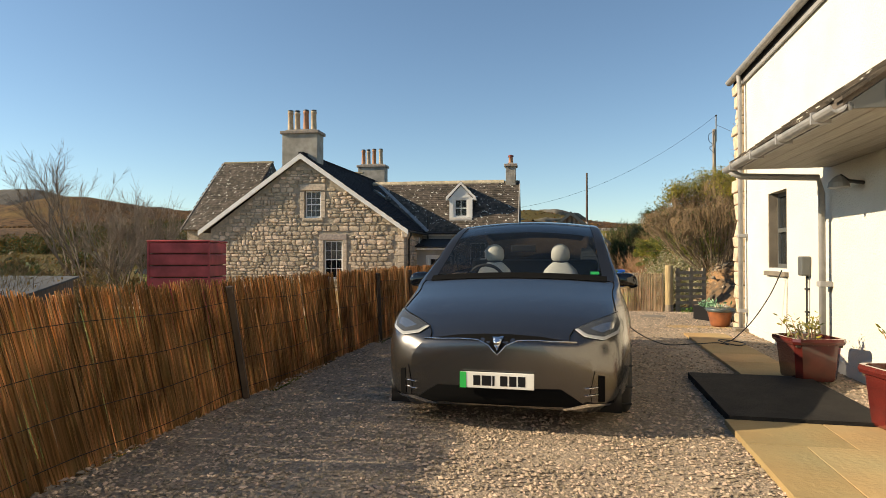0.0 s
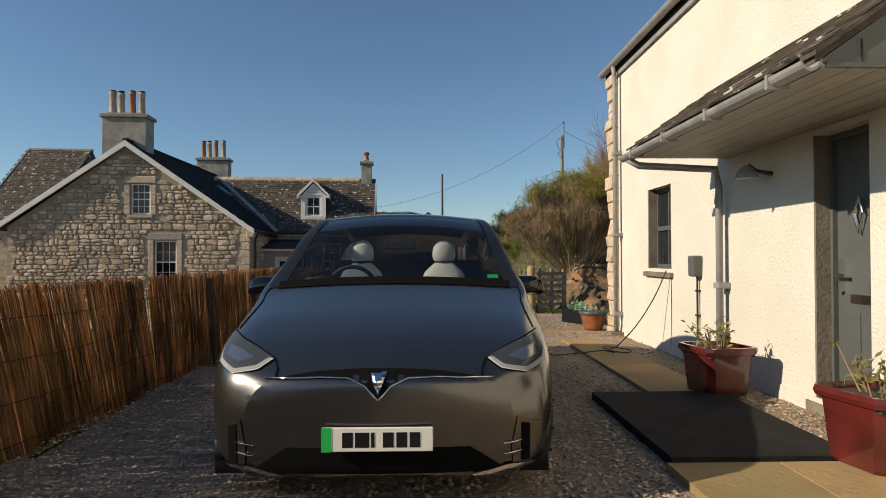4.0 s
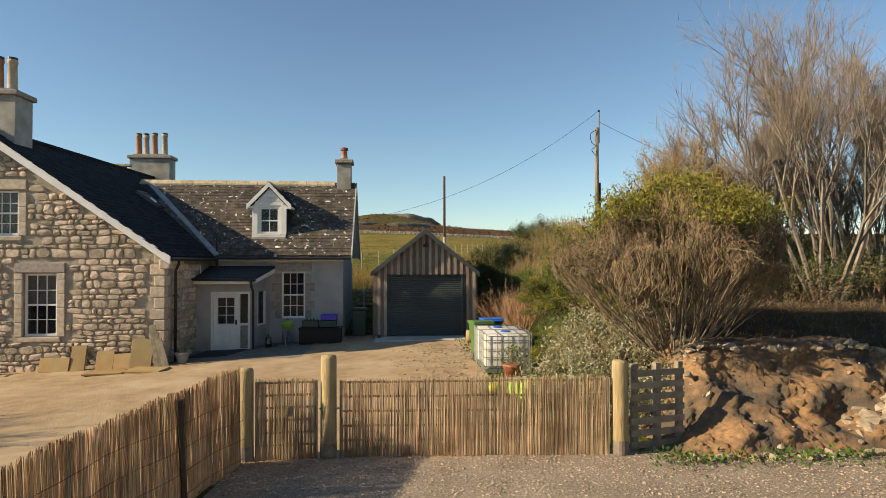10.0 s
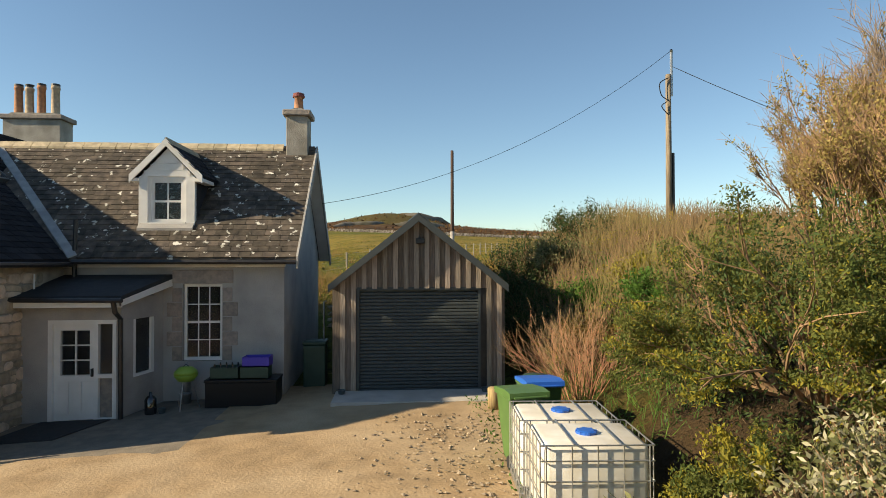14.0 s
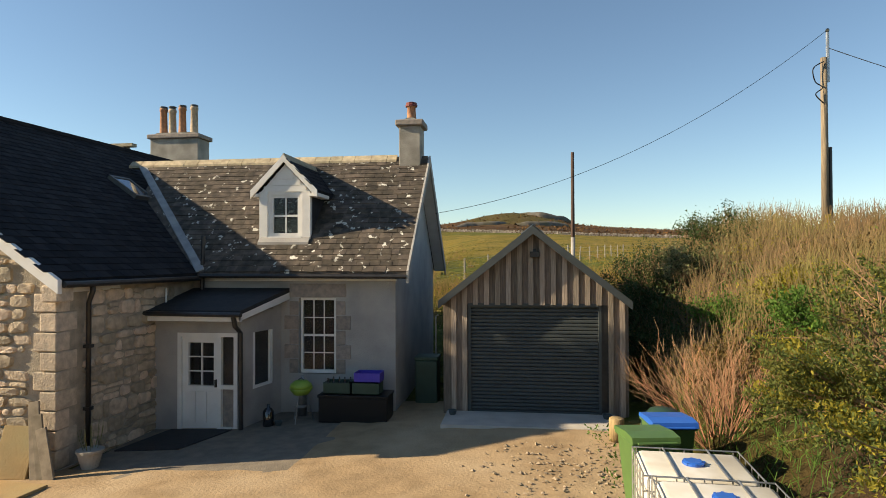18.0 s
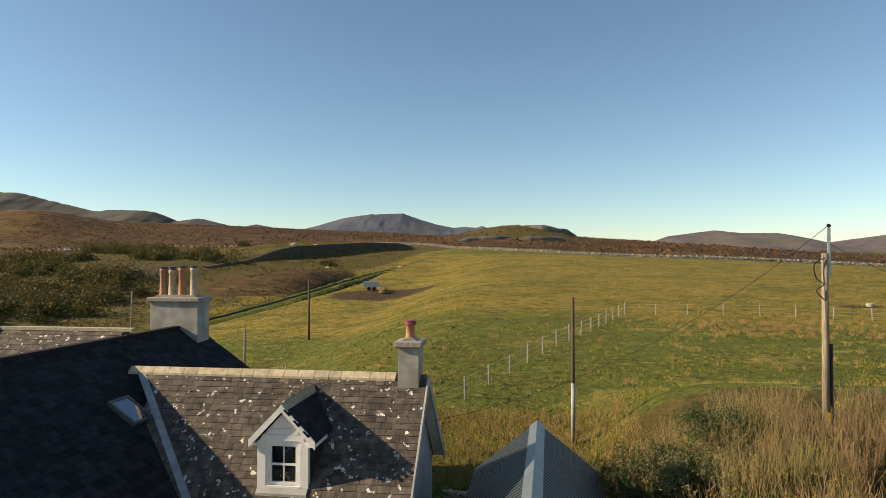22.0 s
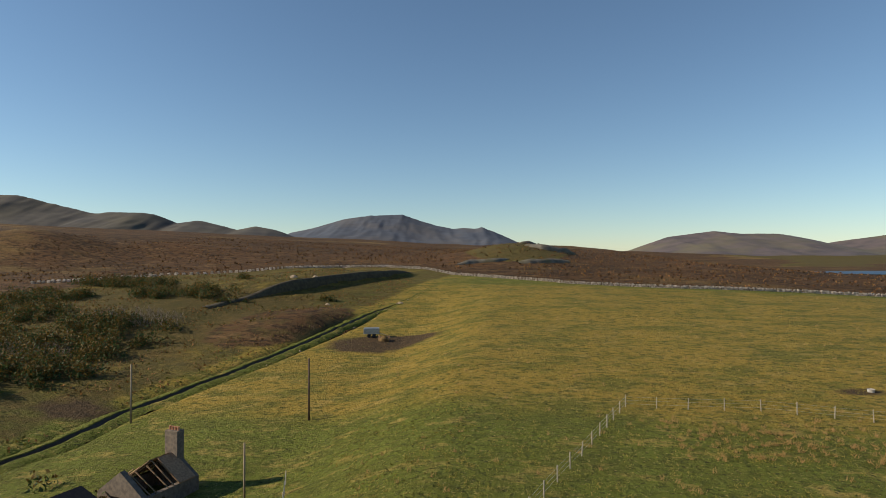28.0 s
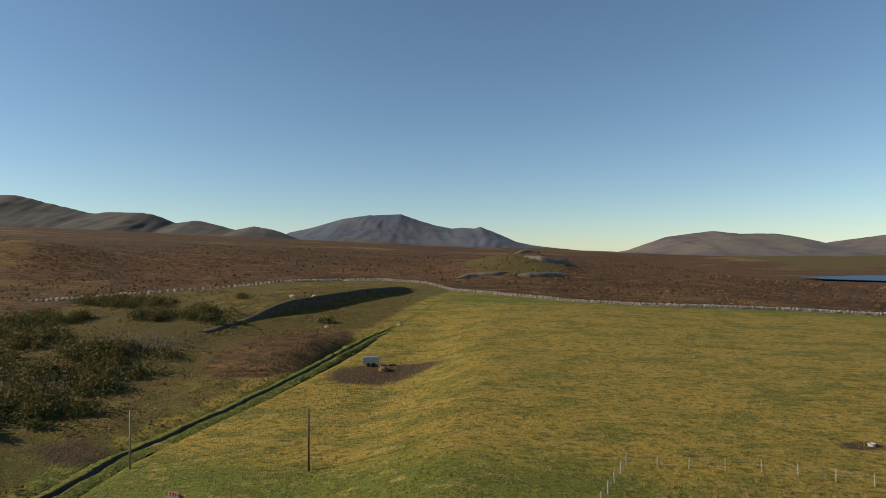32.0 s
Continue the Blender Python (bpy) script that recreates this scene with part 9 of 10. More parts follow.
bare_tree(11.6, 24.2, 7.8, 7, "bark_grey", "tall bare multi-stemmed tree on the bank", 0.32, 5)
bare_tree(13.6, 25.6, 8.2, 6, "bark_grey", "tall bare grey tree among others", 0.35, 5)
bare_tree(10.6, 26.6, 6.6, 6, "bark_grey", "bare tree behind the shrub", 0.4, 5)
bare_tree(15.5, 23.5, 7.2, 5, "bark_grey", "bare tree at the edge of the bank", 0.35)
bare_tree(12.6, 27.6, 5.4, 11, "bark_grey", "low bare thicket among the trees", 0.5, 3, None, 4, 0.035)
bare_tree(15.0, 27.0, 5.6, 11, "bark_grey", "low bare thicket among the trees", 0.5, 3, None, 4, 0.035)
bare_tree(10.2, 28.4, 5.0, 9, "bark_brown", "budding willow with a yellow haze of twigs", 0.42, 4, "bud_gold", 3, 0.05)
bare_tree(11.2, 31.2, 4.6, 8, "bark_brown", "budding willow scrub on the bank", 0.6, 3, "bud_gold", 4, 0.05)
bare_tree(9.7, 26.2, 4.2, 8, "bark_brown", "thin budding willow behind the shrub", 0.4, 3, "bud_gold", 4, 0.04)
bare_tree(-15.2, 19.6, 5.5, 7, "bark_grey", "small bare rowan beyond the fence", 0.6, 4, None, 3, 0.05)
bare_tree(-13.0, 18.4, 3.6, 6, "bark_grey", "thin bare tree beyond the fence", 0.7, 3, None, 4, 0.04)


# scrub and dry stalks on the bank and round the yard
def scrub(name, n, place, h, mat, label, lean=0.25, r=0.006, seg=2):
    tw = Twigs(3)
    for i in range(n):
        x, y = place()
        if x is None:
            continue
        z = ground_z(x, y)
        hh = h * (0.5 + 0.8 * rv.random())
        d = Vector((rv.gauss(0, lean), rv.gauss(0, lean), 1)).normalized()
        p = Vector((x, y, z - 0.05))
        tw.stem([p, p + d * hh * 0.55, p + (d + Vector((rv.gauss(0, lean), rv.gauss(0, lean), 0)) * 0.8).normalized() * hh], r, r * 0.4)
    return tagged(from_lists(name, tw.v, tw.f, mat), label, "scrub", kind="stuff")


def on_bank():
    while True:
        x, y = rv.uniform(4.6, 16), rv.uniform(26.5, 40.5)
        if x < 4.6 + 0.25 * max(0, 32 - y) or (y < 31 and x < 6.5):
            continue
        if noise.noise((x * 0.5, y * 0.5, 9.0)) > -0.25 * (1 if y > 30 else -1):
            return x, y


scrub("bank_scrub", 20000, on_bank, 1.05, "scrub_brown", "thicket of brown stalks on the bank", 0.16, 0.009)
scrub("bank_grass", 3500, on_bank, 0.4, "dry_grass", "dry straw-coloured grass on the bank", 0.35, 0.007)


def bank_leaf():
    x, y = on_bank()
    return Vector((x, y, ground_z(x, y) + 0.7 * rv.random()))


tagged(leaf_mesh(None, [bank_leaf() for _ in range(20000)], 0.085, "leaf_yellow", rv, 0.5, 0.6, "bank_foliage"), "young yellow-green leaves among the stalks", "scrub", kind="stuff")


def low_bank():
    x, y = rv.uniform(4.2, 8.5), rv.uniform(26.5, 36)
    return x, y


scrub("bank_tussock", 3000, low_bank, 0.4, "leaf_green", "fresh green grass below the thicket", 0.45, 0.008)


def under_trees():
    return rv.uniform(5.5, 17), rv.uniform(19.6, 30)


scrub("undergrowth", 5000, under_trees, 0.22, "litter", "dead grass and litter under the trees", 0.6, 0.006)


def behind_garage():
    return rv.uniform(-8, 6), rv.uniform(40.5, 47)


scrub("field_edge_grass", 5000, behind_garage, 0.7, "dry_grass", "tall dry grass at the field edge", 0.3, 0.007)
tagged(leaf_mesh(None, [Vector((x, y, ground_z(x, y) + 0.7 * rv.random())) for x, y in (behind_garage() for _ in range(2500))], 0.12, "leaf_yellow", rv, 0.4, 0.8, "field_edge_weed"), "yellowing weeds at the field edge", "weeds", kind="stuff")


def gate_weed():
    t = rv.random()
    if t < 0.5:
        return rv.uniform(3.9, 7.0), rv.gauss(17.35, 0.22)
    return rv.uniform(2.75, 3.5), rv.uniform(19.5, 31)


tagged(leaf_mesh(None, [Vector((x, y, ground_z(x, y) + 0.03 + 0.12 * rv.random())) for x, y in (gate_weed() for _ in range(1300))], 0.07, "leaf_green", rv, 0.4, 0.8, "weeds"), "low green weeds along the edge", "weeds", kind="stuff")
def beyond_fence():
    return rv.uniform(-24, -12.5), rv.uniform(13, 20)


scrub("hedge_scrub", 2600, beyond_fence, 1.5, "scrub_brown", "brown leafless thicket beyond the fence", 0.35, 0.008)
tagged(leaf_mesh(None, [Vector((x, y, ground_z(x, y) + 0.9 * rv.random())) for x, y in (beyond_fence() for _ in range(1700))], 0.1, "leaf_gold", rv, 0.5, 0.6, "hedge_foliage"), "ochre leaves in the thicket beyond the fence", "scrub", kind="stuff")
# low grey-roofed shed beyond the fence
ls = thing("low_shed", "low shed with a flat grey felt roof beyond the fence", "shed", (-14.6, 14.2, ground_z(-14.6, 14.2) - 0.1))
lz = -(ground_z(-14.6, 14.2) - 0.1)
part("roof", prism([(-0.95, lz + 0.26), (-0.95, lz + 0.31), (0.95, lz + 0.74), (0.95, lz + 0.69)], -2.6, 2.1, "x"), "roof_grey", ls, "grey felt roof")
part("wall", prism([(-0.85, 0.0), (0.85, 0.0), (0.85, lz + 0.66), (-0.85, lz + 0.27)], -2.5, 2.0, "x"), "larch_dark", ls)
# rubble wall glimpsed between garage and cottage
dw = thing("garden_wall", "low dry-stone wall behind the garage", "wall", (0, 0, 0))
for i in range(60):
    row = i // 15
    ob = part("stone", rocks[rv.randrange(8)], "rubble_rock", dw)
    ob.matrix_local = pose(-1.0 + (i % 15) * 0.16 + 0.05 * rv.random(), 39.6 + 0.1 * rv.random(), ground_z(0, 39.6) + 0.1 + row * 0.2, 0, 0, rv.random() * 360) @ Matrix.Scale(0.16, 4)


# ---- field, walls and distance ----
rf = random.Random(77)
# dry-stone wall along the moor
verts, faces = [], []
x = -150.0
BOXF = ((4, 5, 6, 7), (0, 1, 5, 4), (1, 2, 6, 5), (2, 3, 7, 6), (3, 0, 4, 7))
while x < 330:
    step = 0.55 if -70 < x < 120 else 1.1
    y = wall_y(x)
    z = ground_z(x, y)
    w = step * (0.7 + 0.5 * rf.random())
    for lv in range(2):
        h = 0.55 * (0.7 + 0.5 * rf.random())
        ox, oy = rf.gauss(0, 0.1), rf.gauss(0, 0.12)
        b = len(verts)
        z0 = z - 0.15 + lv * 0.55
        for dx, dy, dz in ((-w / 2, -0.35, 0), (w / 2, -0.35, 0), (w / 2, 0.35, 0), (-w / 2, 0.35, 0), (-w * 0.38, -0.26, h), (w * 0.38, -0.26, h), (w * 0.38, 0.26, h), (-w * 0.38, 0.26, h)):
            verts.append((x + ox + dx, y + oy + dy, z0 + dz))
        faces.extend(tuple(b + i for i in f) for f in BOXF)
    x += step
MAT["field_wall"] = material("lichened_wall_stone", (0.38, 0.33, 0.28), 0.95, colour2=(0.22, 0.19, 0.16), scale=1.5, per_piece=0.35)
tagged(from_lists("field_wall", verts, faces, "field_wall"), "tumbled dry-stone wall between pasture and moor", "wall", kind="stuff")

# post and wire fence
FL = [(-4.6, 44.5), (-1.3, 49.4), (0.8, 54.9), (3.9, 62.9), (7.2, 71.5), (11.9, 83.8)]
FR = [(11.9, 83.8), (18.0, 83.5), (25, 83.6), (34, 81), (60, 76)]
FS = [(-15.6, 60.0), (-17.4, 65.5), (-19.6, 71.4)]
wf = thing("wire_fence", "weathered posts and wire across the pasture", "fence", (0, 0, 0))
MAT["grey_post"] = material("grey_fence_post", (0.34, 0.31, 0.26), 0.9, colour2=(0.24, 0.21, 0.17), scale=8)


def along(line, step):
    out = []
    for a, b in zip(line, line[1:]):
        d = math.hypot(b[0] - a[0], b[1] - a[1])
        n = max(1, round(d / step))
        for k in range(n):
            out.append((a[0] + (b[0] - a[0]) * k / n, a[1] + (b[1] - a[1]) * k / n))
    out.append(line[-1])
    return out


for line, step in ((FL, 2.9), (FR, 3.3), (FS, 3.0)):
    P = along(line, step)
    for x, y in P:
        z = ground_z(x, y)
        bm = tube([(x, y, z - 0.1), (x + rf.gauss(0, 0.03), y, z + 1.15 + rf.gauss(0, 0.06))], 0.05, 6)
        part("post", bm, "grey_post", wf)
    for h in (0.35, 0.7, 1.05):
        part("wire", tube([(x, y, ground_z(x, y) + h) for x, y in P], 0.008, 3), "steel", wf)

# poles and overhead wires
MAT["pole_wood"] = material("weathered_pole", (0.30, 0.24, 0.16), 0.85, colour2=(0.17, 0.13, 0.09), scale=3, stretch=(8, 8, 0.7), bump=0.3)


MAT["sleeve"] = material("pale_sleeve", (0.40, 0.38, 0.35), 0.7, colour2=(0.28, 0.26, 0.24), scale=5)
MAT["pole_dark"] = material("creosoted_pole", (0.085, 0.05, 0.036), 0.85, colour2=(0.05, 0.03, 0.022), scale=3, stretch=(8, 8, 0.7), bump=0.3)


def pole(x, y, top, r, label, pale=None, mat="pole_wood"):
    z = ground_z(x, y)
    p = thing("utility_pole", label, "pole", (x, y, z), "utility poles")
    part("shaft", tube([(0, 0, -0.3), (0, 0, top - z)], [r, r * 0.78], 12), mat, p, smooth=True)
    if pale:
        part("pale_sleeve", tube([(0.0, 0.0, pale[0]), (0, 0, pale[1])], [r * 1.06, r * 1.02], 12), "sleeve", p, "pale lower half of the pole", True)
    return p


pN = pole(10.72, 38.9, 8.95, 0.115, "tall pole with a grey extension and yellow plate")
zN = ground_z(10.72, 38.9)
part("extension", tube([(0.12, 0, 8.2 - zN), (0.12, 0, 9.72 - zN)], 0.05, 8), "steel", pN, "grey steel extension")
part("cable_duct", tube([(0.15, -0.02, 0.0), (0.15, -0.02, 3.0)], 0.05, 8), "black_pipe", pN)
part("cable_loop", tube(hang([(-0.05, -0.12, 8.8 - zN), (-0.35, -0.12, 8.6 - zN), (-0.3, -0.12, 8.2 - zN), (-0.1, -0.14, 8.0 - zN), (-0.3, -0.14, 7.8 - zN), (-0.05, -0.14, 7.5 - zN)], 5), 0.018, 5), "cable", pN)
part("plate", box(-0.07, 0.07, -0.16, -0.15, 0.5, 0.95), "yellow_bag", pN, "small yellow warning plate")
part("insulator", lathe([(0.0, 0), (0.05, 0.02), (0.06, 0.08), (0.03, 0.12), (0, 0.12)], 10, (0.12, 0, 9.72 - zN)), "dark_glass", pN)
pole(3.62, 44.4, 7.19, 0.085, "slim dark pole with a pale sleeve", (0.2, 2.5), "pole_dark")
pole(-24.0, 89.4, 6.4, 0.13, "wooden pole in the pasture", None, "pole_dark")
pole(-49.7, 93.2, 4.5, 0.13, "wooden pole beyond the stream")
pole(-21.9, 68.1, 2.8, 0.10, "grey pole behind the ruin")


def wire(a, b, sag, r, label):
    A, B = Vector(a), Vector(b)
    pts = [A.lerp(B, i / 24) - Vector((0, 0, sag * 4 * (i / 24) * (1 - i / 24))) for i in range(25)]
    return solid("overhead_wire", tube(pts, r, 4), "cable", label, "wire", group="overhead wires")


wire((10.84, 38.9, 9.8), (-0.9, 36.3, 4.15), 0.9, 0.009, "black service cable from the pole to the wing")
wire((10.84, 38.8, 9.2), (22.0, 33.0, 3.4), 0.5, 0.012, "stay cable with weights running down from the pole")
for u in (0.32, 0.44):
    q = Vector((10.84, 38.8, 9.2)).lerp(Vector((22.0, 33.0, 3.4)), u) - Vector((0, 0, 0.5 * 4 * u * (1 - u)))
    solid("cable_weight", lathe([(0, -0.12), (0.08, -0.06), (0.08, 0.06), (0, 0.12)], 10, tuple(q)), "cable", "small dark weight on the stay cable", "weight")

# ruined byre and shed
MAT["ruin_stone"] = material("dark_ruin_stone", (0.17, 0.135, 0.105), 0.95, colour2=(0.10, 0.08, 0.065), scale=3, bump=0.6, bump_scale=8)
MAT["shed_light"] = material("grimy_roof_light", (0.10, 0.105, 0.10), 0.6, colour2=(0.07, 0.075, 0.07), scale=2)
ruin = thing("ruined_byre", "roofless stone byre with a broken chimney", "ruin", (-31.6, 66.2, ground_z(-31.6, 66.2) - 0.2), rz=-14)
for nm, bm in (("gable_wall", strip_wall([(-2.6, 1.7), (0, 3.6), (2.6, 1.7)], -0.5, [(-1.0, 0.6, -0.5, 1.5)], -0.4, 0.1)), ("gable_wall", strip_wall([(-2.6, 1.7), (0, 3.6), (2.6, 1.7)], -0.5, [], 5.2, 5.7))):
    part(nm, bm, "ruin_stone", ruin, "rough stone gable")
part("side_wall", box(-2.6, -2.15, 0.1, 5.2, -0.5, 1.7), "ruin_stone", ruin)
part("side_wall", box(2.15, 2.6, 0.1, 5.2, -0.5, 1.7), "ruin_stone", ruin)
part("chimney", box(-0.75, 0.75, 5.0, 5.8, 2.8, 5.6, 0.03), "ruin_stone", ruin, "dark stone chimney stack")
for k in range(4):
    part("chimney_pot", lathe([(0.13, 0), (0.12, 0.3), (0.13, 0.32), (0.1, 0.32)], 12, (-0.5 + k * 0.33, 5.4, 5.6)), "pot_clay", ruin)
for k in range(8):
    for sx in (-1, 1):
        if rf.random() < 0.85:
            part("rafter", tube([(sx * 2.5, 0.4 + k * 0.62, 1.75), (0.05 * sx, 0.4 + k * 0.62, 3.55 - 0.3 * rf.random())], 0.06, 5), "bark_brown", ruin)
part("roof_remnant", prism([(-2.7, 1.72), (-0.1, 3.55), (-0.1, 3.65), (-2.7, 1.82)], 2.6, 5.2), "bark_brown", ruin, "rusted remains of the roof")
part("roof_remnant", prism([(2.7, 1.72), (0.1, 3.55), (0.1, 3.65), (2.7, 1.82)], 3.4, 5.2), "bark_brown", ruin)
shed = thing("long_shed", "long pale shed with a dark striped roof", "shed", (-36.0, 56.0, ground_z(-36, 58) - 0.2), rz=-13)
part("wall", box(2.6, 2.75, -10, 8.4, -0.3, 1.9), "render_white", shed, "pale boarded side wall")
part("wall", box(-2.75, -2.6, -10, 8.4, -0.3, 1.9), "render_white", shed)
part("gable_wall", strip_wall([(-2.75, 1.9), (0, 3.1), (2.75, 1.9)], -0.3, [], 8.2, 8.4), "render_grey", shed)
for k in range(18):
    part("wall_batten", box(2.75, 2.78, -9.8 + k, -9.72 + k, -0.3, 1.9), "render_grey", shed)
for sx in (-1, 1):
    part("roof", prism([(sx * 2.95, 1.85), (sx * 2.95, 1.92), (0, 3.2), (0, 3.1)], -10.2, 8.6), "slate_dark", shed, "dark sheet roof")
    for k in range(4):
        part("roof_light", prism([(sx * 2.9, 1.935), (sx * 2.9, 1.95), (sx * 0.1, 3.19), (sx * 0.1, 3.17)], -8.6 + k * 4.4, -7.4 + k * 4.4), "shed_light", shed, "paler translucent roof sheet")

# feeding place in the pasture
tr_ = thing("feed_trailer", "small pale livestock trailer in the mud", "trailer", (-29.5, 141.2, ground_z(-29.5, 141.2)), rz=12)
part("body", box(-1.6, 1.6, -0.9, 0.9, 0.7, 1.9, 0.05), "steel", tr_)
part("drawbar", tube([(1.6, 0, 0.7), (2.9, 0, 0.55)], 0.06, 6), "steel", tr_)
for x in (-0.5, 0.5):
    for y in (-0.95, 0.95):
        bm = lathe([(0.0, -0.1), (0.38, -0.1), (0.38, 0.1), (0, 0.1)], 14)
        bmesh.ops.transform(bm, matrix=Matrix.Translation((x, y, 0.38)) @ Matrix.Rotation(radians(90), 4, "X"), verts=bm.verts[:])
        part("wheel", bm, "tyre", tr_)
ring = thing("feed_ring", "rusty ring feeder with hay in the mud", "feeder", (-26.0, 137.5, ground_z(-26.0, 137.5)))
for h in (0.1, 0.6, 1.1):
    part("hoop", tube([(1.1 * math.cos(a), 1.1 * math.sin(a), h) for a in (6.2832 * k / 20 for k in range(21))], 0.04, 5), "bark_brown", ring)
for k in range(16):
    a = 6.2832 * k / 16
    part("upright", tube([(1.1 * math.cos(a), 1.1 * math.sin(a), 0.05), (1.1 * math.cos(a), 1.1 * math.sin(a), 1.1)], 0.03, 5), "bark_brown", ring)
part("hay", lathe([(1.0, 0), (0.95, 0.5), (0.5, 0.85), (0, 0.95)], 14), "dry_grass", ring)
tub = solid("mineral_tub", lathe([(0.0, 0), (0.35, 0), (0.4, 0.35), (0.36, 0.35), (0.3, 0.1), (0, 0.1)], 14, (39.6, 92.2, ground_z(39.6, 92.2))), "sleeve", "pale feed tub on bare earth", "tub")
for x, y, s in ((-45.4, 121, 0.9), (-39, 139, 0.7), (-36.5, 154, 0.9), (-35.2, 160, 0.8), (-31, 178, 0.8), (-66, 192, 1.2), (-61, 196, 1.0), (-49, 172, 0.8)):
    ob = solid("field_boulder", rock_bm(s, s * 0.8, s * 0.6, rf), "rubble_rock", "grey boulder in the rough grass", "rock", group="field boulders")
    ob.location = (x, y, ground_z(x, y) + 0.15 * s)

# gorse and scrub on the rough slope
gp, gd, gb = [], [], []


def clump(x, y, r, n, a, b):
    z = ground_z(x, y)
    for _ in range(n):
        d = Vector((rf.gauss(0, 1), rf.gauss(0, 1), abs(rf.gauss(0, 1)))).normalized() * r * (0.55 + 0.5 * rf.random()) * (1 + 0.3 * noise.noise((x + _ * 0.37, y, r)))
        p = Vector((x + d.x, y + d.y, z + d.z * 1.15))
        # Upper leaves go ochre, lower ones dark: lit tops and shade put into colour.
        (a if rf.random() < 0.25 + 0.6 * d.z / r else b).append(p)


def patch_of(n, cx, cy, rx, ry, lo, hi, leafn):
    for _ in range(n):
        a, q = rf.random() * 6.28, rf.random() ** 0.5
        clump(cx + rx * q * math.cos(a), cy + ry * q * math.sin(a), lo + (hi - lo) * rf.random(), leafn, gp, gd)


patch_of(34, -123, 161, 15, 8, 1.4, 2.9, 190)
patch_of(46, -114, 187, 18, 7, 1.4, 2.9, 190)
patch_of(38, -88, 170, 14, 8, 1.4, 3.0, 190)
patch_of(40, -99, 131, 19, 11, 1.4, 3.0, 200)
patch_of(28, -81, 131, 12, 11, 1.4, 3.0, 200)
patch_of(20, -82, 120, 11, 6, 1.4, 3.0, 200)
patch_of(27, -75, 108, 11, 6, 1.4, 3.0, 200)
patch_of(16, -78, 99, 9, 4, 1.2, 2.4, 190)
patch_of(26, -115, 146, 12, 6, 1.3, 2.6, 190)
patch_of(26, -128, 128, 14, 12, 1.3, 2.6, 180)
patch_of(5, -81, 190.6, 2, 1.5, 1.0, 1.7, 90)
patch_of(4, -51, 178, 1.8, 1.4, 1.2, 1.8, 90)
patch_of(6, -72, 165, 4, 3, 0.6, 1.2, 80)
patch_of(60, -34, 28, 16, 12, 0.6, 1.4, 80)
patch_of(60, -48, 60, 22, 12, 0.7, 1.5, 70)
tagged(leaf_mesh(None, gp, 0.5, "leaf_gorse", rf, 0.5, 0.4, "gorse"), "dark gorse thickets with ochre tips", "gorse", kind="stuff")
tagged(leaf_mesh(None, gd, 0.5, "leaf_dark", rf, 0.5, 0.6, "gorse_shade"), "lower gorse leaves with the thickets' shade in their dark green", "gorse", kind="stuff")
tw = Twigs(3)
for _ in range(260):
    a, q = rf.random() * 6.28, rf.random() ** 0.5
    x, y = (-88 + 10 * q * math.cos(a), 116 + 6 * q * math.sin(a)) if rf.random() < 0.55 else (-82 + 11 * q * math.cos(a), 142 + 5 * q * math.sin(a))
    tw.grow(Vector((x, y, ground_z(x, y) - 0.1)), Vector((rf.gauss(0, 0.3), rf.gauss(0, 0.3), 1)), 1.3, 0.05, 2, rf, 0.25, 0.05, 4, 0.7, 0.6, 3)
tagged(from_lists("bare_scrub", tw.v, tw.f, "bark_grey"), "grey leafless scrub in the valley", "scrub", kind="stuff")

# the stream: a narrow dark cutting between turf lips
def stream_strip(name, offs, mat, label):
    sv, sf = [], []
    ys = [64 + 0.8 * i for i in range(206)]
    m = len(offs)
    for y in ys:
        x = burn_x(y) + 0.9 * noise.noise((y * 0.12, 3.0, 0)) + 0.4 * noise.noise((y * 0.5, 5.0, 0))
        wd = (0.62 - 0.2 * smooth01(y, 100, 160) - 0.14 * smooth01(y, 165, 200)) * (1 + 0.6 * noise.noise((y * 0.3, 8.0, 0)) + 0.3 * noise.noise((y * 0.8, 9.0, 0)))
        zl, zr = ground_z(x - 4.2, y), ground_z(x + 4.2, y)
        for dx, dz in offs:
            xx = x + dx * wd + 0.15 * noise.noise((y * 0.9, dx * 2.0, 1.0))
            ref = zl + (zr - zl) * (xx - x + 4.2) / 8.4
            sv.append((xx, y, ref + dz * (1 - 0.5 * smooth01(y, 165, 200)) * (1 + 0.5 * noise.noise((y * 0.4, dx, 2.0)))))
    for i in range(len(ys) - 1):
        for k in range(m - 1):
            a = i * m + k
            sf.append((a, a + 1, a + m + 1, a + m))
    return tagged(from_lists(name, sv, sf, mat, smooth=True), label, "bank", kind="structure")


# Wet peat, darkened further for the shade inside the cutting.
MAT["stream_bed"] = material("shaded_wet_peat", (0.022, 0.016, 0.010), 0.6, colour2=(0.04, 0.03, 0.018), scale=1.5, bump=0.8, bump_scale=4)
stream_strip("stream_bank", ((-4.6, -0.5), (-2.8, -0.05), (-1.3, 0.08), (-1.0, 0.1), (-0.85, 0.0)), "grass_field", "turf lip on the upper side of the stream")
stream_strip("stream_bank_lower", ((0.75, -0.1), (0.95, 0.0), (1.5, 0.0), (2.8, -0.08), (4.6, -0.5)), "grass_field", "turf lip on the lower side of the stream")
stream_strip("stream_bed", ((-1.0, 0.05), (-0.75, -0.25), (-0.5, -0.7), (0.4, -0.75), (0.7, -0.3), (0.85, -0.03)), "stream_bed", "peaty cutting of a small stream, its shade put into the dark colour")
sb = []
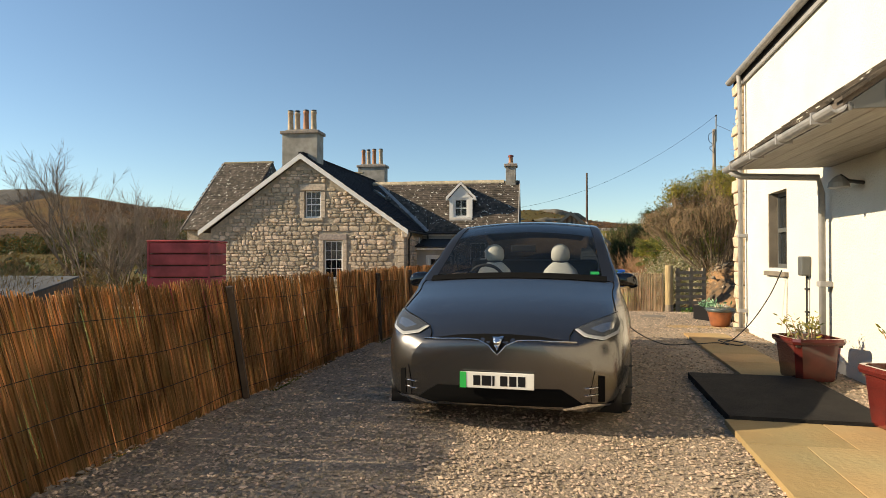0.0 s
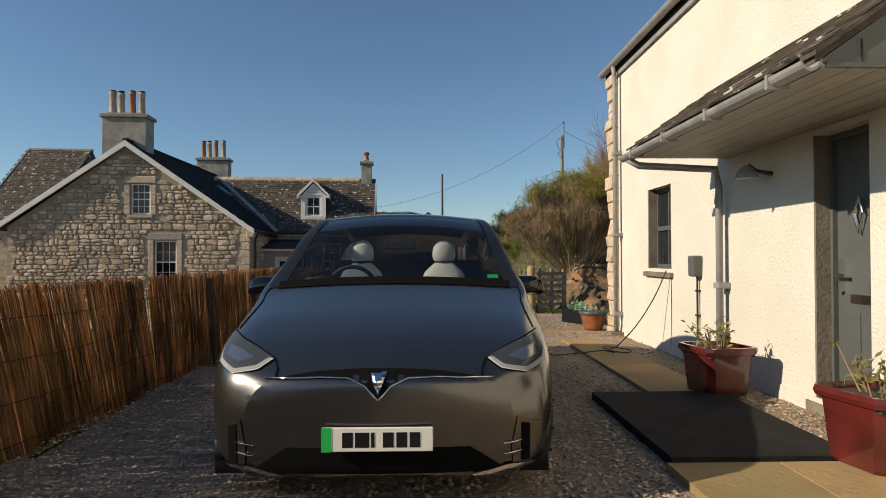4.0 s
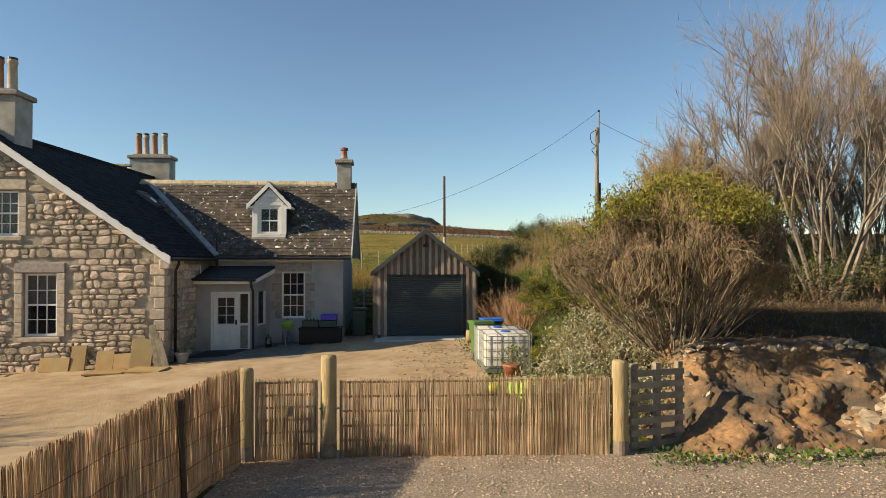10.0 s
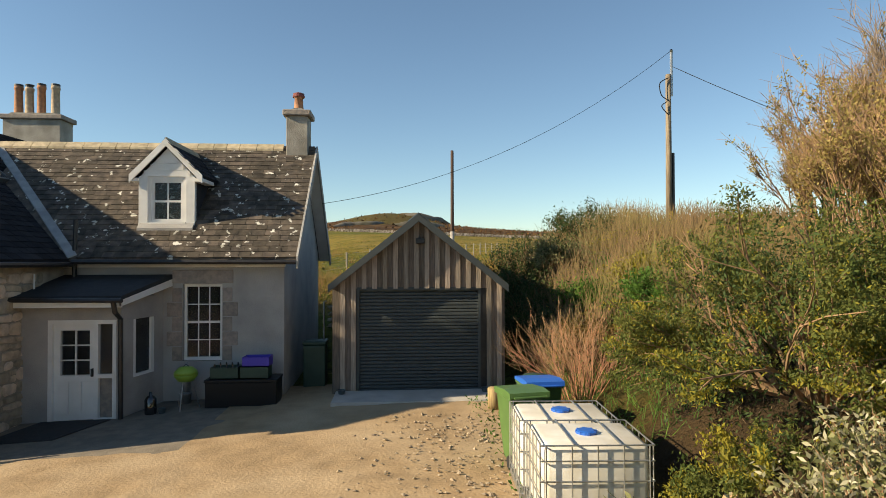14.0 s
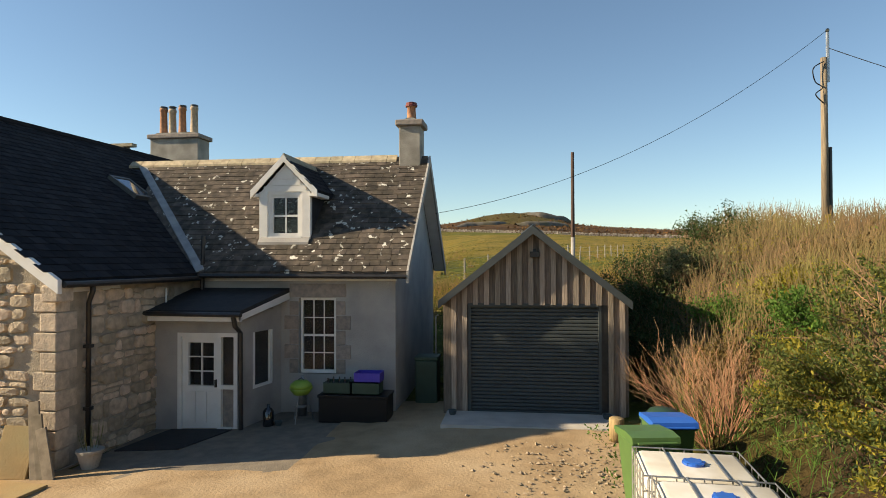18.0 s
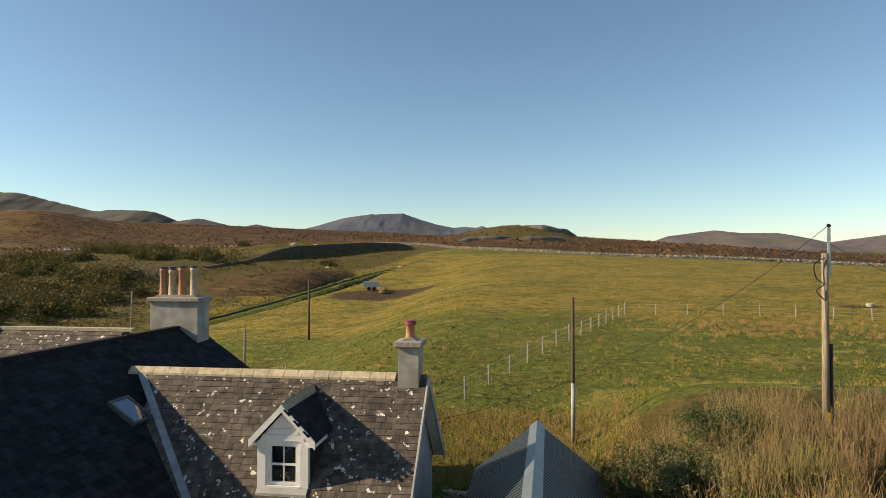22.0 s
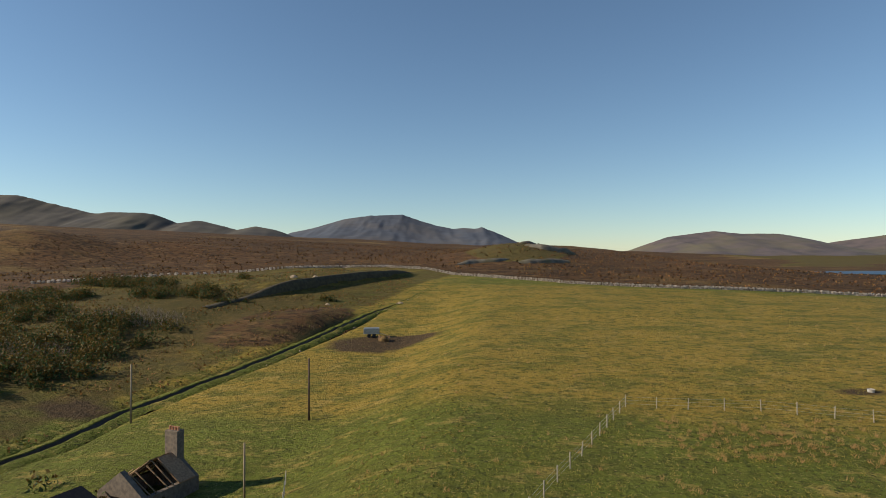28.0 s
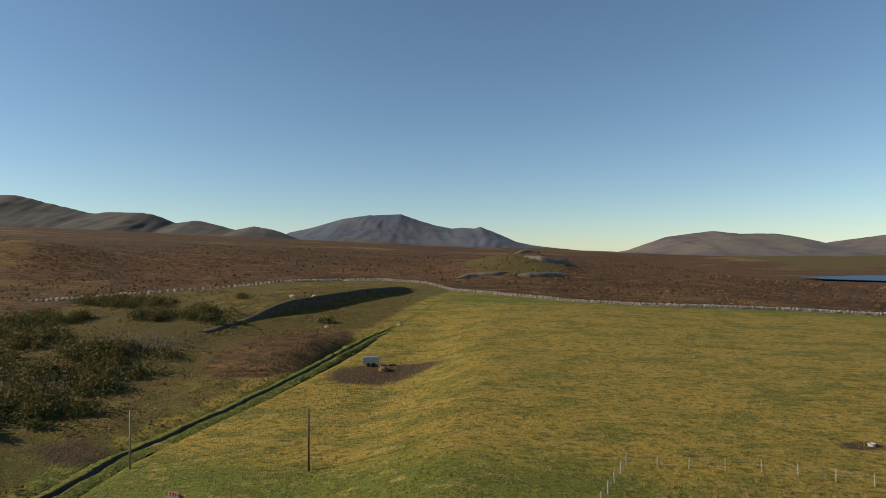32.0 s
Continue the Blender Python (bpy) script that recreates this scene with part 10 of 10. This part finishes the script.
for i in range(60):
    y = 68 + 120 * rf.random()
    sb.append((burn_x(y) + rf.gauss(0.8, 0.8), y, 0.15 + 0.3 * rf.random() ** 2))
for x, y, s in sb[:36]:
    ob = solid("field_boulder", rock_bm(s, s * 0.8, s * 0.6, rf), "rubble_rock", "grey stone beside the stream", "rock", group="stream stones")
    ob.location = (x, y, ground_z(x, y) + 0.25)
# tussocky grass in the near pasture
tw = Twigs(3)
for _ in range(9000):
    y = 46 + 60 * rf.random() ** 1.6
    x = rf.uniform(-26, 44) + 0.2 * (y - 46)
    if noise.noise((x * 0.25, y * 0.25, 6.0)) + 0.5 * noise.noise((x * 0.9, y * 0.9, 6.0)) < -0.05:
        continue
    z = ground_z(x, y)
    for k in range(6):
        d = Vector((rf.gauss(0, 0.7), rf.gauss(0, 0.7), 1)).normalized()
        p = Vector((x + rf.gauss(0, 0.13), y + rf.gauss(0, 0.13), z - 0.02))
        tw.stem([p, p + d * (0.10 + 0.14 * rf.random())], 0.022, 0.004)
MAT["tussock"] = leafy("pasture_tussock", (0.15, 0.15, 0.025), (0.26, 0.20, 0.05), 0.25, 0.9, 0.4, 0.35)
tagged(from_lists("tussock_grass", tw.v, tw.f, "tussock"), "tussocky olive grass of the pasture", "grass", kind="stuff")

# rush tufts in the pasture
tw = Twigs(3)
for _ in range(420):
    if rf.random() < 0.35:
        x, y = rf.uniform(14, 32), rf.uniform(68, 79)
    elif rf.random() < 0.5:
        x, y = rf.uniform(-12, 40), rf.uniform(47, 82)
    else:
        x, y = rf.uniform(-20, 90), rf.uniform(84, 200)
    z = ground_z(x, y)
    for k in range(14):
        d = Vector((rf.gauss(0, 0.45), rf.gauss(0, 0.45), 1)).normalized()
        p = Vector((x + rf.gauss(0, 0.12), y + rf.gauss(0, 0.12), z - 0.03))
        tw.stem([p, p + d * (0.25 + 0.25 * rf.random())], 0.016, 0.004)
tagged(from_lists("rush_tufts", tw.v, tw.f, "dry_grass"), "straw-coloured rush tufts in the pasture", "rushes", kind="stuff")

# heather clumps, dead bracken and tufts that roughen the moor and the pasture
def spread(n, x0, x1, y0, y1, ok, lift):
    out = []
    while len(out) < n:
        x, y = rf.uniform(x0, x1), y0 + (y1 - y0) * rf.random() ** 1.4
        if ok(x, y):
            out.append(Vector((x, y, ground_z(x, y) + lift)))
    return out


def on_moor(x, y):
    return y > wall_y(x) + 1.5 and noise.noise((x * 0.05, y * 0.05, 4.0)) > -0.25


def on_slope(x, y):
    return x < burn_x(y) - 3 and y < wall_y(x) - 2 and noise.noise((x * 0.09, y * 0.09, 8.0)) > -0.1


def in_field(x, y):
    return x > burn_x(y) + 3 and y < wall_y(x) - 2 and noise.noise((x * 0.06, y * 0.06, 1.0)) + 0.6 * noise.noise((x * 0.3, y * 0.3, 1.0)) > 0.12


MAT["heather"] = leafy("heather", (0.062, 0.034, 0.016), (0.11, 0.055, 0.022), 0.1, 0.9, 0.3, 0.35)
MAT["bracken"] = leafy("dead_bracken", (0.22, 0.115, 0.036), (0.14, 0.08, 0.03), 0.2, 0.9, 0.3, 0.35)
MAT["tuft_dark"] = leafy("dark_tuft", (0.075, 0.080, 0.016), (0.14, 0.115, 0.025), 0.2, 0.9, 0.3, 0.3)
tagged(leaf_mesh(None, spread(9000, -230, 260, 170, 480, on_moor, 0.0), 0.8, "heather", rf, 0.8, 0.7, "heather_clump"), "dark heather clumps over the moor", "heather", kind="stuff")
tagged(leaf_mesh(None, spread(6000, -230, 260, 170, 460, on_moor, 0.0), 0.7, "bracken", rf, 0.8, 0.7, "bracken_clump"), "rusty dead bracken over the moor", "bracken", kind="stuff")
tagged(leaf_mesh(None, spread(5000, -120, -34, 74, 225, on_slope, 0.0), 0.45, "bracken", rf, 0.7, 0.8, "slope_bracken"), "dead bracken and grass on the rough slope", "bracken", kind="stuff")
tagged(leaf_mesh(None, spread(4000, -120, -34, 74, 225, on_slope, 0.0), 0.4, "tuft_dark", rf, 0.7, 0.8, "slope_tuft"), "dark tufts on the rough slope", "grass", kind="stuff")
tagged(leaf_mesh(None, spread(24000, -55, 150, 46, 225, in_field, -0.04), 0.17, "tuft_dark", rf, 0.8, 1.0, "field_tuft"), "dark tufts scattered over the pasture", "grass", kind="stuff")

# turf bank with a shade-coloured dark face, and rock ledges on the knoll
def ledge(name, line, h, mat, label, depth=1.0):
    verts, faces = [], []
    P = along(line, 1.2)
    for i, (x, y) in enumerate(P):
        a, b = P[max(0, i - 3)], P[min(len(P) - 1, i + 3)]
        l = math.hypot(b[0] - a[0], b[1] - a[1])
        nx_, ny_ = -(b[1] - a[1]) / l, (b[0] - a[0]) / l
        hh = h * (0.45 + 0.75 * abs(noise.noise((x * 0.11, y * 0.11, 2.0))) + 0.3 * math.sin(math.pi * i / len(P)))
        hh *= min(1.0, 0.25 + 0.2 * i, 0.25 + 0.2 * (len(P) - 1 - i))
        j = 0.4 * noise.noise((x * 0.6, y * 0.6, 0)) + 0.5 * noise.noise((x * 0.2, y * 0.2, 5.0))
        top = ground_z(x + nx_ * depth * 2.2, y + ny_ * depth * 2.2)
        low = ground_z(x - nx_ * depth, y - ny_ * depth)
        top = max(top, low)
        for o, zz in ((-depth + j, low - 0.5), (-depth * 0.75 + j, low + (top + hh - low) * 0.5), (-depth * 0.2 + j, top + hh), (depth * 0.7 + j, top + hh * 0.8), (depth * 2.0, ground_z(x + nx_ * depth * 2, y + ny_ * depth * 2) - 0.4)):
            verts.append((x + nx_ * o, y + ny_ * o, zz))
    for i in range(len(P) - 1):
        for k in range(4):
            a = i * 5 + k
            faces.append((a, a + 5, a + 6, a + 1))
    return tagged(from_lists(name, verts, faces, mat, smooth=True), label, "bank", kind="structure")


# Near-black face colour: the bank's shadow side put into the material.
MAT["bank_shade"] = material("shaded_bank_face", (0.040, 0.030, 0.018), 0.95, colour2=(0.075, 0.06, 0.03), scale=1.2, bump=0.8, bump_scale=3)
MAT["crag"] = material("grey_crag", (0.15, 0.135, 0.11), 0.9, colour2=(0.085, 0.075, 0.06), scale=0.6, colour3=(0.12, 0.10, 0.035), scale3=0.15, mix3=0.8, bump=0.9, bump_scale=1.5)
ledge("turf_bank", [(-74, 156), (-72, 165), (-67.5, 178), (-63, 188), (-55.6, 203), (-45.5, 221), (-39, 238)], 0.15, "bank_shade", "steep turf bank with its face's shade put into a dark colour", 1.3)
ledge("rock_ledge", [(-1, 271), (8, 274), (20, 282)], 1.2, "crag", "dark rock ledge under the knoll", 2.0)
ledge("rock_ledge", [(-26, 268), (-18, 272), (-10, 274), (-6, 280)], 1.4, "crag", "grey rock ledge on the knoll", 1.5)
ledge("rock_ledge_upper", [(2, 318), (10, 316), (18, 318), (26, 326)], 1.8, "crag", "upper rock ledge on the knoll", 1.8)
ledge("rock_crown", [(-4, 396), (3, 400), (8, 404)], 2.2, "crag", "rocky crown of the knoll", 2.0)

# far hills in a frame turned with the view
MAT["hill"] = material("heather_hill", (0.108, 0.086, 0.088), 0.95, colour2=(0.060, 0.052, 0.058), scale=0.012, detail=10, colour3=(0.13, 0.115, 0.065), scale3=0.004, mix3=0.7, bump=1.0, bump_scale=0.02)
HY = 7.5
hc, hs_ = math.cos(radians(HY)), math.sin(radians(HY))


MAT["hill_dark"] = material("craggy_hill", (0.070, 0.062, 0.052), 0.95, colour2=(0.036, 0.034, 0.034), scale=0.012, detail=10, colour3=(0.10, 0.085, 0.05), scale3=0.004, mix3=0.6, bump=1.0, bump_scale=0.02)
# Blue-grey base colour: the haze of distance is put into it.
MAT["hill_haze"] = material("hazed_mountain", (0.060, 0.073, 0.102), 0.95, colour2=(0.042, 0.053, 0.078), scale=0.012, detail=10, colour3=(0.10, 0.088, 0.082), scale3=0.004, mix3=0.6, bump=1.0, bump_scale=0.02)


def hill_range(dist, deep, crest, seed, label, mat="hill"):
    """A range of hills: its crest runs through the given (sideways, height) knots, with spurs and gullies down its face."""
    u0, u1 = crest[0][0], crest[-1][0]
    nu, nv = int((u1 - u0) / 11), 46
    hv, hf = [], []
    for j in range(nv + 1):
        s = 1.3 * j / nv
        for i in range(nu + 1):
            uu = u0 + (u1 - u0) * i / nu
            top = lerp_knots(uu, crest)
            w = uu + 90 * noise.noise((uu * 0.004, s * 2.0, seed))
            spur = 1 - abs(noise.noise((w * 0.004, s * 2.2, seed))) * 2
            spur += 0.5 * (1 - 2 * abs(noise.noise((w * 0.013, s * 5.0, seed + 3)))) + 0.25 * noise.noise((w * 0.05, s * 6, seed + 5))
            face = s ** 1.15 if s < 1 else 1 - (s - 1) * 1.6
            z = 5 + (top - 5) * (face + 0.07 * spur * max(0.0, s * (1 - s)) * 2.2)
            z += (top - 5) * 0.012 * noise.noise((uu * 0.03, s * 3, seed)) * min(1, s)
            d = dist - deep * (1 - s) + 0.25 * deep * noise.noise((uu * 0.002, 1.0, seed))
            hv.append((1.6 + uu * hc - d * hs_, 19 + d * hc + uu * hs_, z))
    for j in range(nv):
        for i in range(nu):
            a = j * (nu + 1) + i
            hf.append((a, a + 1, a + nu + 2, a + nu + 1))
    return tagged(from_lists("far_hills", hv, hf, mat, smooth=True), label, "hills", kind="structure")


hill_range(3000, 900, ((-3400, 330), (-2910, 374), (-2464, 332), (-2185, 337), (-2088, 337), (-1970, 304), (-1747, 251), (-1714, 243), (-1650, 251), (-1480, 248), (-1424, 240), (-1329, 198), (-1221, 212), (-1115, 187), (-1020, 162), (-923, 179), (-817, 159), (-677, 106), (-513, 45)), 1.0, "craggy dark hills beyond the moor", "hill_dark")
hill_range(4000, 1200, ((-1278, 82), (-1003, 190), (-858, 220), (-658, 276), (-487, 302), (-275, 313), (-175, 276), (-59, 238), (56, 212), (141, 216), (197, 209), (242, 220), (368, 172), (483, 123), (598, 101), (881, 67), (1197, 56), (1472, 38)), 2.0, "broad mountain on the horizon, tinted blue-grey for distance haze", "hill_haze")
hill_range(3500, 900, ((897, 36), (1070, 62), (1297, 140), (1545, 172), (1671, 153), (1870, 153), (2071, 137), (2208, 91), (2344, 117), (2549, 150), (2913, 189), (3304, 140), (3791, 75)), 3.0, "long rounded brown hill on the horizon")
# loch
MAT["water"] = material("loch_water", (0.03, 0.075, 0.14), 0.45, colour2=(0.025, 0.06, 0.11), scale=0.05, bump=0.3, bump_scale=0.6, spec=0.2)
bm = bmesh.new()
n = 40
c = bm.verts.new((412, 612, 4.3))
rg_ = [bm.verts.new((412 + 150 * math.cos(6.2832 * k / n) * (1 + 0.12 * math.sin(3 * k)), 612 + 95 * math.sin(6.2832 * k / n), 4.3)) for k in range(n)]
for k in range(n):
    bm.faces.new((c, rg_[k], rg_[(k + 1) % n]))
solid("loch", bm, "water", "blue loch beyond the moor", "water", "structure")
